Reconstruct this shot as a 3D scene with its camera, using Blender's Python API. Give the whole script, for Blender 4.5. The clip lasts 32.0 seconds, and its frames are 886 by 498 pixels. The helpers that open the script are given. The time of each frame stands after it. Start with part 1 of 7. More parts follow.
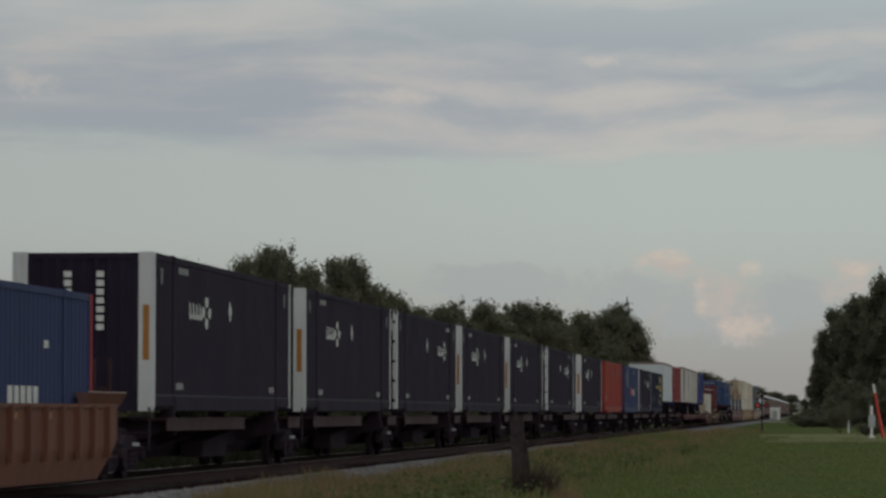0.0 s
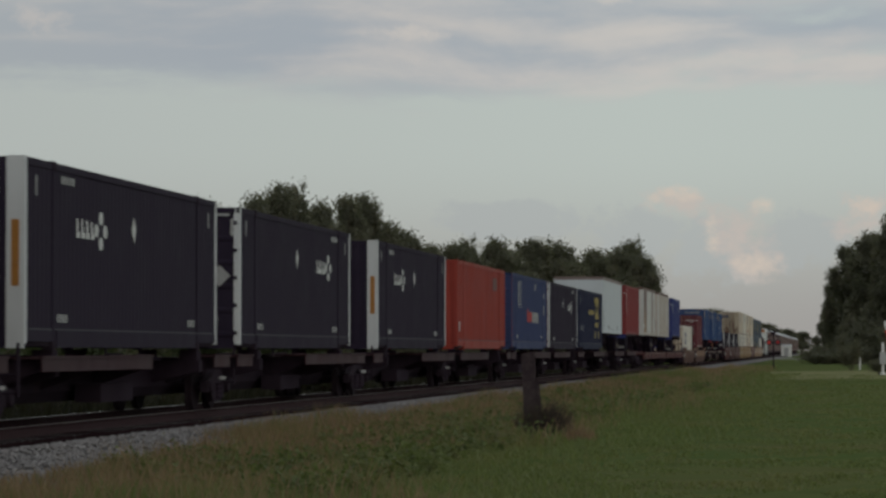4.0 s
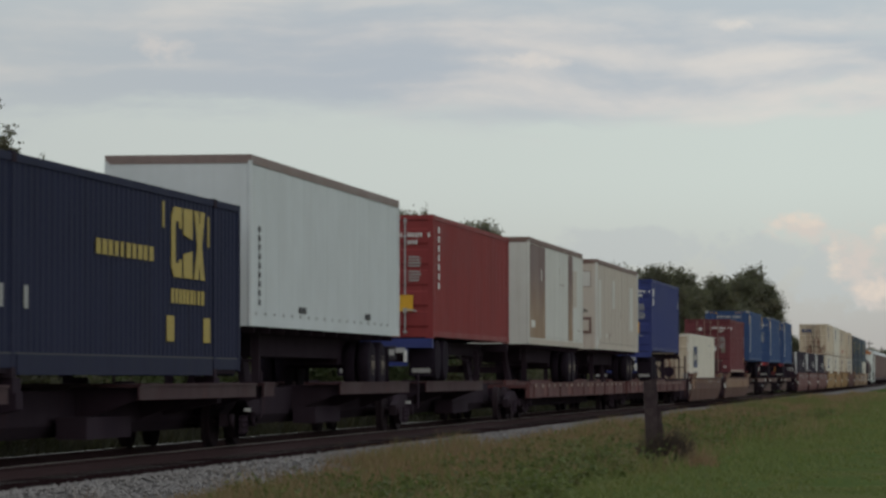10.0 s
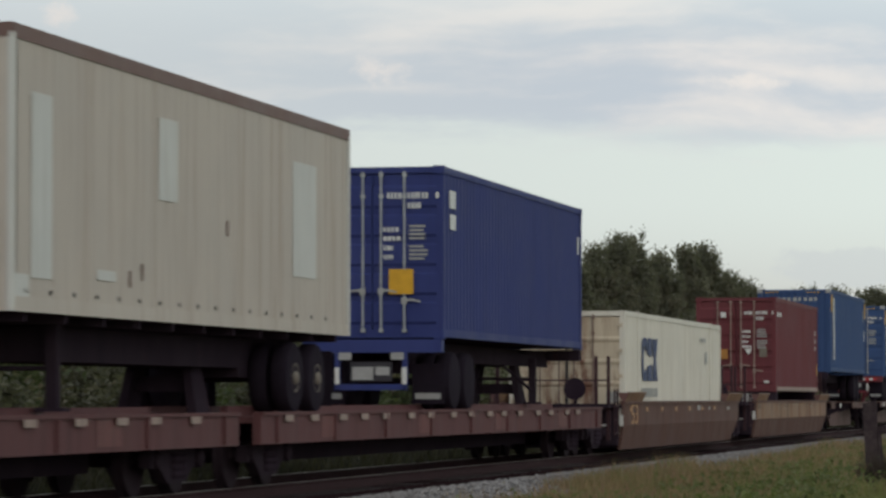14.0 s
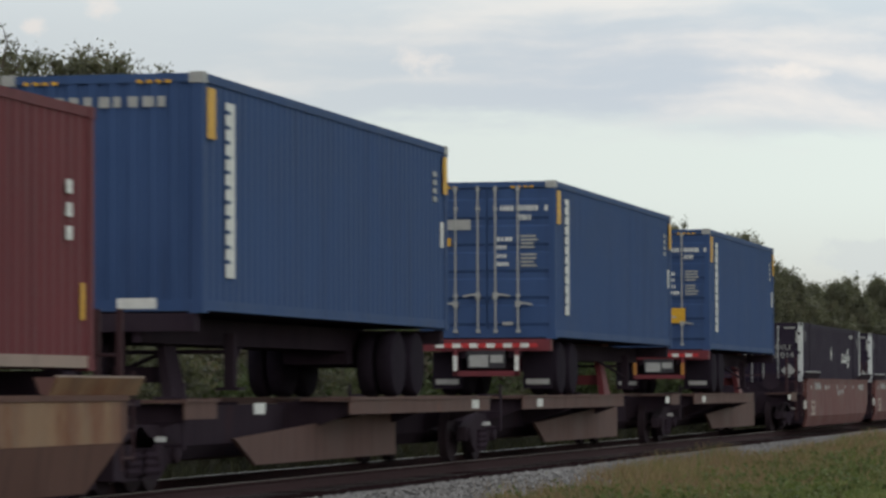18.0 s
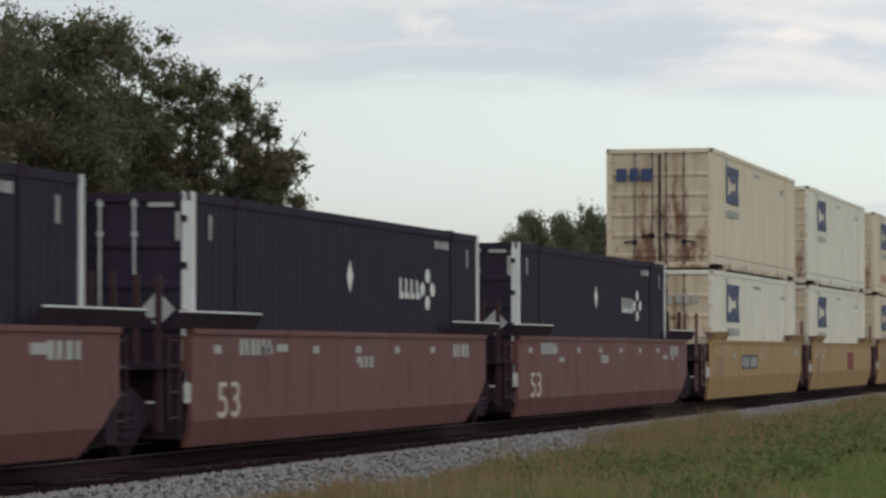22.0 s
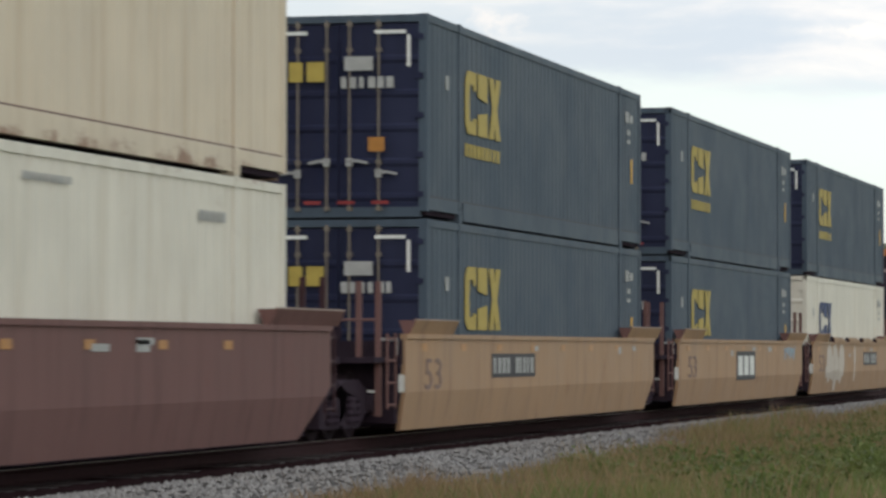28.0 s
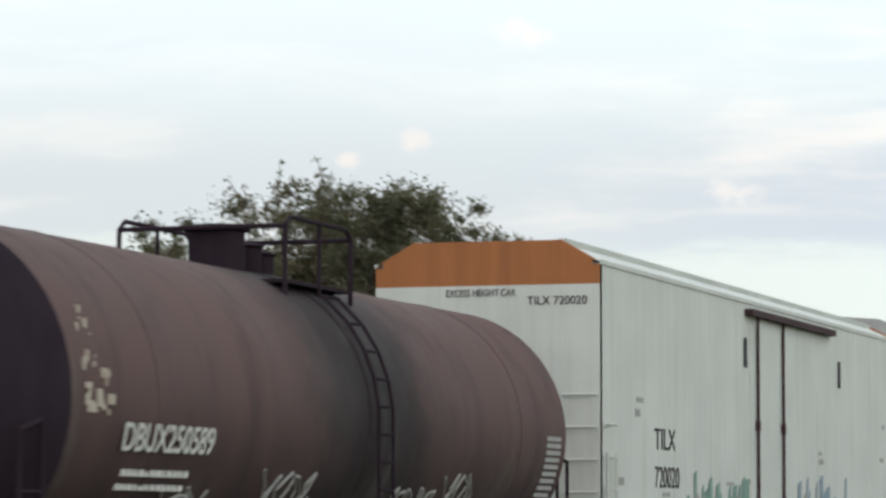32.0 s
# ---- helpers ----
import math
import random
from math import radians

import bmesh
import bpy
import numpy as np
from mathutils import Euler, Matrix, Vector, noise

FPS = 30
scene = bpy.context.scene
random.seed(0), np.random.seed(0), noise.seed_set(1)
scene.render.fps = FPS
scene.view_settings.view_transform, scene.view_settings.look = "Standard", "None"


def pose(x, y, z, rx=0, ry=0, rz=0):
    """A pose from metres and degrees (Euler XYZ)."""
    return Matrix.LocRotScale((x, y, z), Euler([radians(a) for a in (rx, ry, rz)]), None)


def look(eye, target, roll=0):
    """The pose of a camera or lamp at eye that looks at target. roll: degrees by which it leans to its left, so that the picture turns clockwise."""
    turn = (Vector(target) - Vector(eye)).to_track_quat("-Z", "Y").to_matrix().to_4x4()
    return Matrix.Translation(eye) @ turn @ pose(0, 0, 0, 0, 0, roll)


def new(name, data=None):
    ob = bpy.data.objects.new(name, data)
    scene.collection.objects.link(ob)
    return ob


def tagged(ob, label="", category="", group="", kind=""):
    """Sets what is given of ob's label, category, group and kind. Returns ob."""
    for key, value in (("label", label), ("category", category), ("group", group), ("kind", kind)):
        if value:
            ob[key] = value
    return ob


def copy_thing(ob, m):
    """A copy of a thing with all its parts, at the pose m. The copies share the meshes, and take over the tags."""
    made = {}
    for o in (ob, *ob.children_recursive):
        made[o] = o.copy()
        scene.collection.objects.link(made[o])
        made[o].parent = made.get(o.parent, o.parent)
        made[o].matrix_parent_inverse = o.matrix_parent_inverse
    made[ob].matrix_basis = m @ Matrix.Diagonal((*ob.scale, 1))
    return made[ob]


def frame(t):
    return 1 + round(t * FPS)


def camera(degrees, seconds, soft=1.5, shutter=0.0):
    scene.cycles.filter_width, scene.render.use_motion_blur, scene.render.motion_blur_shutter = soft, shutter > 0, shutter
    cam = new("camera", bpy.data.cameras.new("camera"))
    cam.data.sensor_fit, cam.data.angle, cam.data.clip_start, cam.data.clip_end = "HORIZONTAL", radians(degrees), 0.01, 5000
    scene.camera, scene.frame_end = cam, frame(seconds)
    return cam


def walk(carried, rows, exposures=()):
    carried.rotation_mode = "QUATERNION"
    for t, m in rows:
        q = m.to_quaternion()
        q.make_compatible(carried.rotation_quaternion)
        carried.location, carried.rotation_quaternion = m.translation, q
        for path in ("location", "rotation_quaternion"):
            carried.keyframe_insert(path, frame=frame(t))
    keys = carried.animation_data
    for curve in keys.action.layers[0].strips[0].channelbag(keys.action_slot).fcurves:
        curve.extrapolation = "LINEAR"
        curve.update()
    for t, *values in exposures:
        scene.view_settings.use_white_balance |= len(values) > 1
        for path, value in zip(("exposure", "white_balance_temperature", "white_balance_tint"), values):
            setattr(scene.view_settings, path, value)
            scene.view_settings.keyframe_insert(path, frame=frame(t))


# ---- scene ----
# ================= camera =================
CAM_ROWS = (
    (0.0, 6.266, 2.721, -0.030),
    (0.5, 6.408, 2.606, -0.033),
    (1.0, 6.204, 2.754, -0.026),
    (1.5, 6.483, 2.883, -0.024),
    (2.0, 6.197, 2.908, -0.032),
    (2.5, 6.387, 2.759, -0.050),
    (3.0, 6.503, 2.153, -0.021),
    (3.5, 6.602, 1.731, -0.002),
    (4.0, 6.458, 1.675, -0.013),
    (4.5, 6.458, 1.572, -0.058),
    (6.5, 7.366, 1.721, -0.101),
    (7.0, 7.396, 1.960, -0.129),
    (7.5, 7.521, 1.865, -0.117),
    (8.0, 7.406, 2.054, -0.088),
    (8.5, 7.594, 1.967, -0.041),
    (9.0, 7.576, 1.993, -0.007),
    (9.5, 7.863, 2.108, 0.048),
    (10.0, 8.482, 2.128, 0.055),
    (10.5, 9.433, 2.009, 0.046),
    (11.0, 10.288, 1.932, -0.001),
    (11.5, 10.636, 2.002, 0.001),
    (12.0, 10.508, 2.212, -0.028),
    (12.5, 10.541, 2.149, -0.030),
    (13.0, 11.178, 2.334, 0.011),
    (13.5, 11.818, 2.474, 0.009),
    (14.0, 12.105, 2.498, 0.021),
    (14.5, 12.292, 2.421, 0.045),
    (16.5, 12.922, 2.362, 0.045),
    (17.0, 12.843, 2.317, 0.094),
    (17.5, 12.973, 2.345, 0.137),
    (18.0, 12.810, 2.345, 0.164),
    (18.5, 12.370, 2.258, 0.115),
    (19.0, 12.341, 2.061, 0.032),
    (19.5, 12.497, 2.011, 0.034),
    (20.0, 12.409, 1.938, 0.053),
    (20.5, 12.293, 1.914, 0.077),
    (21.0, 12.377, 1.895, 0.104),
    (21.5, 12.627, 1.797, 0.119),
    (22.0, 12.819, 1.734, 0.110),
    (22.5, 12.989, 1.726, 0.102),
    (23.0, 13.054, 1.817, 0.092),
    (23.5, 13.489, 1.861, 0.084),
    (24.0, 13.481, 2.041, 0.106),
    (24.5, 13.705, 2.024, 0.081),
    (25.0, 13.755, 2.088, 0.070),
    (25.5, 13.829, 2.059, -0.007),
    (26.0, 13.950, 2.032, -0.066),
    (26.5, 13.966, 1.920, -0.068),
    (28.5, 14.106, 1.662, -0.044),
    (29.0, 14.218, 1.843, -0.022),
    (29.5, 14.302, 1.918, -0.001),
    (30.0, 14.080, 2.051, -0.057),
    (30.5, 14.166, 2.338, -0.009),
    (31.0, 14.092, 2.509, -0.055),
    (31.5, 15.155, 3.385, -0.102),
    (32.0, 18.015, 4.549, -0.040),
)
cam = camera(14.68, 32.0, soft=2.8, shutter=0.25)
walk(cam, [(t, pose(0, 0, 0, 90 + p, r, y)) for t, y, p, r in CAM_ROWS],
     exposures=((0, -0.74), (2, -0.70), (3, -0.72), (4, -0.62), (6, -0.45), (9, -0.32), (10, -0.3), (11, -0.2), (12, -0.04), (14, 0.02), (16, -0.1), (17, -0.1), (18, 0.12), (19, 0.33), (20, 0.38), (21, 0.32), (22, 0.17), (23, 0.10), (24, 0.20), (26, 0.22), (28.5, 0.48), (29, 0.48), (30, 0.58), (31, 0.48), (32, 0.38)))


def travel(t):
    """How far the train has come since the start, in metres."""
    return 20.6528 * t - 0.0114 * t * t


# ================= world and sun =================
TRACK_X = -13.3          # middle of the track
RAIL_Z = -1.2            # top of the rails
GROUND_Z = -1.65


def node(nt, kind, x=0, **values):
    n = nt.nodes.new(kind)
    for k, v in values.items():
        n.inputs[k].default_value = v
    return n


def math_node(nt, op, a, b=None, clamp=False):
    n = nt.nodes.new("ShaderNodeMath")
    n.operation, n.use_clamp = op, clamp
    for i, v in enumerate((a, b)):
        if v is None:
            continue
        if isinstance(v, (int, float)):
            n.inputs[i].default_value = v
        else:
            nt.links.new(v, n.inputs[i])
    return n.outputs[0]


def mix_node(nt, fac, a, b, blend="MIX"):
    n = nt.nodes.new("ShaderNodeMix")
    n.data_type, n.blend_type = "RGBA", blend
    for sock, v in ((n.inputs[0], fac), (n.inputs[6], a), (n.inputs[7], b)):
        if isinstance(v, (int, float)):
            sock.default_value = v
        elif isinstance(v, tuple):
            sock.default_value = (*v, 1.0) if len(v) == 3 else v
        else:
            nt.links.new(v, sock)
    return n.outputs[2]


def ramp_node(nt, fac, lo, hi):
    n = nt.nodes.new("ShaderNodeMapRange")
    n.interpolation_type = "SMOOTHSTEP"
    nt.links.new(fac, n.inputs[0])
    n.inputs[1].default_value, n.inputs[2].default_value = lo, hi
    return n.outputs[0]


def noise_node(nt, coord, scale, detail=4.0, rough=0.55, stretch=(1, 1, 1), shift=(0, 0, 0)):
    m = nt.nodes.new("ShaderNodeMapping")
    m.inputs["Scale"].default_value, m.inputs["Location"].default_value = stretch, shift
    nt.links.new(coord, m.inputs[0])
    n = node(nt, "ShaderNodeTexNoise", Scale=scale, Detail=detail, Roughness=rough)
    nt.links.new(m.outputs[0], n.inputs["Vector"])
    return n.outputs[0]


SUN_AZ, SUN_EL = 150.0, 14.0     # degrees clockwise from +Y, and above the horizon


def make_world():
    w = bpy.data.worlds.new("evening_sky")
    scene.world = w
    w.use_nodes = True
    nt = w.node_tree
    nt.nodes.clear()
    sky = nt.nodes.new("ShaderNodeTexSky")
    sky.sky_type, sky.sun_disc = "NISHITA", False
    sky.sun_elevation, sky.sun_rotation = radians(SUN_EL), radians(SUN_AZ)
    sky.air_density, sky.dust_density, sky.ozone_density = 1.0, 2.0, 1.5
    sky01 = mix_node(nt, 1.0, sky.outputs[0], (0.1, 0.1, 0.1), "MULTIPLY")
    co = nt.nodes.new("ShaderNodeTexCoord").outputs["Generated"]
    sep = nt.nodes.new("ShaderNodeSeparateXYZ")
    nt.links.new(co, sep.inputs[0])
    x, y, z = sep.outputs
    # thin veil that whitens the whole sky, greyer at the horizon
    veil = mix_node(nt, ramp_node(nt, z, 0.0, 0.06), (0.56, 0.54, 0.53), (0.75, 0.822, 0.80))
    veil = mix_node(nt, ramp_node(nt, z, 0.09, 0.16), veil, (0.94, 1.05, 1.06))
    base = mix_node(nt, 0.85, sky01, veil)
    # billowing banks of grey cloud: a warped height, drawn out along the horizon
    warp = noise_node(nt, co, 9.0, 3, 0.5, (1.0, 1.0, 2.0), (0.7, 0.1, 0.3))
    zz = math_node(nt, "ADD", z, math_node(nt, "MULTIPLY", math_node(nt, "SUBTRACT", warp, 0.5), 0.022))
    comb = nt.nodes.new("ShaderNodeCombineXYZ")
    for sock, v in zip(comb.inputs, (x, y, zz)):
        nt.links.new(v, sock)
    flow = comb.outputs[0]
    n1 = noise_node(nt, flow, 4.5, 4, 0.55, (1.0, 1.0, 8.0), (0.62, 0.2, 0.31))
    n2 = noise_node(nt, flow, 20.0, 6, 0.62, (1.0, 1.0, 3.4), (1.7, 0.0, 0.4))
    amount = math_node(nt, "ADD", math_node(nt, "MULTIPLY", n1, 0.62), math_node(nt, "MULTIPLY", n2, 0.38))
    lift = math_node(nt, "MULTIPLY", ramp_node(nt, zz, 0.065, 0.095), 0.20)
    bank = ramp_node(nt, math_node(nt, "ADD", amount, lift), 0.50, 0.64)
    bank = math_node(nt, "MULTIPLY", bank, ramp_node(nt, zz, 0.05, 0.085))
    shade = noise_node(nt, flow, 6.0, 3, 0.5, (1.0, 1.0, 9.0), (4.0, 1.0, 0.35))
    shade = math_node(nt, "ADD", math_node(nt, "MULTIPLY", shade, 0.7), math_node(nt, "MULTIPLY", n2, 0.3))
    bank_col = mix_node(nt, ramp_node(nt, shade, 0.44, 0.62), (0.52, 0.58, 0.65), (0.80, 0.765, 0.74))
    # thinner and brighter away from the far end of the line
    bank = math_node(nt, "MULTIPLY", bank, math_node(nt, "SUBTRACT", 0.92, math_node(nt, "MULTIPLY", ramp_node(nt, x, -0.14, -0.34), 0.5)))
    bank = math_node(nt, "MULTIPLY", bank, math_node(nt, "SUBTRACT", 1.0, math_node(nt, "MULTIPLY", ramp_node(nt, z, 0.095, 0.13), 0.5)))
    col = mix_node(nt, bank, base, bank_col)
    # heaps of evening-lit cumulus low over the far end of the line: azimuth, elevation, breadth, height in degrees
    fine = noise_node(nt, co, 52.0, 7, 0.68, (1.0, 1.0, 1.3), (2.0, 0.5, 0.0))

    def heap_mask(puffs, wobble):
        total = None
        for az, el, wide, tall in puffs:
            u = math_node(nt, "DIVIDE", math_node(nt, "SUBTRACT", x, -math.sin(radians(az))), radians(wide))
            v = math_node(nt, "DIVIDE", math_node(nt, "SUBTRACT", z, math.sin(radians(el))), radians(tall))
            d = math_node(nt, "SUBTRACT", 1.0, math_node(nt, "ADD", math_node(nt, "MULTIPLY", u, u), math_node(nt, "MULTIPLY", v, v)))
            total = d if total is None else math_node(nt, "MAXIMUM", total, d)
        total = math_node(nt, "ADD", math_node(nt, "MULTIPLY", total, 0.6), math_node(nt, "MULTIPLY", math_node(nt, "SUBTRACT", fine, 0.5), wobble))
        return math_node(nt, "MULTIPLY", total, ramp_node(nt, y, 0.2, 0.6))
    grey_heaps = heap_mask(((5.4, 2.15, 1.5, 0.40), (3.3, 2.0, 1.1, 0.55), (0.5, 1.8, 1.1, 0.6), (1.9, 1.6, 1.0, 0.7), (-2.2, 2.2, 1.2, 0.8)), 2.2)
    col = mix_node(nt, math_node(nt, "MULTIPLY", ramp_node(nt, grey_heaps, 0.05, 0.40), 0.65), col, (0.575, 0.615, 0.625))
    soft_heaps = heap_mask(((1.52, 1.95, 0.66, 0.62), (1.35, 1.42, 0.60, 0.36), (2.65, 2.45, 0.65, 0.30), (-0.55, 2.20, 0.60, 0.55), (-1.8, 2.6, 0.7, 0.4)), 3.0)
    col = mix_node(nt, math_node(nt, "MULTIPLY", ramp_node(nt, soft_heaps, -0.05, 0.65), 0.85), col, (0.755, 0.675, 0.625))
    lit_heaps = heap_mask(((2.55, 2.60, 0.50, 0.17), (2.92, 2.46, 0.26, 0.22), (1.98, 1.90, 0.14, 0.38), (1.16, 2.38, 0.26, 0.20), (1.30, 1.42, 0.48, 0.22), (-0.55, 2.36, 0.42, 0.36), (-1.9, 2.9, 0.5, 0.25)), 3.4)
    high_puffs = heap_mask(((16.58, 8.15, 0.7, 0.3), (19.45, 6.01, 0.25, 0.2), (18.34, 6.33, 0.35, 0.3), (13.09, 5.46, 0.5, 0.18), (3.68, 5.82, 0.5, 0.12), (7.26, 5.26, 0.9, 0.16), (13.09, 5.47, 0.5, 0.3)), 3.0)
    col = mix_node(nt, math_node(nt, "MULTIPLY", ramp_node(nt, high_puffs, 0.0, 0.75), 0.42), col, (1.0, 0.90, 0.80))
    col = mix_node(nt, math_node(nt, "MULTIPLY", ramp_node(nt, lit_heaps, 0.0, 1.0), 0.65), col, (0.95, 0.81, 0.68))
    # the sky pales towards the far end of the line and dims away from it
    fade = nt.nodes.new("ShaderNodeMapRange")
    nt.links.new(x, fade.inputs[0])
    fade.inputs[1].default_value, fade.inputs[2].default_value = -0.05, -0.33
    col = mix_node(nt, 1.0, col, mix_node(nt, fade.outputs[0], (1.06, 1.06, 1.04), (0.90, 0.872, 0.880)), "MULTIPLY")
    # the ground's far haze below the horizon
    col = mix_node(nt, ramp_node(nt, z, -0.004, -0.05), col, (0.10, 0.11, 0.09))
    bg = nt.nodes.new("ShaderNodeBackground")
    nt.links.new(col, bg.inputs[0])
    bg.inputs[1].default_value = 1.0
    out = nt.nodes.new("ShaderNodeOutputWorld")
    nt.links.new(bg.outputs[0], out.inputs[0])


make_world()
sun = new("sun", bpy.data.lights.new("sun", "SUN"))
sun.data.energy, sun.data.angle, sun.data.color = 0.3, radians(30), (1.0, 0.93, 0.84)
sun.matrix_world = look((0, 0, 0), (-math.sin(radians(SUN_AZ)) * math.cos(radians(SUN_EL)), -math.cos(radians(SUN_AZ)) * math.cos(radians(SUN_EL)), -math.sin(radians(SUN_EL))))


# ================= materials =================
def base_material(name, rough=0.6, metal=0.0):
    m = bpy.data.materials.new(name)
    m.use_nodes = True
    nt = m.node_tree
    bsdf = nt.nodes["Principled BSDF"]
    bsdf.inputs["Roughness"].default_value, bsdf.inputs["Metallic"].default_value = rough, metal
    bsdf.inputs["Specular IOR Level"].default_value = 0.35
    return m, nt, bsdf, nt.nodes.new("ShaderNodeTexCoord").outputs["Object"]


def bump(nt, bsdf, height, strength, distance):
    b = node(nt, "ShaderNodeBump", Strength=strength, Distance=distance)
    nt.links.new(height, b.inputs["Height"])
    nt.links.new(b.outputs[0], bsdf.inputs["Normal"])


def veiled(col):
    """The colour plus a violet-grey veil: lens haze put into the base colour."""
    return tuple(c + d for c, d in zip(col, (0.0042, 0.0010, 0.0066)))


def paint(name, col, dirt=0.25, rust=0.0, rough=0.55, dirt_col=None, rust_col=(0.16, 0.06, 0.03), metal=0.0, streak=2.2, spec=0.3, gap_rust=0.0, edge_rust=0.0, belt=0.0, foot=None):
    """Weathered paint on steel: blotches, vertical dirt streaks, rust patches."""
    m, nt, bsdf, co = base_material(name, rough, metal)
    bsdf.inputs["Specular IOR Level"].default_value = spec
    dark = veiled(dirt_col or tuple(c * 0.45 + 0.008 for c in col))
    col = veiled(col)
    info = nt.nodes.new("ShaderNodeObjectInfo").outputs["Random"]
    blotch = noise_node(nt, co, 0.7, 5, 0.6)
    lines = noise_node(nt, co, streak, 4, 0.65, (2.0, 2.0, 0.12))
    light = tuple(min(1.0, c * 1.12 + 0.01) for c in col)
    c = mix_node(nt, ramp_node(nt, blotch, 0.3, 0.7), col, light)
    c = mix_node(nt, math_node(nt, "MULTIPLY", ramp_node(nt, lines, 0.45, 0.75), dirt), c, dark)
    c = mix_node(nt, math_node(nt, "MULTIPLY", info, 0.12), c, dark)
    if rust > 0:
        r = noise_node(nt, co, 1.1, 6, 0.7, (1.0, 1.0, 0.45), (3, 1, 2))
        c = mix_node(nt, ramp_node(nt, r, 0.72 - 0.34 * rust, 0.86 - 0.25 * rust), c, veiled(rust_col))
    if foot:
        # a tan run-off stain, thickest low on the panel
        sep = nt.nodes.new("ShaderNodeSeparateXYZ")
        nt.links.new(co, sep.inputs[0])
        rise = math_node(nt, "ADD", sep.outputs[2], math_node(nt, "MULTIPLY", noise_node(nt, co, 1.3, 5, 0.6, (1.0, 1.0, 0.4)), 1.6))
        c = mix_node(nt, math_node(nt, "MULTIPLY", ramp_node(nt, rise, 4.4, 2.2), 0.85), c, foot)
    if edge_rust > 0:
        # rust along the foot and the corner castings
        sep = nt.nodes.new("ShaderNodeSeparateXYZ")
        nt.links.new(co, sep.inputs[0])
        spots = noise_node(nt, co, 1.6, 6, 0.7, (1.0, 1.0, 1.6), (2, 5, 3))
        low = math_node(nt, "ADD", math_node(nt, "MULTIPLY", ramp_node(nt, sep.outputs[2], 0.34, 0.0), 0.26), math_node(nt, "MULTIPLY", ramp_node(nt, sep.outputs[2], 2.7, 2.92), 0.16))
        c = mix_node(nt, math_node(nt, "MULTIPLY", ramp_node(nt, math_node(nt, "ADD", spots, low), 0.66, 0.84), edge_rust), c, (0.19, 0.085, 0.05))
    if belt > 0:
        # black residue run down from the hatch round the middle, and pale scoured streaks low on the shell
        sep = nt.nodes.new("ShaderNodeSeparateXYZ")
        nt.links.new(co, sep.inputs[0])
        spread = math_node(nt, "ADD", math_node(nt, "ABSOLUTE", math_node(nt, "SUBTRACT", sep.outputs[1], 0.4)), math_node(nt, "MULTIPLY", math_node(nt, "SUBTRACT", noise_node(nt, co, 1.1, 5, 0.65), 0.5), 2.6))
        c = mix_node(nt, math_node(nt, "MULTIPLY", ramp_node(nt, spread, 3.0, 0.5), belt), c, (0.022, 0.019, 0.022))
        # belly darkened by height: grime, plus the underside's shade put into the colour
        grime_shade = math_node(nt, "ADD", sep.outputs[2], math_node(nt, "MULTIPLY", noise_node(nt, co, 1.2, 5, 0.6, (1.0, 1.0, 0.5), (3, 3, 1)), 1.4))
        c = mix_node(nt, math_node(nt, "MULTIPLY", ramp_node(nt, grime_shade, 3.3, 1.7), 0.75), c, (0.034, 0.024, 0.028))
        pale = noise_node(nt, co, 0.9, 6, 0.68, (1.0, 1.0, 0.35), (6, 1, 2))
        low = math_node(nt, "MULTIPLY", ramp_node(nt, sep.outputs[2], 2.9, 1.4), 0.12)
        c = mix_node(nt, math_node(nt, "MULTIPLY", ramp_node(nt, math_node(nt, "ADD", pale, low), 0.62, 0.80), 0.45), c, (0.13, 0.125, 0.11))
    if gap_rust > 0:
        # rust that has run down from the door gap and the lock gear
        sep = nt.nodes.new("ShaderNodeSeparateXYZ")
        nt.links.new(co, sep.inputs[0])
        off = math_node(nt, "ABSOLUTE", math_node(nt, "SUBTRACT", math_node(nt, "ABSOLUTE", math_node(nt, "SUBTRACT", sep.outputs[0], 0.08)), 0.36))
        run = noise_node(nt, co, 2.6, 5, 0.65, (1.6, 1.0, 0.5), (7, 2, 1))
        mask = math_node(nt, "SUBTRACT", math_node(nt, "ADD", run, math_node(nt, "MULTIPLY", ramp_node(nt, sep.outputs[2], 2.6, 0.2), 0.22)), math_node(nt, "MULTIPLY", off, 0.28))
        c = mix_node(nt, math_node(nt, "MULTIPLY", ramp_node(nt, mask, 0.50, 0.72), gap_rust), c, (0.13, 0.045, 0.028))
    nt.links.new(c, bsdf.inputs["Base Color"])
    fine = noise_node(nt, co, 30, 3, 0.6)
    nt.links.new(mix_node(nt, ramp_node(nt, blotch, 0.35, 0.7), (rough,) * 3, (min(1, rough + 0.2),) * 3), bsdf.inputs["Roughness"])
    bump(nt, bsdf, fine, 0.15, 0.004)
    return m


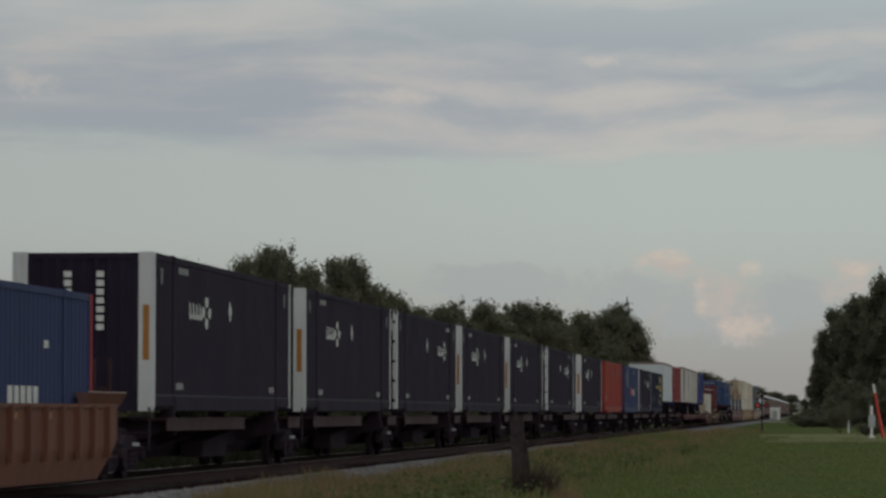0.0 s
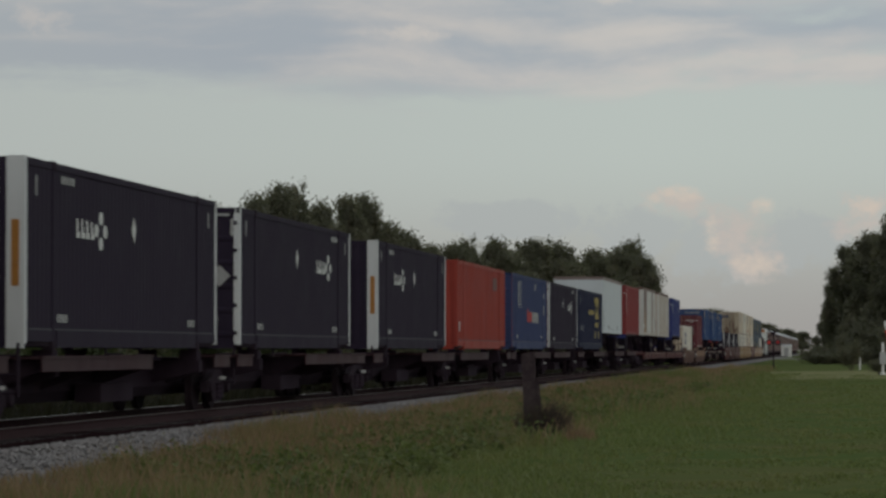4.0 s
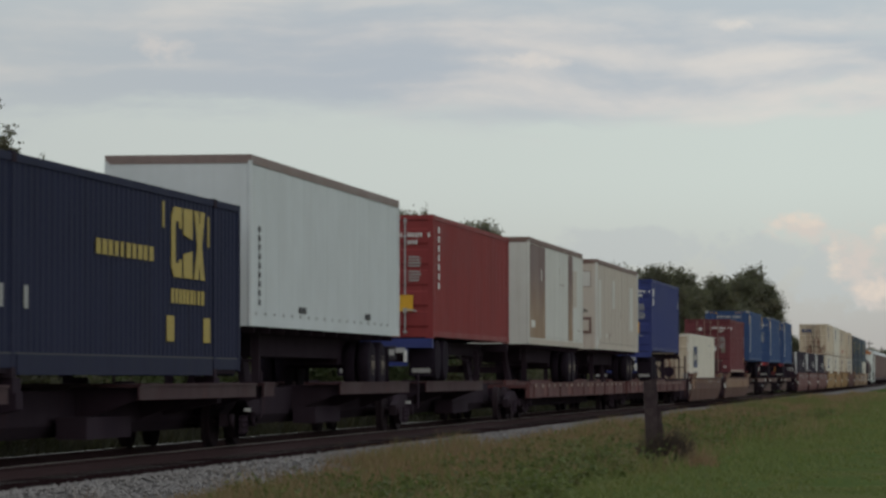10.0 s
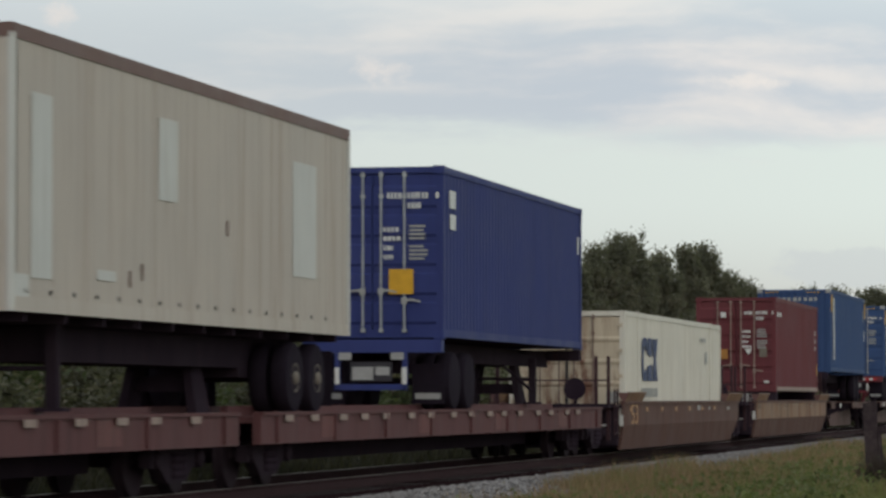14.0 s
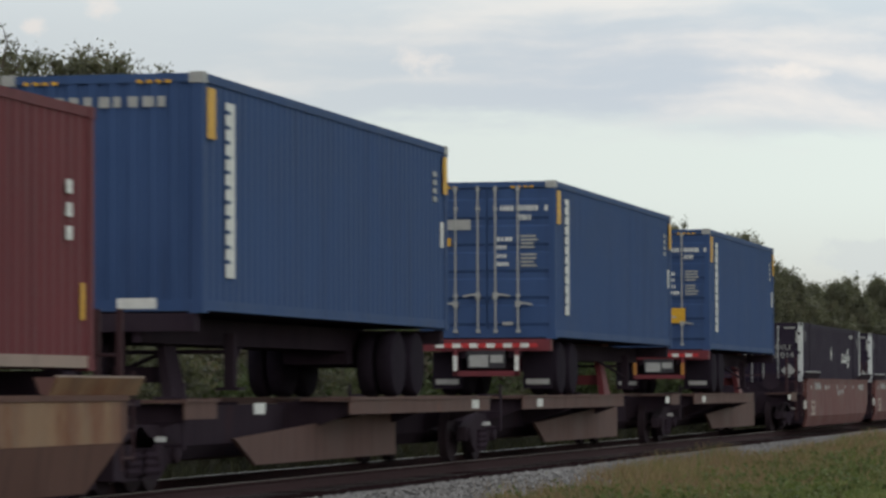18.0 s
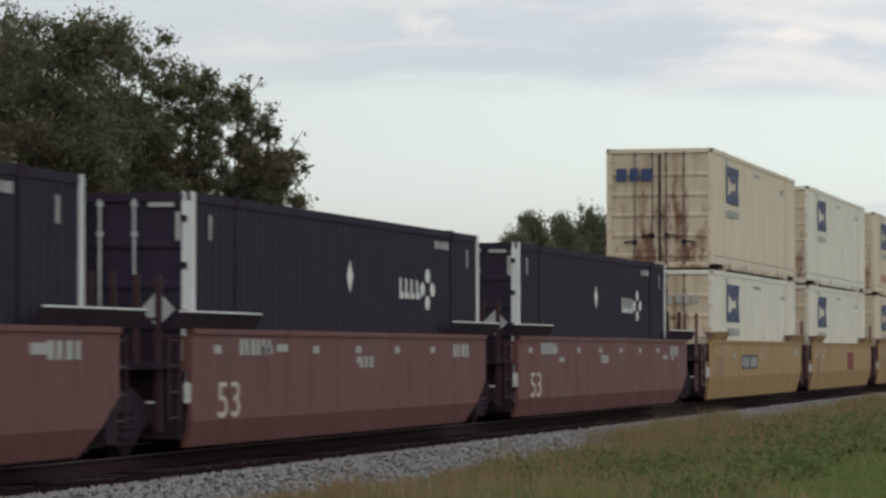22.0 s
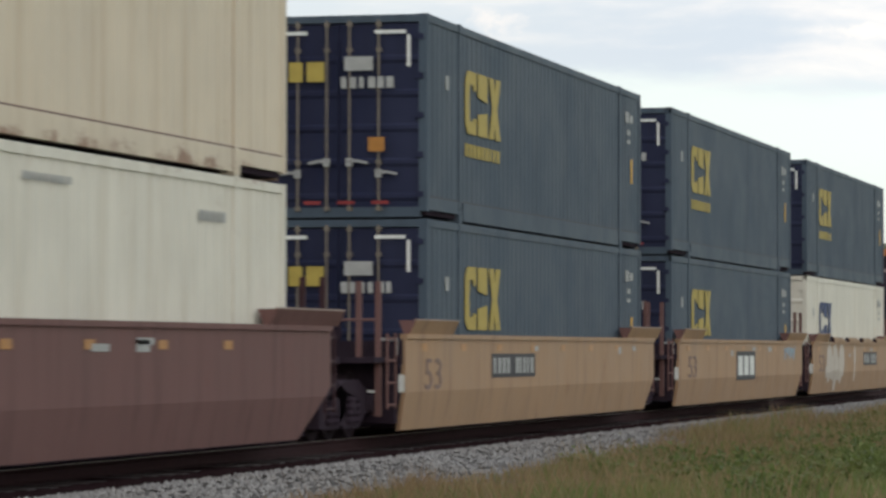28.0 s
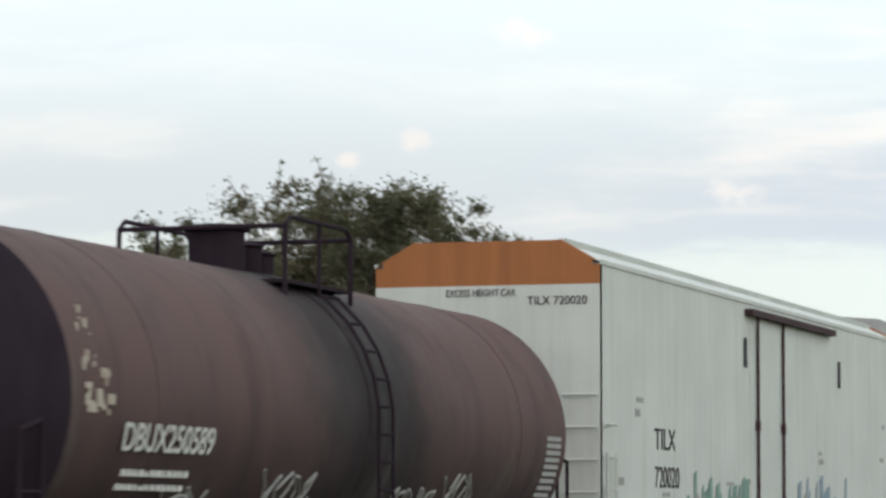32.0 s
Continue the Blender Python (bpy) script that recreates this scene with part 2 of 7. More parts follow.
def earth(name, a, b, scale=3.0, rough=0.95, c=None, big=0.12, depth=0.03, strength=0.5, stain=0.0):
    m, nt, bsdf, co = base_material(name, rough)
    bsdf.inputs["Specular IOR Level"].default_value = 0.0
    col = mix_node(nt, ramp_node(nt, noise_node(nt, co, scale, 6, 0.65), 0.32, 0.68), veiled(a), veiled(b))
    if c:
        col = mix_node(nt, ramp_node(nt, noise_node(nt, co, big, 4, 0.6), 0.42, 0.68), col, c)
    if stain:
        # rust and oil dropped by trains, along the middle of the bed
        sep = nt.nodes.new("ShaderNodeSeparateXYZ")
        nt.links.new(co, sep.inputs[0])
        off = math_node(nt, "ABSOLUTE", math_node(nt, "SUBTRACT", sep.outputs[0], TRACK_X))
        off = math_node(nt, "ADD", off, math_node(nt, "MULTIPLY", noise_node(nt, co, 1.5, 4, 0.6), 0.5))
        # stain colour is deepened to hold the train's shade as well
        col = mix_node(nt, ramp_node(nt, off, stain - 0.1, stain + 0.55), (0.030, 0.0170, 0.0190), col)
    nt.links.new(col, bsdf.inputs["Base Color"])
    bump(nt, bsdf, noise_node(nt, co, scale * 4, 5, 0.7), strength, depth)
    return m


def leafy(name, a, b, tip, rough=0.6, through_light=0.4):
    """Leaves and blades: each one its own tone."""
    m, nt, bsdf, co = base_material(name, rough)
    g = nt.nodes.new("ShaderNodeNewGeometry").outputs["Random Per Island"]
    col = mix_node(nt, g, veiled(a), veiled(b))
    col = mix_node(nt, math_node(nt, "MULTIPLY", ramp_node(nt, noise_node(nt, co, 0.5, 4, 0.6), 0.45, 0.72), 0.7), col, tip)
    nt.links.new(col, bsdf.inputs["Base Color"])
    bsdf.inputs["Specular IOR Level"].default_value = 0.2
    if through_light > 0:
        thin = nt.nodes.new("ShaderNodeBsdfTranslucent")
        nt.links.new(mix_node(nt, 1.0, col, (1.15, 1.25, 0.8), "MULTIPLY"), thin.inputs[0])
        mix = nt.nodes.new("ShaderNodeMixShader")
        mix.inputs[0].default_value = through_light
        nt.links.new(bsdf.outputs[0], mix.inputs[1])
        nt.links.new(thin.outputs[0], mix.inputs[2])
        nt.links.new(mix.outputs[0], nt.nodes["Material Output"].inputs[0])
    return m


def plain(name, col, rough=0.6, metal=0.0, spec=0.3, glow=0.0):
    m, nt, bsdf, co = base_material(name, rough, metal)
    col = veiled(col)
    n = noise_node(nt, co, 6.0, 4, 0.6)
    nt.links.new(mix_node(nt, ramp_node(nt, n, 0.3, 0.7), tuple(c * 0.85 for c in col), col), bsdf.inputs["Base Color"])
    bsdf.inputs["Specular IOR Level"].default_value = spec
    if glow:
        bsdf.inputs["Emission Color"].default_value, bsdf.inputs["Emission Strength"].default_value = (*col, 1), glow
    return m


MAT = dict(
    black_box=paint("black_container_paint", (0.0145, 0.0108, 0.0190), 0.35, dirt_col=(0.025, 0.0195, 0.029), rough=0.75, spec=0.13),
    white_trim=paint("white_trim_paint", (0.52, 0.53, 0.53), 0.3),
    amber=plain("amber_reflector", (0.38, 0.17, 0.035), 0.4),
    orange_red=paint("orange_red_paint", (0.270, 0.038, 0.020), 0.6, 0.2, rust_col=(0.14, 0.04, 0.025), spec=0.14),
    blue_box=paint("blue_container_paint", (0.026, 0.042, 0.108), 0.45, rough=0.65, spec=0.2),
    royal=paint("royal_blue_paint", (0.024, 0.038, 0.14), 0.3, spec=0.14),
    mid_blue=paint("mid_blue_paint", (0.026, 0.062, 0.152), 0.35, rough=0.65, spec=0.2),
    navy=paint("navy_container_paint", (0.040, 0.062, 0.083), 0.35),
    dark_navy=paint("dark_navy_container_paint", (0.012, 0.018, 0.040), 0.4, rough=0.75, spec=0.12),
    brick_red=paint("brick_red_paint", (0.195, 0.031, 0.027), 0.4, 0.1, spec=0.14),
    maroon=paint("maroon_container_paint", (0.118, 0.029, 0.030), 0.4, 0.12, spec=0.14),
    cream=paint("cream_container_paint", (0.53, 0.455, 0.358), 0.4, dirt_col=(0.38, 0.29, 0.19), edge_rust=0.8),
    offwhite=paint("off_white_container_paint", (0.58, 0.55, 0.485), 0.35, dirt_col=(0.40, 0.34, 0.25), edge_rust=0.7),
    rusty_cream=paint("rust_streaked_cream_paint", (0.47, 0.40, 0.30), 0.7, 0.25, gap_rust=0.9, dirt_col=(0.28, 0.19, 0.12)),
    bluewhite=paint("bluish_white_trailer_paint", (0.51, 0.545, 0.565), 0.2, dirt_col=(0.40, 0.42, 0.42)),
    tan_dirty=paint("grimy_tan_trailer_paint", (0.43, 0.385, 0.335), 0.55, 0.12, dirt_col=(0.30, 0.225, 0.165), rust_col=(0.36, 0.26, 0.175)),
    panel_white=paint("replaced_white_panel_paint", (0.50, 0.50, 0.475), 0.40, dirt_col=(0.36, 0.32, 0.27)),
    brown_panel=paint("brown_stained_panel_paint", (0.135, 0.083, 0.068), 0.5, dirt_col=(0.19, 0.13, 0.10)),
    stained_panel=paint("brown_run_off_panel_paint", (0.125, 0.076, 0.066), 0.45, dirt_col=(0.17, 0.11, 0.09), foot=(0.29, 0.19, 0.115)),
    rail_red=paint("rust_red_car_paint", (0.042, 0.0205, 0.020), 0.5, 0.35, rust_col=(0.075, 0.034, 0.027), spec=0.08),
    flat_red=paint("rust_red_flat_car_paint", (0.094, 0.040, 0.036), 0.5, 0.35, rust_col=(0.12, 0.055, 0.042), spec=0.08),
    scuffed=paint("scuffed_pale_steel", (0.27, 0.20, 0.165), 0.6, 0.2),
    well_red=paint("faded_red_well_paint", (0.125, 0.049, 0.041), 0.55, 0.2, rust_col=(0.09, 0.044, 0.036), dirt_col=(0.06, 0.034, 0.030), spec=0.15),
    well_yellow=paint("mustard_well_paint", (0.285, 0.172, 0.060), 0.6, 0.4, dirt_col=(0.17, 0.10, 0.052), rust_col=(0.17, 0.085, 0.045)),
    well_tan=paint("orange_tan_well_paint", (0.305, 0.19, 0.105), 0.6, 0.4, rust_col=(0.21, 0.115, 0.065), dirt_col=(0.20, 0.125, 0.08)),
    well_brown=paint("purple_brown_well_paint", (0.14, 0.075, 0.065), 0.45, 0.2, spec=0.08),
    ribbed_brown=paint("rust_brown_ribbed_well_paint", (0.15, 0.065, 0.040), 0.5, 0.3, spec=0.08),
    tan_platform=paint("tan_edged_brown_platform_paint", (0.095, 0.056, 0.044), 0.5, 0.25, dirt_col=(0.045, 0.028, 0.025), spec=0.08),
    band_tan=paint("stained_tan_band_paint", (0.225, 0.135, 0.070), 0.9, 0.8, rust_col=(0.150, 0.058, 0.020), dirt_col=(0.060, 0.040, 0.030), streak=0.7),
    two_tone=paint("dirty_dark_brown_well_paint", (0.102, 0.054, 0.038), 0.55, 0.3, rust_col=(0.11, 0.06, 0.035), spec=0.08),
    grime=paint("grimy_underframe_steel", (0.0205, 0.0145, 0.0178), 0.5, 0.4, rough=0.9, rust_col=(0.044, 0.024, 0.023), spec=0.05),
    truck=paint("oily_truck_steel", (0.0225, 0.0160, 0.0185), 0.5, 0.3, rough=0.9, rust_col=(0.046, 0.027, 0.024), spec=0.06),
    wheel=plain("wheel_steel", (0.027, 0.0205, 0.0210), 0.8, 0.05, spec=0.06),
    tread=plain("worn_bright_steel", (0.45, 0.43, 0.40), 0.35, 0.9),
    chassis_red=paint("red_chassis_paint", (0.125, 0.017, 0.020), 0.5, 0.25, rust_col=(0.05, 0.02, 0.018)),
    tyre=plain("tyre_rubber", (0.0165, 0.0145, 0.0172), 0.92, spec=0.05),
    hub=plain("dusty_pale_wheel_hub", (0.17, 0.145, 0.115), 0.7, 0.1),
    steel=plain("galvanised_steel", (0.42, 0.43, 0.43), 0.45, 0.7),
    white_mark=plain("white_lettering_paint", (0.66, 0.66, 0.64), 0.6),
    grey_mark=plain("faded_grey_lettering_paint", (0.34, 0.34, 0.33), 0.6),
    yellow_mark=plain("yellow_lettering_paint", (0.39, 0.295, 0.062), 0.6),
    navy_mark=plain("navy_lettering_paint", (0.035, 0.055, 0.13), 0.6),
    black_mark=plain("black_lettering_paint", (0.02, 0.02, 0.022), 0.7),
    red_mark=plain("red_lettering_paint", (0.45, 0.03, 0.03), 0.6),
    pink_mark=plain("faded_red_spray_paint", (0.42, 0.20, 0.17), 0.6),
    teal_mark=plain("muted_green_spray_paint", (0.19, 0.32, 0.28), 0.6),
    violet_mark=plain("blue_grey_spray_paint", (0.25, 0.33, 0.40), 0.6),
    dark_panel=plain("dark_sign_panel", (0.03, 0.03, 0.033), 0.6),
    sticker=plain("yellow_placard", (0.62, 0.34, 0.02), 0.5),
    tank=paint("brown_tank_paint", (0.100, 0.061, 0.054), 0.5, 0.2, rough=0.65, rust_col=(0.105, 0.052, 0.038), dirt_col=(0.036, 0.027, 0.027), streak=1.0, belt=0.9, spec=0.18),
    tank_end=paint("black_tank_end_paint", (0.018, 0.0135, 0.016), 0.5, 0.1, rough=0.8, spec=0.1),
    boxcar=paint("white_boxcar_paint", (0.565, 0.585, 0.565), 0.3, 0.04, dirt_col=(0.42, 0.40, 0.35), rust_col=(0.30, 0.20, 0.13)),
    orange_end=paint("orange_boxcar_end_paint", (0.34, 0.125, 0.036), 0.35),
    rack_steel=paint("grey_rack_panel_steel", (0.20, 0.185, 0.170), 0.4, 0.2, metal=0.2),
    # brown lightened to hold the haze over the far racks
    rack_brown=paint("light_brown_rack_paint", (0.20, 0.15, 0.135), 0.4, 0.2),
    rail=plain("rusty_rail_side", (0.036, 0.019, 0.016), 0.85, spec=0.1),
    tie=plain("creosoted_timber", (0.035, 0.028, 0.024), 0.9),
    ballast=earth("limestone_ballast_bed", (0.130, 0.123, 0.120), (0.230, 0.220, 0.214), 9.0, depth=0.05, strength=1.0, stain=2.0),
    stone=leafy("ballast_stone", (0.160, 0.152, 0.150), (0.275, 0.263, 0.257), (0.185, 0.162, 0.152), 0.9, 0.0),
    lawn=earth("mown_lawn", (0.058, 0.086, 0.025), (0.092, 0.124, 0.037), 2.5, c=(0.108, 0.110, 0.047), big=0.16),
    dry=earth("dry_mown_strip", (0.15, 0.155, 0.070), (0.22, 0.21, 0.11), 1.5, c=(0.11, 0.13, 0.055), big=0.25),
    road=earth("pale_crossing_road", (0.30, 0.30, 0.29), (0.38, 0.38, 0.37), 1.0, depth=0.005),
    blade=leafy("green_grass_blade", (0.104, 0.130, 0.044), (0.165, 0.195, 0.070), (0.205, 0.176, 0.086)),
    weed=leafy("brown_weed_stem", (0.190, 0.118, 0.080), (0.320, 0.215, 0.142), (0.215, 0.180, 0.090)),
    dark_weed=leafy("dark_weed_stem", (0.034, 0.027, 0.022), (0.070, 0.054, 0.042), (0.052, 0.046, 0.028)),
    leaf=leafy("dark_oak_leaf", (0.074, 0.075, 0.050), (0.150, 0.148, 0.097), (0.182, 0.116, 0.077)),
    # leaf tones lifted and greyed to carry the distance haze
    leaf_far=leafy("hazed_far_leaf", (0.092, 0.094, 0.068), (0.155, 0.155, 0.106), (0.155, 0.128, 0.092)),
    bush=leafy("bright_bush_leaf", (0.060, 0.078, 0.034), (0.110, 0.134, 0.060), (0.092, 0.086, 0.046)),
    weed_leaf=leafy("broad_weed_leaf", (0.078, 0.100, 0.036), (0.150, 0.180, 0.066), (0.160, 0.128, 0.066)),
    # this leaf colour holds the shade seen beneath the train
    shade_weed=leafy("shade_dark_weed_leaf", (0.030, 0.031, 0.020), (0.062, 0.060, 0.036), (0.050, 0.038, 0.026)),
    bark=earth("grey_bark", (0.060, 0.048, 0.038), (0.12, 0.10, 0.08), 6.0),
    post_wood=earth("weathered_post_timber", (0.036, 0.028, 0.028), (0.070, 0.056, 0.052), 7.0),
    signal_red=plain("lit_red_lamp", (0.55, 0.05, 0.04), 0.4, glow=0.25),
    gate_red=plain("red_gate_paint", (0.55, 0.06, 0.04), 0.5),
    sign_white=plain("white_sign_paint", (0.75, 0.75, 0.73), 0.5),
)


# ================= mesh helpers =================
class Shape:
    """Corners and faces of one part, gathered piece by piece."""

    def __init__(self):
        self.v, self.f = [], []

    def box(self, x0, y0, z0, x1, y1, z1):
        n = len(self.v)
        self.v += [(x, y, z) for z in (z0, z1) for y in (y0, y1) for x in (x0, x1)]
        self.f += [tuple(n + i for i in q) for q in ((0, 2, 3, 1), (4, 5, 7, 6), (0, 1, 5, 4), (2, 6, 7, 3), (0, 4, 6, 2), (1, 3, 7, 5))]
        return self

    def hull(self, a, b):
        """A solid between two outlines of equal length."""
        n, k = len(self.v), len(a)
        self.v += list(a) + list(b)
        self.f += [tuple(n + i for i in reversed(range(k))), tuple(n + k + i for i in range(k))]
        self.f += [(n + i, n + (i + 1) % k, n + k + (i + 1) % k, n + k + i) for i in range(k)]
        return self

    def prism_x(self, yz, x0, x1):
        return self.hull([(x0, y, z) for y, z in yz], [(x1, y, z) for y, z in yz])

    def prism_y(self, xz, y0, y1):
        return self.hull([(x, y0, z) for x, z in xz], [(x, y1, z) for x, z in xz])

    def rod(self, a, b, r, k=8, r2=None):
        a, b = Vector(a), Vector(b)
        d = (b - a).normalized()
        u = d.orthogonal().normalized()
        w = d.cross(u)
        rings = []
        for p, q in ((a, r), (b, r if r2 is None else r2)):
            rings.append([tuple(p + q * (math.cos(2 * math.pi * i / k) * u + math.sin(2 * math.pi * i / k) * w)) for i in range(k)])
        return self.hull(*rings)

    def pipe(self, pts, r, k=6):
        for a, b in zip(pts, pts[1:]):
            self.rod(a, b, r, k)
        return self

    def lathe_x(self, profile, cy, cz, k=24):
        """Turned round a line along x: profile of (x, radius)."""
        n = len(self.v)
        for x, r in profile:
            self.v += [(x, cy + r * math.cos(2 * math.pi * i / k), cz + r * math.sin(2 * math.pi * i / k)) for i in range(k)]
        for j in range(len(profile) - 1):
            for i in range(k):
                a, b = n + j * k + i, n + j * k + (i + 1) % k
                self.f.append((a, b, b + k, a + k))
        self.f += [tuple(n + i for i in reversed(range(k))), tuple(n + (len(profile) - 1) * k + i for i in range(k))]
        return self

    def lathe_y(self, profile, cx, cz, k=32):
        n = len(self.v)
        for y, r in profile:
            self.v += [(cx + r * math.cos(2 * math.pi * i / k), y, cz + r * math.sin(2 * math.pi * i / k)) for i in range(k)]
        for j in range(len(profile) - 1):
            for i in range(k):
                a, b = n + j * k + i, n + j * k + (i + 1) % k
                self.f.append((a, a + k, b + k, b))
        self.f += [tuple(n + i for i in range(k)), tuple(n + (len(profile) - 1) * k + i for i in reversed(range(k)))]
        return self

    def lathe_z(self, profile, cx, cy, k=16):
        n = len(self.v)
        for z, r in profile:
            self.v += [(cx + r * math.cos(2 * math.pi * i / k), cy + r * math.sin(2 * math.pi * i / k), z) for i in range(k)]
        for j in range(len(profile) - 1):
            for i in range(k):
                a, b = n + j * k + i, n + j * k + (i + 1) % k
                self.f.append((a, b, b + k, a + k))
        self.f += [tuple(n + i for i in reversed(range(k))), tuple(n + (len(profile) - 1) * k + i for i in range(k))]
        return self

    def sheet(self, path, z0, z1, out, thick=0.02, along="y", flip=1):
        """An upright folded sheet: path of (run, depth), from z0 to z1, with a back skin."""
        front, back = [], []
        for s, d in path:
            p = (out + flip * d, s) if along == "y" else (s, out + flip * d)
            q = (out - flip * thick, s) if along == "y" else (s, out - flip * thick)
            front.append(p), back.append(q)
        n, k = len(self.v), len(path)
        self.v += [(*p, z0) for p in front] + [(*p, z1) for p in front] + [(*p, z0) for p in back] + [(*p, z1) for p in back]
        for i in range(k - 1):
            self.f += [(n + i, n + i + 1, n + k + i + 1, n + k + i), (n + 2 * k + i, n + 3 * k + i, n + 3 * k + i + 1, n + 2 * k + i + 1),
                       (n + k + i, n + k + i + 1, n + 3 * k + i + 1, n + 3 * k + i), (n + i, n + 2 * k + i, n + 2 * k + i + 1, n + i + 1)]
        return self

    def mesh(self, name):
        m = bpy.data.meshes.new(name)
        m.from_pydata(self.v, [], self.f)
        m.update()
        return m


def part(name, shape, material, parent, label="", smooth=False):
    data = shape.mesh(name) if isinstance(shape, Shape) else shape
    if not data.materials:
        data.materials.append(MAT[material])
    if smooth:
        data.polygons.foreach_set("use_smooth", [True] * len(data.polygons))
        data.set_sharp_from_angle(angle=radians(40))
    ob = new(name, data)
    ob.parent = parent
    return tagged(ob, label) if label else ob


def thing(name, label, category, group="", kind=""):
    return tagged(new(name), label, category, group, kind)


def lettering(body, size, material, parent, m, name="lettering", squash=1.0, spacing=1.0, bold=0.0):
    cu = bpy.data.curves.new(name, "FONT")
    cu.body, cu.size, cu.extrude, cu.space_character = body, size, 0.003, spacing
    cu.offset = bold
    cu.materials.append(MAT[material])
    ob = new(name, cu)
    ob.parent = parent
    ob.matrix_basis = m @ Matrix.Diagonal((squash, 1, 1, 1))
    return ob


SIDE = Matrix(((0, 0, 1, 0), (1, 0, 0, 0), (0, 1, 0, 0), (0, 0, 0, 1)))     # text on a side that faces +x
END = Matrix(((1, 0, 0, 0), (0, 0, -1, 0), (0, 1, 0, 0), (0, 0, 0, 1)))     # text on an end that faces -y


def side_text(x, y, z):
    return Matrix.Translation((x, y, z)) @ SIDE


def end_text(x, y, z):
    return Matrix.Translation((x, y, z)) @ END


MOVERS = []      # (thing, place along the train, x, z)


def on_train(ob, y, z=RAIL_Z, x=TRACK_X):
    ob.location = (x, y, z)
    MOVERS.append((ob, y, x, z))
    return ob


def marks(rows, out, parent, material, name="marking", axis="x", thick=0.004):
    """Flat painted bars on a side (axis x: run y, z) or an end (axis y: run x, z)."""
    def slab(s, a, z, w, h):
        return s.box(out, a, z, out + thick, a + w, z + h) if axis == "x" else s.box(a, out - thick, z, a + w, out, z + h)
    if len(rows) <= 3:
        return [part(name, slab(Shape(), *r), material, parent) for r in rows]
    s = Shape()
    for r in rows:
        slab(s, *r)
    return tagged(part(name, s, material, parent), kind="stuff")


def bars(rng, a, z, w, h, n):
    """A line of n letter-like bars filling w by h."""
    step = w / n
    return [(a + i * step, z, step * rng.uniform(0.5, 0.78), h) for i in range(n)]


def emblem(out, y, z, w, h, parent, material, name="emblem"):
    """Three bold plain blocks over a row of short bars, the painted owner's mark left unlettered."""
    cw, zc, hh = w / 3.15, z + h * 0.27, h * 0.73
    t = out + 0.005

    def q(a, *pts):
        return [(y + (a + u) * cw, zc + v * hh) for u, v in pts]
    part(name, Shape().prism_x(q(0.0, (0.22, 0), (0.95, 0), (0.95, 0.26), (0.72, 0.26), (0.66, 0.20), (0.42, 0.20), (0.36, 0.30), (0.36, 0.70), (0.42, 0.80), (0.66, 0.80), (0.72, 0.70), (0.95, 0.70), (0.95, 1), (0.22, 1), (0, 0.85), (0, 0.15)), out, t), material, parent)
    part(name, Shape().prism_x(q(1.1, (0.0, 0.62), (0.85, 0.56), (0.85, 1), (0.0, 1)), out, t), material, parent)
    part(name, Shape().prism_x(q(1.1, (0.0, 0), (0.85, 0), (0.85, 0.40), (0.0, 0.34)), out, t), material, parent)
    part(name, Shape().prism_x(q(2.1, (0, 0), (0.42, 0), (0.52, 0.26), (0.62, 0), (1.05, 0), (0.74, 0.5), (1.05, 1), (0.62, 1), (0.52, 0.74), (0.42, 1), (0, 1), (0.3, 0.5)), out, t), material, parent)
    rng = random.Random(5)
    marks(bars(rng, y, z, w, h * 0.15, 9), out, parent, "grey_mark" if material == "navy_mark" else material, "caption_bar")


def star_mark(out, y, z, h, parent, material="white_mark", turned=False):
    """Four small diamonds set in a cross beside a row of block letters left as plain bars."""
    ry, rz = h * 0.42, h * 0.175
    t = out + 0.005

    def diamond(a, b, w, k):
        part("emblem", Shape().prism_x([(a - w, b), (a - w * 0.5, b - k), (a + w * 0.5, b - k), (a + w, b), (a + w * 0.5, b + k), (a - w * 0.5, b + k)], out, t), material, parent)
    for da, db in ((0, 1.25), (0, -1.25), (0.85, 0), (-0.85, 0.0)):
        diamond(y + da * ry, z + db * rz, ry * 0.42, rz * 0.62)
    s = Shape()
    for i in range(4):
        a = y - ry * 4.6 + i * ry * 0.9
        s.prism_x([(a, z - rz * 1.0), (a + ry * 0.62, z - rz * 0.9), (a + ry * 0.62, z - rz * 0.3), (a + ry * 0.3, z - rz * 0.5), (a + ry * 0.26, z + rz * (0.9 - 0.1 * i)), (a, z + rz * 0.9)], out, t)
    tagged(part("mark_bar", s, material, parent), kind="stuff")


def ribs(y0, y1, pitch, depth):
    """Trapezoid corrugation from y0 to y1."""
    n = max(1, round((y1 - y0) / pitch))
    p = (y1 - y0) / n
    path = [(y0, 0.0)]
    for i in range(n):
        a = y0 + i * p
        path += [(a + p * 0.18, 0.0), (a + p * 0.32, -depth), (a + p * 0.68, -depth), (a + p * 0.82, 0.0)]
    return path + [(y1, 0.0)]


# ================= the line and the ground =================
def structure(name, shape, material, label, smooth=False):
    return tagged(part(name, shape, material, None, "", smooth), label, "setting", "", "structure")


def ground_height(x, y):
    """The land: flat, with a shallow ditch beside the line."""
    ditch = math.exp(-((x + 7.6) / 1.3) ** 2) * 0.12
    return GROUND_Z - ditch + 0.03 * noise.noise((x * 0.25, y * 0.12, 0.3))


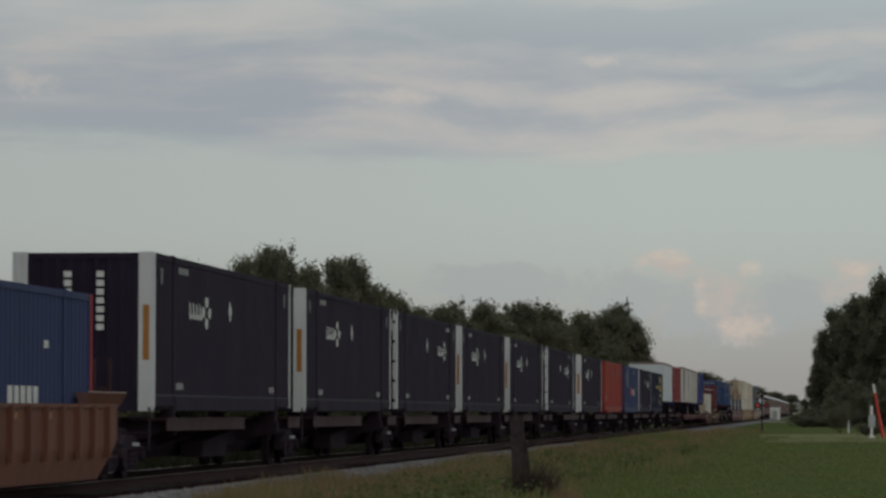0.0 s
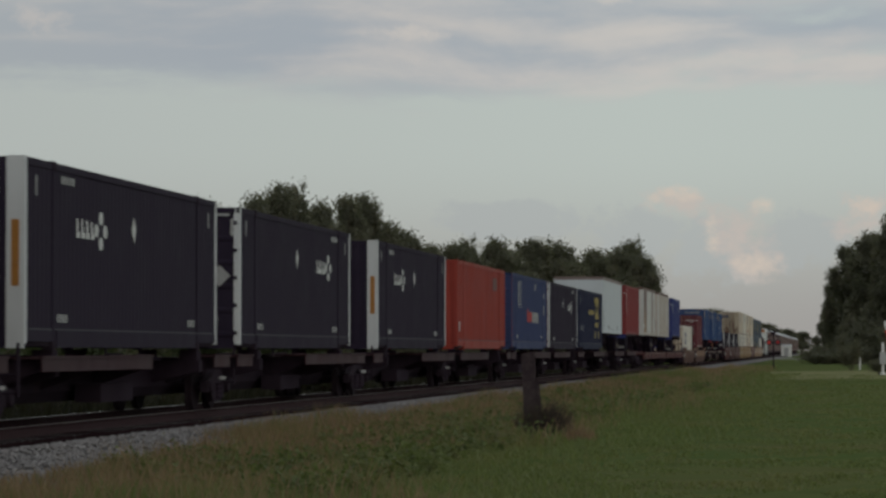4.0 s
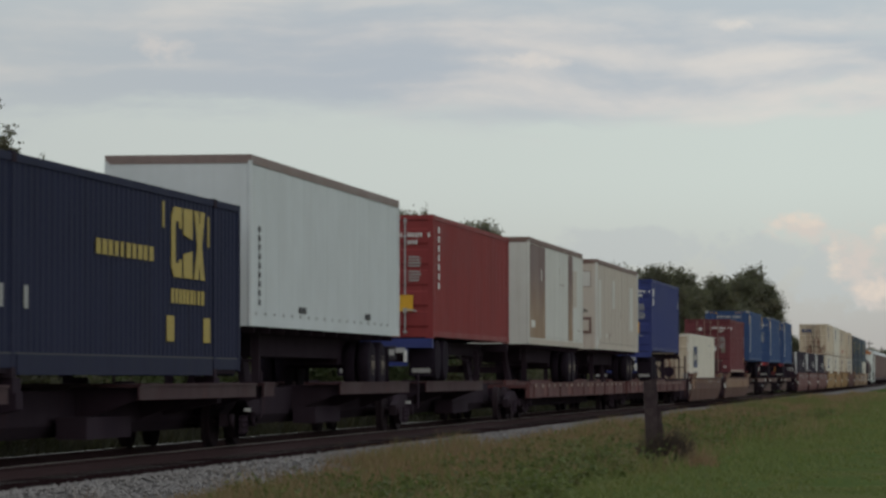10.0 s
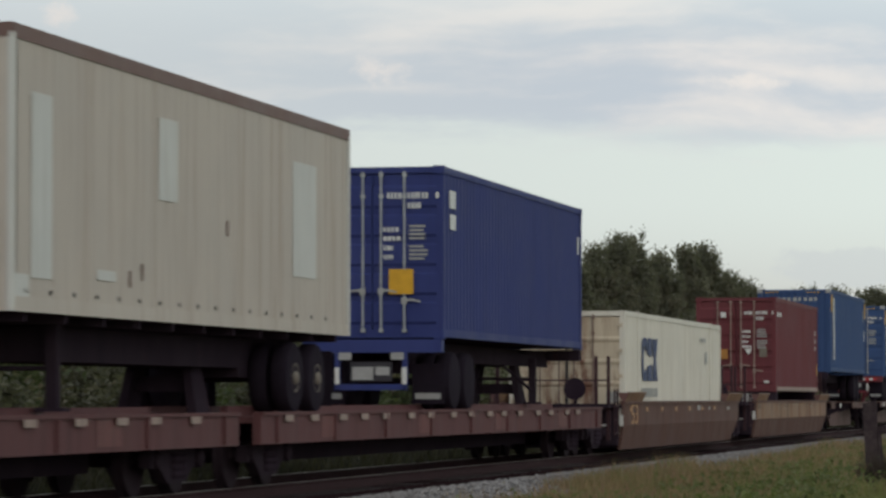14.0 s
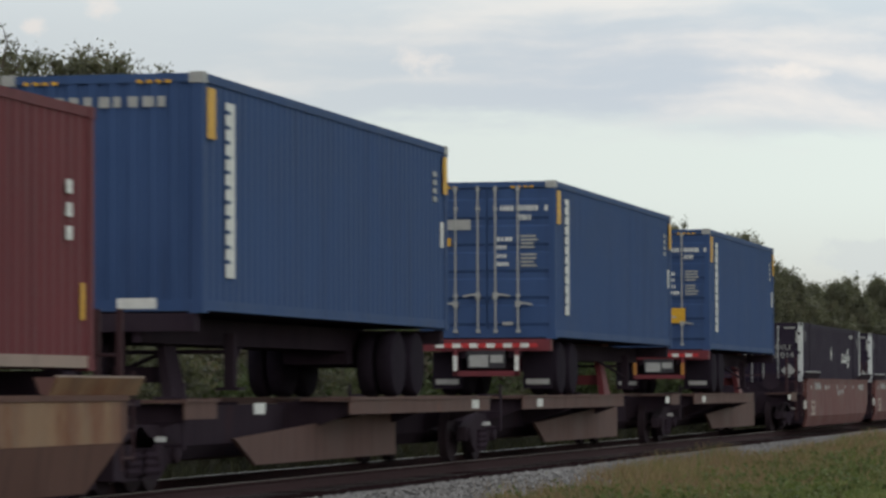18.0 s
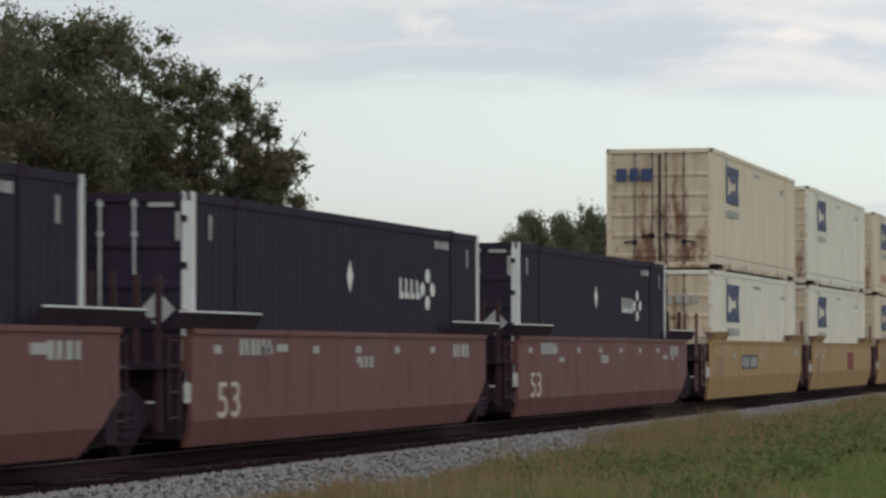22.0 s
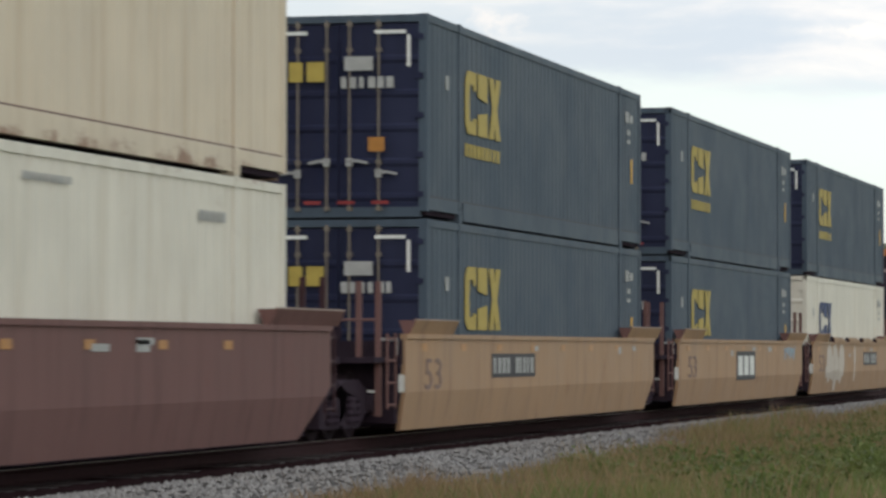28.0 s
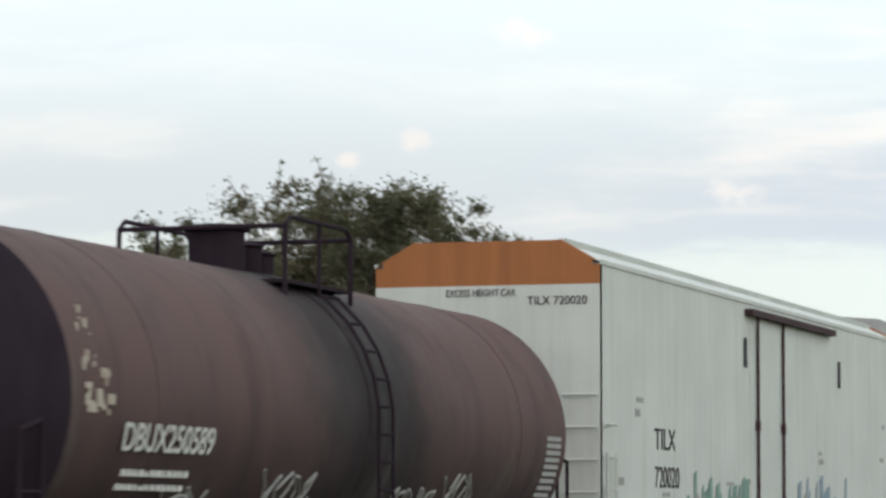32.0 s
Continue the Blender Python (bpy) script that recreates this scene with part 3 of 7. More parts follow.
def make_ground():
    xs = [-4500, -1500, -500, -200, -90, -50, -32, -24] + [-20 + 1.0 * i for i in range(41)] + [24, 32, 50, 90, 200, 500, 1500, 4500]
    ys = [-4500, -1500, -500, -200, -100, -50, -20, 0, 15] + [25 + 1.5 * i for i in range(70)] + [130 + 6 * i for i in range(50)] + [460, 560, 700, 900, 1300, 2000, 4800]
    s = Shape()
    nx = len(xs)
    for y in ys:
        for x in xs:
            far = abs(x) > 60 or abs(y) > 500
            s.v.append((x, y, GROUND_Z if far else ground_height(x, y)))
    for j in range(len(ys) - 1):
        for i in range(nx - 1):
            a = j * nx + i
            s.f.append((a, a + 1, a + nx + 1, a + nx))
    structure("ground", s, "lawn", "mown green lawn and rough grass beside the line", True)


def make_track():
    # bed with shoulders, a strip along the whole line
    bed = Shape()
    prof = [(-3.9, GROUND_Z - 0.15), (-2.2, RAIL_Z - 0.24), (-1.4, RAIL_Z - 0.17), (1.4, RAIL_Z - 0.17), (2.2, RAIL_Z - 0.22), (4.15, GROUND_Z - 0.12)]
    ys = [-300, 0] + [20 + 1.0 * i for i in range(140)] + [170 + 5 * i for i in range(40)] + [500, 800, 1500, 3500]
    k = len(prof)
    for y in ys:
        for x, z in prof:
            bed.v.append((TRACK_X + x + 0.12 * noise.noise((x, y * 0.6, 1)), y, z + 0.03 * noise.noise((x * 2, y * 0.9, 4))))
    for j in range(len(ys) - 1):
        for i in range(k - 1):
            a = j * k + i
            bed.f.append((a, a + 1, a + k + 1, a + k))
    structure("ballast_bed", bed, "ballast", "grey crushed-stone ballast bed under the track")
    for x in (-0.755, 0.755):
        r = Shape()
        r.prism_y([(x - 0.07, RAIL_Z - 0.17), (x + 0.07, RAIL_Z - 0.17), (x + 0.015, RAIL_Z - 0.14), (x + 0.012, RAIL_Z - 0.045), (x + 0.036, RAIL_Z - 0.03), (x + 0.036, RAIL_Z - 0.004), (x - 0.036, RAIL_Z - 0.004), (x - 0.036, RAIL_Z - 0.03), (x - 0.012, RAIL_Z - 0.045), (x - 0.015, RAIL_Z - 0.14)], -300, 3500)
        ob = structure("rail", r, "rail", "rusty steel rail with a bright running face")
        ob.location.x = TRACK_X
        part("running_face", Shape().box(x - 0.03, -300, RAIL_Z - 0.004, x + 0.03, 3500, RAIL_Z), "tread", ob)
    tie = Shape().box(-1.3, -0.11, RAIL_Z - 0.36, 1.3, 0.11, RAIL_Z - 0.165).mesh("tie")
    rng = random.Random(3)
    bed_ob = bpy.data.objects["ballast_bed"]
    for i in range(260):
        ob = part("tie", tie, "tie", bed_ob)
        ob.matrix_basis = pose(TRACK_X + rng.uniform(-0.03, 0.03), 30 + i * 0.52, rng.uniform(-0.006, 0.006), 0, 0, rng.uniform(-1, 1))


def make_stones():
    rng = random.Random(11)
    s = Shape()
    for i in range(24000):
        y = 28 + 130 * rng.random() ** 1.7
        x = rng.uniform(1.85, 4.1)
        z = RAIL_Z - 0.2 if x < 2.2 else RAIL_Z - 0.2 - (x - 2.2) / 1.95 * (RAIL_Z - 0.2 - GROUND_Z + 0.1)
        r = rng.uniform(0.016, 0.042)
        n = len(s.v)
        a = rng.uniform(0, 6.28)
        ca, sa = math.cos(a), math.sin(a)
        for dx, dy, dz in ((1, 0, 0), (0, 1, 0.1), (-1, 0, -0.1), (0, -1, 0), (0.15, 0.1, 0.85), (0, 0, -0.8)):
            j = rng.uniform(0.7, 1.25) * r
            s.v.append((TRACK_X + x + (dx * ca - dy * sa) * j, y + (dx * sa + dy * ca) * j * 1.2, z + 0.012 + dz * j))
        s.f += [(n, n + 1, n + 4), (n + 1, n + 2, n + 4), (n + 2, n + 3, n + 4), (n + 3, n, n + 4), (n + 1, n, n + 5), (n + 2, n + 1, n + 5), (n + 3, n + 2, n + 5), (n, n + 3, n + 5)]
    tagged(part("ballast_stones", s, "stone", None), "loose grey ballast stones beside the rails", "gravel", "", "stuff")


def blades(s, rng, x, y, z, h, w, lean):
    a = rng.uniform(0, 6.28)
    dx, dy = math.cos(a) * w, math.sin(a) * w
    b = rng.uniform(0, 6.28)
    lx, ly = math.cos(b) * lean * h, math.sin(b) * lean * h
    n = len(s.v)
    s.v += [(x - dx, y - dy, z), (x + dx, y + dy, z), (x + dx * 0.7 + lx * 0.4, y + dy * 0.7 + ly * 0.4, z + h * 0.6), (x - dx * 0.7 + lx * 0.4, y - dy * 0.7 + ly * 0.4, z + h * 0.6), (x + lx, y + ly, z + h)]
    s.f += [(n, n + 1, n + 2, n + 3), (n + 3, n + 2, n + 4)]


def make_grass():
    rng = random.Random(21)
    weeds, green = Shape(), Shape()
    for i in range(105000):
        y = 30 + 290 * rng.random() ** 2.0
        x = -9.95 + (4.9 + 2.6 * noise.noise((0.5, y * 0.07, 3.0)) + 1.2 * noise.noise((0.5, y * 0.3, 8.0))) * rng.random() ** 1.35
        tall = max(0.0, noise.noise((x * 0.5, y * 0.16, 7.0)) + 0.55)
        dense = noise.noise((x * 0.8, y * 0.3, 2.0))
        if dense < -0.35:
            continue
        grow = 1.0 if x > -9.3 else 0.55
        h = (0.12 + 0.42 * tall * rng.random()) * grow
        z = ground_height(x, y) - 0.02
        big = 1.0 + y / 160
        if rng.random() < (0.50 if x < -7.6 else 0.20):
            blades(weeds, rng, x, y, z, h * 1.25, 0.006 * big, 0.35)
        else:
            blades(green, rng, x, y, z, h * 0.8, 0.010 * big, 0.5)
    # beyond the post the weeds have grown over the shoulder of the bed
    for i in range(22000):
        y = 58 + 190 * rng.random() ** 1.5
        x = -10.55 + 1.7 * rng.random() + 0.4 * noise.noise((0.2, y * 0.2, 5.0))
        blades(weeds if rng.random() < 0.75 else green, rng, x, y, ground_height(x, y) - 0.02, rng.uniform(0.25, 0.62) * (0.75 + 0.5 * noise.noise((x * 0.6, y * 0.15, 1.0))), 0.007 * (1.0 + y / 160), 0.4)
    # broad-leaved weeds low in the rough grass
    leafy_weeds = Shape()
    for i in range(1500):
        y = 36 + 110 * rng.random() ** 1.5
        x = -9.6 + 4.6 * rng.random() ** 1.2
        if noise.noise((x * 0.35, y * 0.12, 5.0)) < -0.1:
            continue
        r = rng.uniform(0.08, 0.22)
        leaf_cloud(leafy_weeds, rng, (x, y, ground_height(x, y) + r * 1.1), r, 26, 0.035 * (1.0 + y / 150), 1.2)
    tagged(part("leafy_weeds", leafy_weeds, "weed_leaf", None), "low broad-leaved weeds in the rough grass", "weeds", "", "stuff")
    # weeds added behind the far shoulder, coloured dark for the shade under the cars
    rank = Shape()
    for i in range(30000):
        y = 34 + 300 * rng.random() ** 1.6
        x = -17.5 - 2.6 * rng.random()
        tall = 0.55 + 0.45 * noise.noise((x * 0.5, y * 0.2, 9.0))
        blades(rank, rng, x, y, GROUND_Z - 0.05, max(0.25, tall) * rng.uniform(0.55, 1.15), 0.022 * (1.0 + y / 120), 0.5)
    tagged(part("rank_weeds", rank, "shade_weed", None), "added weeds, coloured shade-dark, behind the far side of the track", "weeds", "", "stuff")
    tagged(part("dry_weeds", weeds, "weed", None), "tall reddish-brown dry weeds along the ballast", "weeds", "", "stuff")
    for i in range(30000):
        y = 34 + 200 * rng.random() ** 1.8
        x = -6.8 + 4.6 * rng.random() ** 1.6 + 1.6 * noise.noise((0.5, y * 0.07, 3.0))
        big = 1.0 + y / 120
        blades(green, rng, x, y, ground_height(x, y) - 0.01, rng.uniform(0.04, 0.16), 0.009 * big, 0.7)
    for i in range(70000):
        y = 37 + 190 * rng.random() ** 2.0
        x = -6.5 + (6.5 + 0.03 * y) * rng.random()
        tuft = noise.noise((x * 0.9, y * 0.35, 4.0)) + 0.5 * noise.noise((x * 2.6, y * 0.9, 6.0))
        if tuft < -0.15:
            continue
        blades(green, rng, x, y, ground_height(x, y) - 0.01, (0.035 + 0.06 * max(0.0, tuft)) * rng.uniform(0.6, 1.5), 0.012 * (1.0 + y / 110), 0.9)
    tagged(part("grass_blades", green, "blade", None), "short green grass of the lawn", "grass", "", "stuff")
    # a darker taller clump of weeds round the old post, and others along the line
    for (cx, cy, r, hh, n) in ((-5.30, 63.4, 0.48, 0.92, 1500), (-5.75, 65.2, 0.35, 0.55, 420), (-4.6, 62.5, 0.35, 0.5, 260), (-9.2, 160, 1.5, 0.8, 900), (-8.6, 190, 2.0, 0.9, 1200), (-8.0, 60, 0.5, 0.35, 260), (-6.0, 72, 0.55, 0.7, 700), (-9.4, 36.5, 0.35, 0.5, 240), (-9.2, 44, 0.3, 0.45, 200)):
        s = Shape()
        for i in range(n):
            a, q = rng.uniform(0, 6.28), r * math.sqrt(rng.random())
            k = 1.0 - 0.5 * (q / r) ** 2
            blades(s, rng, cx + q * math.cos(a), cy + 1.6 * q * math.sin(a), ground_height(cx, cy) - 0.03, hh * k * rng.uniform(0.5, 1.1), 0.011 if cy > 80 else 0.006, 0.45)
        tagged(part("weed_clump", s, "dark_weed" if 63 < cy < 64 else ("weed" if cy < 150 else "blade"), None), "bushy clump of tall weeds in the rough grass", "weeds", "weed clumps", "stuff")


# ================= trees and bushes =================
def leaf_cloud(s, rng, c, r, n, size, squash=0.8):
    """n three-cornered leaves, turned every way, in a ball about c."""
    if n < 1:
        return
    g = np.random.default_rng(rng.randrange(1 << 30))

    def unit(m):
        return m / np.maximum(np.linalg.norm(m, axis=1, keepdims=True), 1e-6)
    p = unit(g.normal(size=(n, 3))) * (r * np.minimum(np.abs(g.normal(0.35, 0.5, (n, 1))), 1.35)) * np.array((1, 1, squash)) + np.array(tuple(c))
    u = unit(g.uniform(-1, 1, (n, 3)) * np.array((1, 1, 0.6)))
    w = unit(np.cross(u, g.uniform(-1, 1, (n, 3))))
    k = size * g.uniform(0.6, 1.3, (n, 1))
    v = np.stack((p - u * k + w * k * 0.55, p - u * k * 0.6 - w * k * 0.6, p + u * k), 1).reshape(-1, 3)
    a = len(s.v)
    s.v += v.tolist()
    s.f += (np.arange(3 * n).reshape(-1, 3) + a).tolist()


def broadleaf(seed, height, spread, leaves, size, material="leaf", label="tall dark green broadleaf tree", twigs=0):
    """A tree with a forked trunk, limbs and an uneven crown of leaf clumps."""
    rng = random.Random(seed)
    tree = thing("tree", label, "tree", "trees along the line")
    trunk, wood, crown = Shape(), Shape(), Shape()
    trunk_top = height * 0.32
    trunk.rod((0, 0, -0.2), (0.1 * spread * 0.1, 0, trunk_top), height * 0.030, 9, height * 0.020)
    tips = []
    for i in range(9):
        a = i * 2.4 + rng.uniform(-0.4, 0.4)
        reach = spread * rng.uniform(0.35, 0.85)
        top = height * rng.uniform(0.55, 0.95)
        mid = Vector((math.cos(a) * reach * 0.5, math.sin(a) * reach * 0.5, trunk_top + (top - trunk_top) * 0.5))
        end = Vector((math.cos(a) * reach, math.sin(a) * reach, top))
        base = Vector((0, 0, trunk_top * rng.uniform(0.7, 1.0)))
        wood.rod(base, mid, height * 0.013, 6, height * 0.008).rod(mid, end, height * 0.008, 5, height * 0.002)
        tips += [mid, end, (mid + end) / 2]
        for k in range(3):
            b = a + rng.uniform(-1.0, 1.0)
            q = mid.lerp(end, rng.uniform(0.1, 0.9))
            e = q + Vector((math.cos(b), math.sin(b), rng.uniform(-0.1, 0.7))) * spread * rng.uniform(0.15, 0.35)
            wood.rod(q, e, height * 0.005, 4, height * 0.0015)
            tips.append(e)
    tips.append(Vector((0, 0, height * 0.9)))
    per = leaves // (len(tips) * 5)
    for tip in tips:
        for k in range(5):
            c = tip + Vector((rng.gauss(0, 1), rng.gauss(0, 1), rng.gauss(0, 0.6))) * spread * 0.2
            c.z = min(max(c.z, height * 0.16), height * 0.95)
            r = spread * rng.uniform(0.09, 0.25)
            leaf_cloud(crown, rng, c, r, int(per * (r / spread / 0.175) ** 2), size)
    for k in range(twigs):
        a = rng.uniform(0, 6.28)
        p = Vector((math.cos(a) * spread * rng.uniform(0.1, 0.7), math.sin(a) * spread * rng.uniform(0.1, 0.7), height * rng.uniform(0.8, 0.95)))
        e = p + Vector((rng.uniform(-0.5, 0.5), rng.uniform(-0.5, 0.5), rng.uniform(0.3, 0.9)))
        wood.rod(p, e, 0.022, 4, 0.008)
        for q in range(5):
            off = Vector((rng.uniform(-0.2, 0.2), rng.uniform(-0.2, 0.2), rng.uniform(-0.1, 0.1)))
            leaf_cloud(crown, rng, p.lerp(e, 0.15 + 0.19 * q) + off, 0.24 - 0.03 * q, 26 - 4 * q, size * 0.8)
    part("trunk", trunk, "bark", tree)
    tagged(part("branchwork", wood, "bark", tree), kind="stuff")
    part("crown", crown, material, tree)
    return tree


def grove_tree(seed, leaves, size, label):
    """A full-crowned tree ten metres high and six across, its foliage in lobes from near the ground to an uneven top."""
    rng = random.Random(seed)
    tree = thing("tree", label, "tree", "trees along the line")
    trunk, limbs, crown = Shape(), Shape(), Shape()
    trunk.rod((0, 0, -0.2), (0.1, 0.05, 4.2), 0.26, 9, 0.16).rod((0.1, 0.05, 4.1), (0.0, 0.0, 8.4), 0.16, 7, 0.04)
    lobes = [(Vector((0, 0, 8.5)), 1.05)]
    for i in range(26):
        f = i / 26
        z = 1.5 + 7.2 * f
        a = i * 2.4 + rng.uniform(-0.4, 0.4)
        wide = 2.2 * math.sin(math.pi * (0.22 + 0.70 * f)) ** 0.7 * rng.uniform(0.55, 1.12)
        c = Vector((math.cos(a) * wide, math.sin(a) * wide, z + rng.uniform(-0.3, 0.3)))
        lobes.append((c, rng.uniform(0.42, 0.92)))
        limbs.rod((0.05, 0.02, max(0.8, z - 1.2)), c, 0.06, 5, 0.02)
    total = sum(r * r for c, r in lobes)
    for c, r in lobes:
        leaf_cloud(crown, rng, c, r, int(leaves * 0.8 * r * r / total), size, 0.85)
    for z, r in ((2.4, 1.5), (4.2, 1.8), (6.0, 1.6), (7.4, 1.1)):
        leaf_cloud(crown, rng, (0, 0, z), r, int(leaves * 0.05), size * 1.5, 0.7)
    for k in range(40):
        c, r = lobes[rng.randrange(len(lobes))]
        p = c + Vector((rng.uniform(-0.7, 0.7) * r, rng.uniform(-0.7, 0.7) * r, r * rng.uniform(0.45, 0.85)))
        leaf_cloud(crown, rng, p, 0.34, 90, size * 0.8, 1.2)
    part("trunk", trunk, "bark", tree)
    tagged(part("branchwork", limbs, "bark", tree), kind="stuff")
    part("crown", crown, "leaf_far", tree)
    return tree


def bush(seed, r, h, n, size, material="bush"):
    rng = random.Random(seed)
    b = thing("bush", "leafy green bush in the hedge behind the track", "bush", "bushes behind the track")
    stems, crown = Shape(), Shape()
    for i in range(7):
        a = rng.uniform(0, 6.28)
        e = Vector((math.cos(a) * r * 0.6, math.sin(a) * r * 0.6, h * rng.uniform(0.5, 0.9)))
        stems.rod((0, 0, -0.1), e, 0.03, 5, 0.01)
        for k in range(3):
            leaf_cloud(crown, rng, e * (0.45 + 0.25 * k), r * rng.uniform(0.3, 0.5), n // 21, size)
    part("stem", stems, "bark", b)
    tagged(part("foliage", crown, material, b), kind="stuff")
    return b


def at_bearing(az, dist):
    return -math.sin(radians(az)) * dist, math.cos(radians(az)) * dist


def make_trees():
    oak_label = "large dark oak with a ragged crown beside the track"
    for seed, az, d, h, spread, leaves, twigs in ((1, 20.3, 84, 10.2, 3.2, 80000, 50), (2, 18.5, 92, 10.7, 1.9, 52000, 50), (4, 15.75, 95, 7.5, 1.7, 58000, 14), (7, 17.1, 94, 9.7, 1.6, 50000, 36), (3, 22.2, 80, 9.0, 2.6, 60000, 14), (6, 19.55, 88, 10.1, 1.9, 46000, 40), (8, 16.1, 96, 9.35, 1.0, 30000, 26), (9, 18.9, 86, 6.6, 2.4, 56000, 0), (5, 20.9, 84, 6.4, 2.4, 56000, 0)):
        oak = broadleaf(seed, h, spread, leaves, 0.062, "leaf", oak_label if seed != 3 else "dark oak behind the track, some leaves turning brown", twigs)
        oak.matrix_basis = pose(*at_bearing(az, d), GROUND_Z)
    kinds = [grove_tree(10 + i, 34000, 0.115, "rounded broadleaf tree in the row behind the track") for i in range(4)]
    made = []

    def plant(az, d, h, wide):
        """One tree of the row, h high and about 2 * wide across."""
        i = len(made)
        x, y = at_bearing(az, d)
        ob = kinds[i] if i < 4 else copy_thing(kinds[i % 4], pose(0, 0, 0))
        ob.matrix_basis = pose(x, y, GROUND_Z, 0, 0, 47 * i)
        ob.scale = (wide / 2.75, wide / 2.75, h / 9.3)
        made.append(ob)
    # bearing, distance, height of the row along the line
    for az, d, h in ((11.62, 150, 7.0), (11.3, 152, 7.8), (10.8, 158, 7.9), (10.35, 160, 8.4), (9.9, 165, 8.2), (9.62, 172, 9.3), (9.25, 176, 9.9), (8.95, 180, 10.2), (8.5, 186, 9.6),
                     (8.02, 196, 10.3), (7.72, 203, 10.6), (7.38, 215, 9.6), (7.05, 225, 9.3), (6.72, 240, 8.9), (6.35, 255, 9.3), (6.1, 262, 10.0), (5.58, 280, 10.6), (5.3, 295, 10.0),
                     (4.9, 310, 11.4), (4.55, 330, 12.0), (4.3, 350, 10.8), (3.95, 380, 12.6), (3.62, 410, 13.2)):
        plant(az, d, h, d * 0.0098)
    # the tallest one, and its lower shoulder
    plant(3.33, 430, 15.2, 4.4), plant(3.12, 440, 13.4, 3.0), plant(3.0, 450, 10.8, 2.4)
    # the low growth that fills the gaps under the row, and the woods far down the line
    for az, d, h, wide in ((8.75, 190, 7.6, 4.0), (10.2, 168, 6.8, 4.0), (11.0, 156, 6.2, 4.2), (11.8, 145, 4.8, 3.6), (12.4, 138, 4.8, 4.0), (13.3, 128, 4.6, 4.0), (14.3, 116, 5.6, 3.2), (7.0, 232, 7.6, 4.6), (6.2, 264, 8.0, 5.0), (5.4, 292, 8.4, 5.2), (4.6, 338, 9.2, 5.4), (3.8, 400, 10.2, 5.6), (3.2, 470, 9.2, 4.0),
                           (2.7, 600, 8.6, 4.8), (1.95, 800, 11.0, 7.5), (1.5, 1000, 9.8, 7.5), (1.1, 1200, 10.6, 7.5), (0.75, 1500, 10.6, 7.5), (0.5, 1800, 11.0, 7.5)):
        plant(az, d, h, wide)
    # the stand beyond the crossing
    for az, d, h, wide in ((-0.28, 420, 14.2, 3.2), (-0.62, 415, 15.4, 3.8), (-1.02, 405, 17.8, 3.6), (-1.5, 400, 19.0, 4.6), (-0.04, 430, 10.6, 2.1), (-1.95, 395, 17.0, 4.6), (-0.5, 432, 11.0, 4.0), (-1.1, 428, 12.5, 4.4), (0.1, 436, 6.2, 1.6)):
        plant(az, d, h, wide)
    # hedge of bushes behind the track
    rng = random.Random(8)
    protos = [bush(30 + i, 1.9, 3.4, 7000, 0.075, "bush" if i == 0 else "leaf") for i in range(3)]
    y = 34.0
    i = 0
    while y < 330:
        x = -18.6 - rng.uniform(0, 3.2)
        m = pose(x, y, GROUND_Z - 0.05, 0, 0, rng.uniform(0, 360))
        k = rng.uniform(0.7, 1.35)
        if i < 3:
            ob = protos[i]
            ob.matrix_basis = m
        else:
            ob = copy_thing(protos[i % 3], m)
        ob.scale = (k, k, k * rng.uniform(0.75, 1.1))
        y += rng.uniform(0.9, 1.7) * (1 + y / 160)
        i += 1
    for i in range(17):
        az = 13.0 + 0.78 * i
        ob = copy_thing(protos[1 + i % 2], pose(*at_bearing(az, (23.5 + 2.5 * (i % 3)) / math.sin(radians(az))), GROUND_Z, 0, 0, 50 * i))
        ob.scale = (1.9, 1.9, rng.uniform(1.1, 1.6))
    # rough hedge and brush far off
    far = [bush(40, 3.0, 3.4, 6000, 0.15, "leaf_far")]
    far[0].matrix_basis = pose(*at_bearing(-0.4, 395), GROUND_Z)
    for i in range(16):
        ob = copy_thing(far[0], pose(*at_bearing(0.12 - 0.13 * i, 390 + 9 * (i % 4)), GROUND_Z, 0, 0, 70 * i))
        ob.scale = (1.2, 1.2, 0.45 + 0.2 * (i % 3) + (0.9 if i > 4 else 0.0))
    for i in range(40):
        az = 2.0 + 7.6 * (i / 40) ** 0.8
        d = 23.5 / math.sin(radians(az))
        ob = copy_thing(far[0], pose(*at_bearing(az, d), GROUND_Z, 0, 0, 33 * i))
        ob.scale = (1.3, 1.3, rng.uniform(0.8, 1.3))
    # small shrub by the gate
    s = copy_thing(protos[1], pose(3.1, 226, GROUND_Z))
    s.scale = (0.7, 0.7, 0.4)
    s = copy_thing(protos[2], pose(1.4, 262, GROUND_Z))
    s.scale = (0.6, 0.6, 0.75)


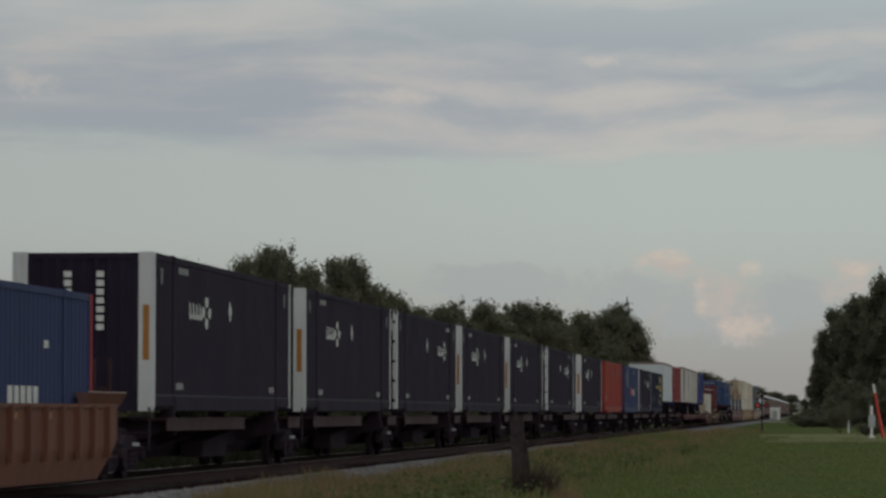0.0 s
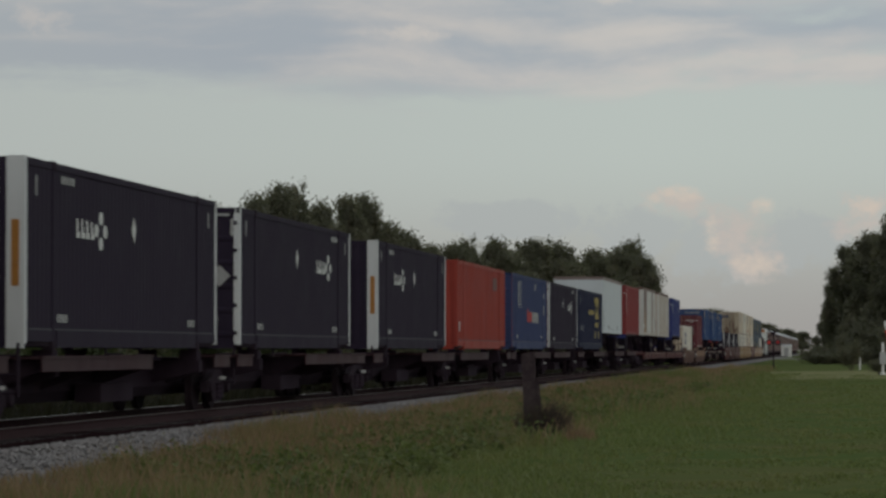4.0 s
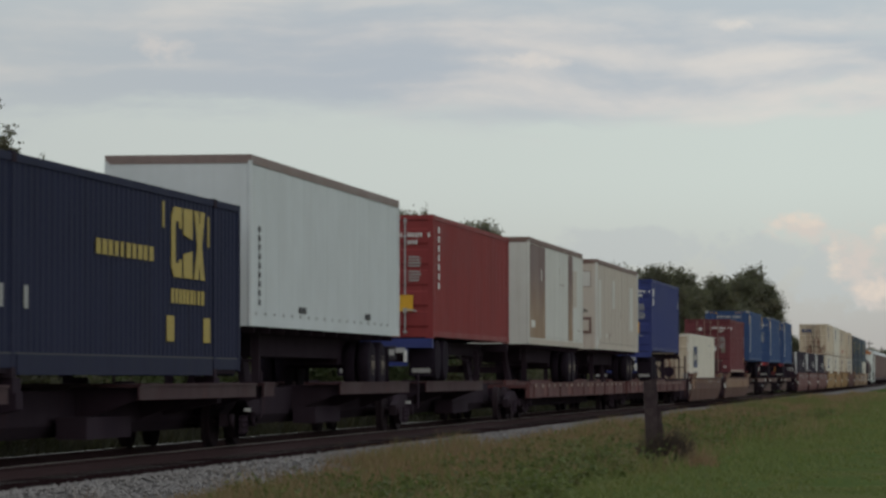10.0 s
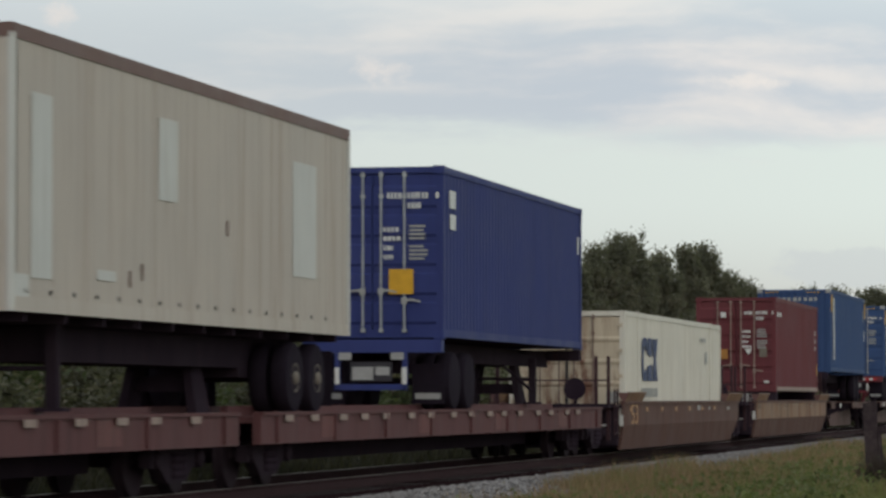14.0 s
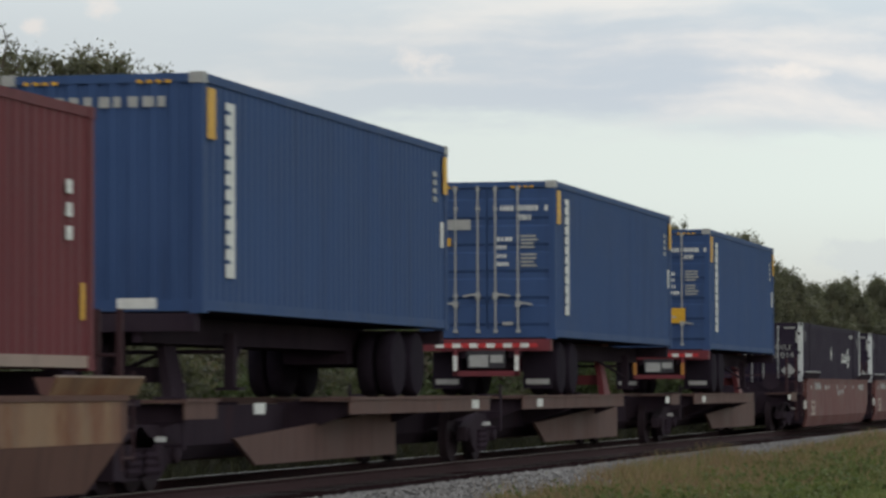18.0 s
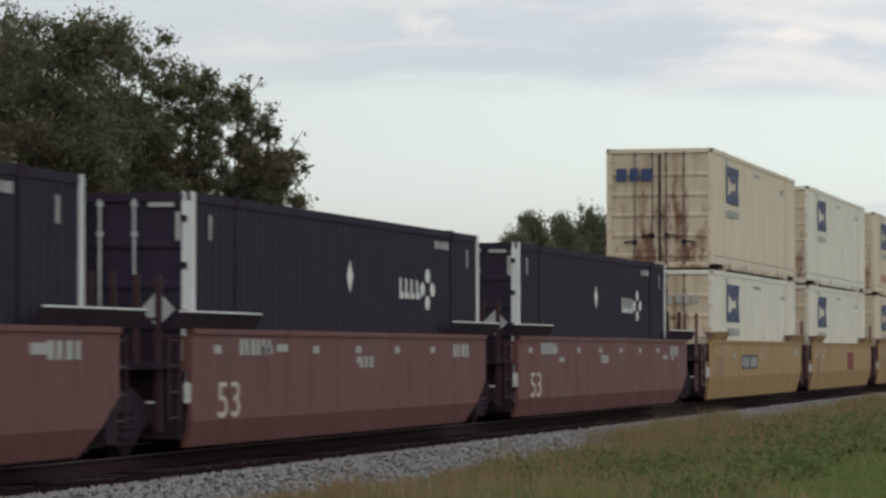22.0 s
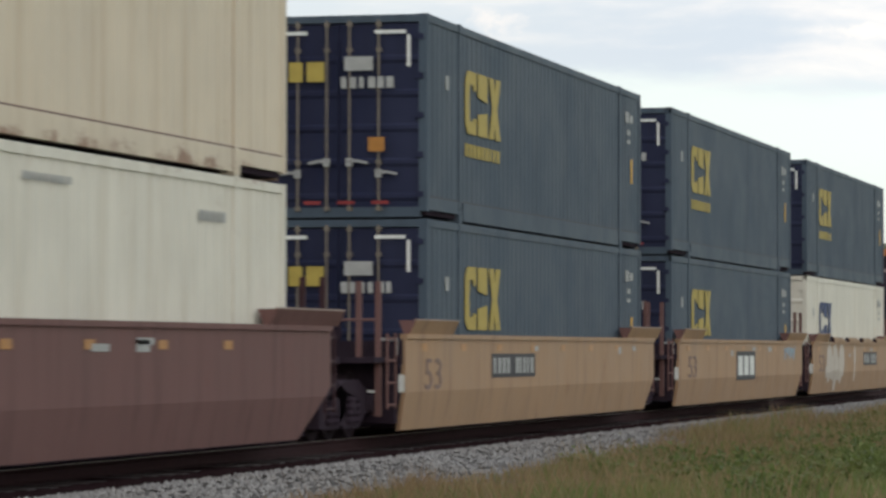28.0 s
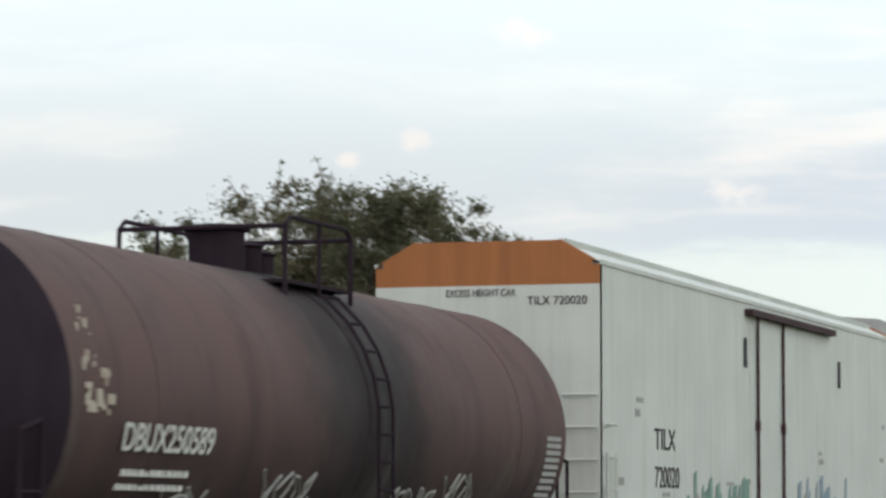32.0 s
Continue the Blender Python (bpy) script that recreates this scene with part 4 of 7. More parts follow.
# ================= the crossing and the old post =================
def make_wayside():
    p = thing("old_post", "weathered square timber post leaning in the weeds", "post")
    part("shaft", Shape().hull([(-0.06, -0.12, -0.3), (0.19, -0.12, -0.3), (0.19, 0.12, -0.3), (-0.06, 0.12, -0.3)], [(-0.14, -0.11, 1.56), (0.11, -0.11, 1.62), (0.11, 0.11, 1.60), (-0.14, 0.11, 1.54)]), "post_wood", p)
    part("side_board", Shape().hull([(0.175, -0.06, 0.1), (0.27, -0.06, 0.1), (0.27, 0.07, 0.1), (0.175, 0.07, 0.1)], [(0.145, -0.06, 1.1), (0.20, -0.06, 1.02), (0.20, 0.07, 1.02), (0.145, 0.07, 1.1)]), "post_wood", p)
    p.matrix_basis = pose(-5.86, 66.6, GROUND_Z)
    for x, y, lit in ((-4.85, 286, True), (-16.6, 430, False)):
        s = thing("crossing_signal", "crossing signal mast with paired round lamps", "signal", "signals at the crossing")
        part("mast", Shape().lathe_z([(0, 0.16), (0.1, 0.16), (0.12, 0.06), (3.3, 0.06)], 0, 0, 12), "grime", s)
        part("cross_arm", Shape().box(-0.45, -0.03, 2.22, 0.45, 0.03, 2.28), "grime", s)
        for k, a in enumerate((-0.36, 0.36)):
            l = part("lamp_hood", Shape().lathe_y([(-0.05, 0.26), (0.02, 0.26), (0.05, 0.12)], a, 2.25, 18), "dark_panel", s)
            part("lens", Shape().lathe_y([(-0.09, 0.11), (-0.055, 0.14)], a, 2.25, 16), "signal_red" if lit and k == 0 else "red_mark", l)
        part("crossbuck", Shape().prism_y([(-0.5, 2.7), (-0.42, 2.62), (0.5, 3.25), (0.42, 3.33)], -0.08, -0.06).prism_y([(0.5, 2.7), (0.42, 2.62), (-0.5, 3.25), (-0.42, 3.33)], -0.10, -0.08), "grime", s)
        s.matrix_basis = pose(x, y, GROUND_Z)
    g = thing("crossing_gate", "raised red and white crossing gate on a pale mast", "gate")
    part("mast", Shape().lathe_z([(0, 0.2), (0.15, 0.2), (0.17, 0.09), (2.1, 0.09)], 0, 0, 12), "sign_white", g)
    part("gate_box", Shape().box(-0.2, -0.2, 0.7, 0.25, 0.25, 1.5), "steel", g)
    for k in range(6):
        a, b = k / 6, (k + 1) / 6
        f = lambda q: (0.75 - 0.62 * q, 0.0, -0.05 + 3.55 * q)
        part("arm_stripe", Shape().rod(f(a), f(b), 0.12 - 0.01 * k, 8), "gate_red" if k < 4 else ("sign_white" if k == 5 else "gate_red"), g)
    g.matrix_basis = pose(3.25, 225, GROUND_Z)
    c = thing("signal_cabinet", "small pale equipment cabinet beside the crossing", "cabinet")
    part("body", Shape().box(-1.2, -1.0, 0, 1.2, 1.0, 2.5), "sign_white", c)
    part("roof", Shape().prism_x([(-1.15, 2.5), (1.15, 2.5), (0, 2.85)], -1.3, 1.3), "steel", c)
    part("door", Shape().box(-0.5, -1.04, 0.15, 0.5, -1.0, 2.1), "steel", c)
    c.matrix_basis = pose(*at_bearing(0.76, 800), GROUND_Z)
    for az, d, h in ((-0.45, 285, 1.0), (0.15, 420, 1.6)):
        m = thing("marker_post", "thin white marker post in the grass", "post", "marker posts")
        part("shaft", Shape().lathe_z([(-0.2, 0.07), (h, 0.07), (h + 0.03, 0.04)], 0, 0, 8), "sign_white", m)
        m.matrix_basis = pose(*at_bearing(az, d), GROUND_Z)
    strip = Shape()
    n = 26
    for i in range(n + 1):
        x = -4.6 + 26 * i / n
        w0 = 190 + 3 * noise.noise((x * 0.3, 0, 0))
        w1 = 265 + 5 * noise.noise((x * 0.3, 5, 0)) + x * 2.0
        for y in (w0, (w0 + w1) / 2, w1):
            strip.v.append((x + 0.5 * noise.noise((x, y, 3)), y, ground_height(x, y) + 0.02))
    for i in range(n):
        for j in range(2):
            a = i * 3 + j
            strip.f.append((a, a + 1, a + 4, a + 3))
    structure("dry_strip", strip, "dry", "pale dry mown strip across the lawn")
    structure("crossing_road", Shape().box(-40, 600, GROUND_Z - 0.2, TRACK_X - 2.2, 612, GROUND_Z + 0.12).box(TRACK_X + 2.2, 600, GROUND_Z - 0.2, 60, 612, GROUND_Z + 0.12), "road", "pale road that crosses the line far off")
    for i, d in enumerate((760, 900)):
        u = thing("utility_pole", "wooden utility pole with a crossarm beyond the trees", "pole", "utility poles")
        part("pole", Shape().lathe_z([(-0.5, 0.16), (9.4, 0.11)], 0, 0, 8), "bark", u)
        part("cross_arm", Shape().box(-0.9, -0.06, 8.7, 0.9, 0.06, 8.86), "bark", u)
        u.matrix_basis = pose(*at_bearing(1.42 - 0.2 * i, d), GROUND_Z)


make_ground()
make_track()
make_trees()
make_wayside()


# ================= rolling stock: running gear =================
WHEEL_R = 0.457
WHEELS = []


def make_wheelset(parent, y):
    s = Shape()
    for sx in (-1, 1):
        prof = [(0.66, 0.12), (0.67, 0.33), (0.66, 0.40), (0.665, WHEEL_R + 0.025), (0.70, WHEEL_R + 0.02), (0.71, WHEEL_R), (0.80, WHEEL_R - 0.004), (0.805, 0.40), (0.78, 0.32), (0.79, 0.13)]
        if sx < 0:
            prof = [(-x, r) for x, r in reversed(prof)]
        s.lathe_x(prof, 0, 0, 28)
    s.lathe_x([(-1.02, 0.07), (-0.82, 0.07), (-0.8, 0.09), (0.8, 0.09), (0.82, 0.07), (1.02, 0.07)], 0, 0, 12)
    ob = part("wheelset", s, "wheel", parent, "", True)
    ob.location = (0, y, WHEEL_R)
    WHEELS.append((ob, y))
    return ob


def make_truck(parent, y):
    """A two-axle freight truck about y, with cast side frames and springs."""
    t = part("truck", Shape().box(-1.0, -0.2, 0.42, 1.0, 0.2, 0.68).box(-0.25, -0.3, 0.6, 0.25, 0.3, 0.78), "truck", parent, "grimy cast steel truck with two axles")
    t.location = (0, y, 0)
    for sx in (-1, 1):
        s = Shape()
        x0, x1 = (0.93, 1.08) if sx > 0 else (-1.08, -0.93)
        s.prism_x([(-1.12, 0.36), (-0.70, 0.34), (-0.38, 0.16), (0.38, 0.16), (0.70, 0.34), (1.12, 0.36), (1.12, 0.58), (0.72, 0.66), (0.35, 0.80), (-0.35, 0.80), (-0.72, 0.66), (-1.12, 0.58)], x0, x1)
        for a in (-0.9, 0.9):
            s.lathe_x([(x1 - 0.02, 0.13), (x1 + 0.06, 0.12), (x1 + 0.08, 0.07)] if sx > 0 else [(x0 - 0.08, 0.07), (x0 - 0.06, 0.12), (x0 + 0.02, 0.13)], a, WHEEL_R, 12)
        part("side_frame", s, "truck", t)
        sp = Shape()
        for a in (-0.17, 0.0, 0.17):
            xx = x1 + 0.012 if sx > 0 else x0 - 0.012
            sp.lathe_z([(0.22 + i * 0.045, 0.075 if i % 2 else 0.055) for i in range(8)], xx, a, 8)
        part("spring", sp, "grime", t)
    for a in (-0.9, 0.9):
        make_wheelset(t, a)
    return t


def coupler(parent, y, direction):
    s = Shape().box(-0.1, min(y, y + 0.75 * direction), 0.72, 0.1, max(y, y + 0.75 * direction), 0.98)
    s.box(-0.17, min(y + 0.5 * direction, y + 0.85 * direction), 0.68, 0.17, max(y + 0.5 * direction, y + 0.85 * direction), 1.02)
    part("coupler", s, "truck", parent)
    h = Shape().pipe([(0.2, y, 0.6), (0.2, y + 0.4 * direction, 0.42), (0.2, y + 0.8 * direction, 0.5)], 0.025)
    part("air_hose", h, "tyre", parent)


# ================= rolling stock: cars =================
def spine_car(y0, y1, deck="rail_red", trailer=False, near_truck=True, far_truck=False, label="", tan=False, shelves=((1.7, 10.2), (-2.2, -0.5))):
    """One platform of an articulated spine car: a centre beam with side platforms, between y0 and y1."""
    h = (y1 - y0) / 2
    car = thing("spine_car", label or "low articulated spine car, rust-brown platforms on a grimy centre beam", "rail car", "cars of the freight train")
    part("centre_beam", Shape().prism_y([(-0.4, 1.0), (0.4, 1.0), (0.4, 0.5), (0.25, 0.32), (-0.25, 0.32), (-0.4, 0.5)], -h + 0.25, h - 0.25), "grime", car)
    for sx in (-1, 1):
        for a, b in [((-h if q > 0 else h) + q, (-h if r > 0 else h) + r) for q, r in shelves]:
            s = Shape()
            xi, xo = (0.7, 1.42) if sx > 0 else (-1.42, -0.7)
            s.box(xi, a, 1.05, xo, b, 1.09)
            e0, e1 = (xo - 0.03, xo) if sx > 0 else (xo, xo + 0.03)
            s.box(e0, a, 0.86, e1, b, 1.05)
            s.box(e0 - 0.02, a - 0.02, 1.06, e1 + 0.02, b + 0.02, 1.10)
            part("platform", s, deck, car)
            for k in range(3 if b - a > 4 else 1):
                yy = a + 0.3 + (b - a - 0.6) * k / 2
                part("bracket", Shape().prism_y([(sx * 0.3, 0.5), (sx * 0.3, 1.04), (sx * 1.38, 1.04), (sx * 1.38, 0.88)][::sx], yy - 0.05, yy + 0.05), "grime", car)
        if not trailer:
            for yy in (-6.1, 6.1):
                p = Shape().prism_y([(sx * 0.3, 0.55), (sx * 0.3, 0.98), (sx * 1.32, 1.0), (sx * 1.32, 0.78)][::sx], yy - 0.16, yy + 0.16)
                p.box(min(sx * 0.95, sx * 1.28), yy - 0.2, 0.98, max(sx * 0.95, sx * 1.28), yy + 0.2, 1.195)
                part("pedestal", p, "grime", car)
        if tan:
            for yy in (-h + 3.2, h - 2.2):
                part("reflector", Shape().box(sx * 1.425, yy, 0.9, sx * 1.43, yy + 0.5, 1.04), "white_mark", car)
        s = Shape()
        for k in range(3):
            s.pipe([(sx * 0.95, -h + 0.55, 0.55 + 0.28 * k), (sx * 1.3, -h + 0.55, 0.55 + 0.28 * k)], 0.018, 5)
        s.box(sx * 1.3, -h + 0.5, 0.5, sx * 1.33, -h + 0.6, 1.3)
        part("step_ladder", s, "grime", car)
        lower = Shape()
        lower.prism_x([(h - 14.0, 0.58), (h - 7.0, 0.84), (h - 5.2, 0.84), (h - 5.2, 0.22), (h - 13.0, 0.22)], sx * 0.82, sx * 0.88) if tan else lower.box(sx * 0.5, -1.2, 0.30, sx * 0.95, 1.5, 0.62)
        part("side_plate" if tan else "brake_reservoir", lower, deck if tan else "grime", car)
    part("end_post", Shape().box(0.95, -h + 0.2, 0.45, 1.0, -h + 0.26, 0.62).box(0.7, -h + 0.2, 0.6, 1.2, -h + 0.24, 0.66), "white_trim", car, "small pale brake handle")
    if near_truck:
        make_truck(car, -h)
    if far_truck:
        make_truck(car, h)
    for k, yy in enumerate((-h, h)):
        part("articulation", Shape().lathe_z([(0.62, 0.3), (0.9, 0.34), (1.05, 0.2)], 0, yy + (0.32 if k == 0 else -0.32), 12), "truck", car)
    return on_train(car, (y0 + y1) / 2)


def stanchion(car, y, dark=True):
    s = Shape().box(-0.35, y - 0.35, 0.9, 0.35, y + 0.35, 1.0)
    for sx in (-1, 1):
        s.hull([(sx * 0.5 - 0.06, y - 0.35, 1.0), (sx * 0.5 + 0.06, y - 0.35, 1.0), (sx * 0.5 + 0.06, y + 0.35, 1.0), (sx * 0.5 - 0.06, y + 0.35, 1.0)], [(sx * 0.3 - 0.06, y - 0.15, 2.1), (sx * 0.3 + 0.06, y - 0.15, 2.1), (sx * 0.3 + 0.06, y + 0.2, 2.1), (sx * 0.3 - 0.06, y + 0.2, 2.1)])
    s.box(-0.45, y - 0.05, 1.3, 0.45, y + 0.05, 1.5)
    s.box(-0.5, y - 0.4, 2.1, 0.5, y + 0.4, 2.16)
    part("trailer_hitch", s, "grime" if dark else "chassis_red", car)


def well_car(y0, y1, colour, word, marks_seed=1, ribbed=False, near_truck=True, far_truck=False, top=1.46, sign="numbers", sign_at=0.0, lugs=0, nose=1.35):
    """One well of a double-stack car between y0 and y1."""
    rng = random.Random(marks_seed)
    h = (y1 - y0) / 2
    a, an = h - 1.35, h - nose
    ends = {-1: an, 1: a}
    fold = 0.40 if colour == "well_red" else 0.62
    post_mat = "well_brown" if colour in ("well_tan", "well_yellow") else "rail_red"
    slope = 0.55 if colour in ("well_tan", "well_yellow") else 1.15
    car = thing("well_car", f"{word} steel container well car with deep side walls", "rail car", "cars of the freight train")
    for sx in (-1, 1):
        s = Shape()
        xo, xi = sx * 1.47, sx * 1.41
        lo, hi = min(xo, xi), max(xo, xi)
        # upright above a fold, leaning in below it; the far end is cut away for the truck
        tuck = lambda z: -sx * 0.09 * max(0.0, fold - z) / (fold - 0.10)
        cut = a - slope * (0.74 - fold) / 0.64
        upper = [(-an, top), (-an, fold), (cut, fold), (a, 0.74), (a, top)]
        lower = [(-an, fold), (-an + 0.05, 0.10), (a - slope, 0.10), (cut, fold)]
        part("side_wall", s.hull([(xi, y, z) for y, z in upper], [(xo, y, z) for y, z in upper]), colour, car)
        part("lower_wall", Shape().hull([(xi + tuck(z), y, z) for y, z in lower], [(xo + tuck(z), y, z) for y, z in lower]), colour, car)
        c = Shape().box(min(sx * 1.39, sx * 1.50), -an, top - 0.03, max(sx * 1.39, sx * 1.50), a, top + 0.035)
        part("top_chord", c, colour, car)
        c = Shape().box(min(sx * 1.15, sx * 1.36), -an + 1.4, 0.08, max(sx * 1.15, sx * 1.36), a - 1.4, 0.15)
        part("bottom_chord", c, "grime", car)
        if ribbed:
            for k in range(int(2 * a / 1.15)):
                yy = -an + 0.6 + k * 1.15
                r = Shape().box(min(sx * 1.47, sx * 1.56), yy, 0.45, max(sx * 1.47, sx * 1.56), yy + 0.12, top)
                part("rib", r, colour, car)
        for e in (-1, 1):
            # flared guide plates that stand above the corners of the well
            reach = (0.7, 2.7) if colour == "well_red" else {-1: (-0.25, 2.7), 1: (0.35, 2.6)}[e]
            yy0, yy1 = sorted((e * (ends[e] + reach[0]), e * (ends[e] - reach[1])))
            foot, head, z = (1.42, 1.47) if colour != "well_red" else (1.40, 1.47), (1.36, 1.56) if colour != "well_red" else (1.53, 1.56), top + 0.22
            g = Shape().hull([(sx * foot[0], yy0, top + 0.03), (sx * foot[1], yy0, top + 0.03), (sx * foot[1], yy1, top + 0.03), (sx * foot[0], yy1, top + 0.03)],
                             [(sx * head[0], yy0, z), (sx * head[1], yy0, z), (sx * head[1], yy1, z), (sx * head[0], yy1, z)])
            plate = part("guide_plate", g, {"well_red": "grime", "two_tone": "band_tan"}.get(colour, colour), car)
            lo, hi = sorted((sx * (head[1] - 0.03), sx * head[1]))
            # pale strip paints the light caught along the plate's upper edge
            part("guide_edge", Shape().box(lo, yy0, z + 0.001, hi, yy1, z + 0.022), "white_mark" if colour == "well_red" else "scuffed", plate, "upper edge painted pale for caught light")
            if colour != "well_red":
                tri = [(sx * 1.31, z), (sx * 1.555, z), (sx * 1.47, top + 0.04), (sx * 1.38, top + 0.04)]
                part("guide_gusset", Shape().prism_y(tri if sx > 0 else tri[::-1], yy0 - 0.012, yy0 - 0.001), "well_brown", plate, "dark brown end gusset")
            st = Shape()
            for k in range(4):
                st.pipe([(sx * 1.36, e * (ends[e] + 0.12), 0.45 + 0.3 * k), (sx * 1.36, e * (ends[e] + 0.55), 0.45 + 0.3 * k)], 0.017, 5)
            for q in (0.12, 0.55):
                st.pipe([(sx * 1.36, e * (ends[e] + q), 0.40), (sx * 1.36, e * (ends[e] + q), 1.42)], 0.02, 5)
            part("ladder", st, post_mat, car)
    for e in (-1, 1):
        y_in, y_out = e * ends[e], e * (h - 0.35)
        part("end_platform", Shape().box(-1.3, min(y_in, y_out), 1.02, 1.3, max(y_in, y_out), 1.1).box(-1.35, min(e * (ends[e] - 0.1), e * (ends[e] + 0.15)), 0.2, 1.35, max(e * (ends[e] - 0.1), e * (ends[e] + 0.15)), top - 0.06), "grime", car)
        part("draft_sill", Shape().box(-0.3, min(e * (ends[e] - 0.3), e * (h - 0.1)), 0.62, 0.3, max(e * (ends[e] - 0.3), e * (h - 0.1)), 1.02), "grime", car)
        for x in (1.22, 0.95, -1.22):
            part("handrail_post", Shape().box(x - 0.035, e * (ends[e] + 0.5) - 0.03, 1.1, x + 0.035, e * (ends[e] + 0.5) + 0.03, 2.12), post_mat, car)
        part("handrail", Shape().rod((1.22, e * (ends[e] + 0.5), 1.6), (-1.22, e * (ends[e] + 0.5), 1.6), 0.02, 5), post_mat, car)
        for z in (0.62, 1.02):
            part("step_rung", Shape().box(0.95, e * (ends[e] + 0.5) - 0.02, z, 1.24, e * (ends[e] + 0.5) + 0.02, z + 0.03), "white_mark", car, "pale worn step rung")
        part("step_post", Shape().box(1.18, e * (ends[e] + 0.5) - 0.03, 0.3, 1.26, e * (ends[e] + 0.5) + 0.03, 1.1), post_mat, car)
        if e < 0:
            part("brake_panel", Shape().box(1.0, -an - 0.07, 1.0, 1.44, -an - 0.02, top - 0.05), "grime" if colour != "well_red" else colour, car)
            part("panel_plate", Shape().box(1.1, -an - 0.078, 1.12, 1.38, -an - 0.07, 1.36), "grey_mark", car, "pale data plate")
            part("edge_reflector", Shape().box(1.38, -an - 0.03, 0.62, 1.46, -an - 0.01, 0.86), "white_mark", car)
        part("handbrake", Shape().lathe_y([(e * (ends[e] + 0.62) - 0.03, 0.24), (e * (ends[e] + 0.62) + 0.03, 0.24)], 0.5, 1.42, 16).rod((0.5, e * (ends[e] + 0.5), 1.1), (0.5, e * (ends[e] + 0.5), 1.45), 0.04), "grime", car)
        part("air_line", Shape().pipe([(0.8, e * (ends[e] + 0.1), 0.5), (0.85, e * (ends[e] + 0.6), 0.35), (0.7, e * (h - 0.15), 0.55)], 0.03), "tyre", car)
    for f0, f1 in ((-an + 0.6, -an + 2.2), (a - 2.2, a - 0.6), (-0.4, 0.4)):
        part("floor_beam", Shape().box(-1.3, f0, 0.13, 1.3, f1, 0.2), "grime", car)
    out = 1.474
    data_rows = []
    for k in range(3):
        data_rows.append((rng.uniform(-an + 0.6, a - 1.5), min(rng.uniform(1.0, 1.28), top - 0.2), rng.uniform(0.25, 0.6), rng.uniform(0.06, 0.13)))
    part_mat = "grey_mark"
    if colour == "well_red":
        data_rows += bars(rng, -an + 2.0, 1.18, 1.5, 0.2, 6) + bars(rng, -an + 5.0, 0.98, 1.0, 0.14, 4) + bars(rng, a - 5.2, 0.98, 2.2, 0.13, 7) + bars(rng, a - 2.4, 1.14, 1.2, 0.2, 4) + bars(rng, -an + 8.0, 1.0, 0.9, 0.16, 3)
    marks([r for r in data_rows if r[1] > 0.98 or colour != "well_red"], out, car, part_mat, "stencil_mark")
    amber = [(-an + 0.9 + k * 2.3, min(1.2, top - 0.2), 0.3, 0.1) for k in range(int((2 * a - 1.8) / 2.3))]
    marks(amber, out - 0.002, car, "amber" if colour != "well_red" else "grey_mark", "reflector")
    q = sign_at
    if sign == "numbers":
        marks([(q - 1.5, 0.78, 3.0, 0.36)], out, car, "dark_panel", "sign_panel")
        marks(bars(rng, q - 1.4, 0.84, 1.2, 0.24, 4) + bars(rng, q + 0.1, 0.84, 1.3, 0.24, 5), out + 0.005, car, "grey_mark", "sign_bar")
    elif sign == "block":
        marks([(q - 1.3, 0.55, 2.6, 0.62)], out, car, "dark_panel", "sign_panel")
        marks([(q - 1.1, 0.65, 0.6, 0.42), (q - 0.3, 0.65, 0.6, 0.42), (q + 0.5, 0.65, 0.6, 0.42)], out + 0.005, car, "white_mark", "sign_block")
    elif sign == "red":
        marks([(q - 0.9, 0.65, 0.5, 0.55), (q - 0.26, 0.65, 0.5, 0.55), (q + 0.38, 0.65, 0.5, 0.55)], out, car, "brick_red", "sign_block")
    if not ribbed:
        tone = {"well_red": "tan_dirty", "two_tone": "amber"}.get(colour, "brown_panel")
        lettering("53", 0.62, tone, car, side_text(1.474, -an + 1.0, fold + 0.03), "lettering", 1.75)
    for k in range(lugs):
        yy = -an + 3.7 + 3.02 * k
        lug = part("lashing_lug", Shape().prism_x([(yy, top + 0.03), (yy, top + 0.145), (yy + 1.5, top + 0.135), (yy + 2.45, top + 0.03)], 1.40, 1.52), colour, car)
        part("lug_mouth", Shape().prism_y([(1.37, top + 0.036), (1.525, top + 0.036), (1.47, top + 0.16), (1.42, top + 0.16)], yy - 0.02, yy - 0.001), "grime", lug, "dark open mouth")
        part("lug_edge", Shape().box(1.50, yy, top + 0.147, 1.522, yy + 1.5, top + 0.158), "scuffed", lug, "pale upper lug edge")
    if near_truck:
        make_truck(car, -h)
    if far_truck:
        make_truck(car, h)
    return on_train(car, (y0 + y1) / 2)


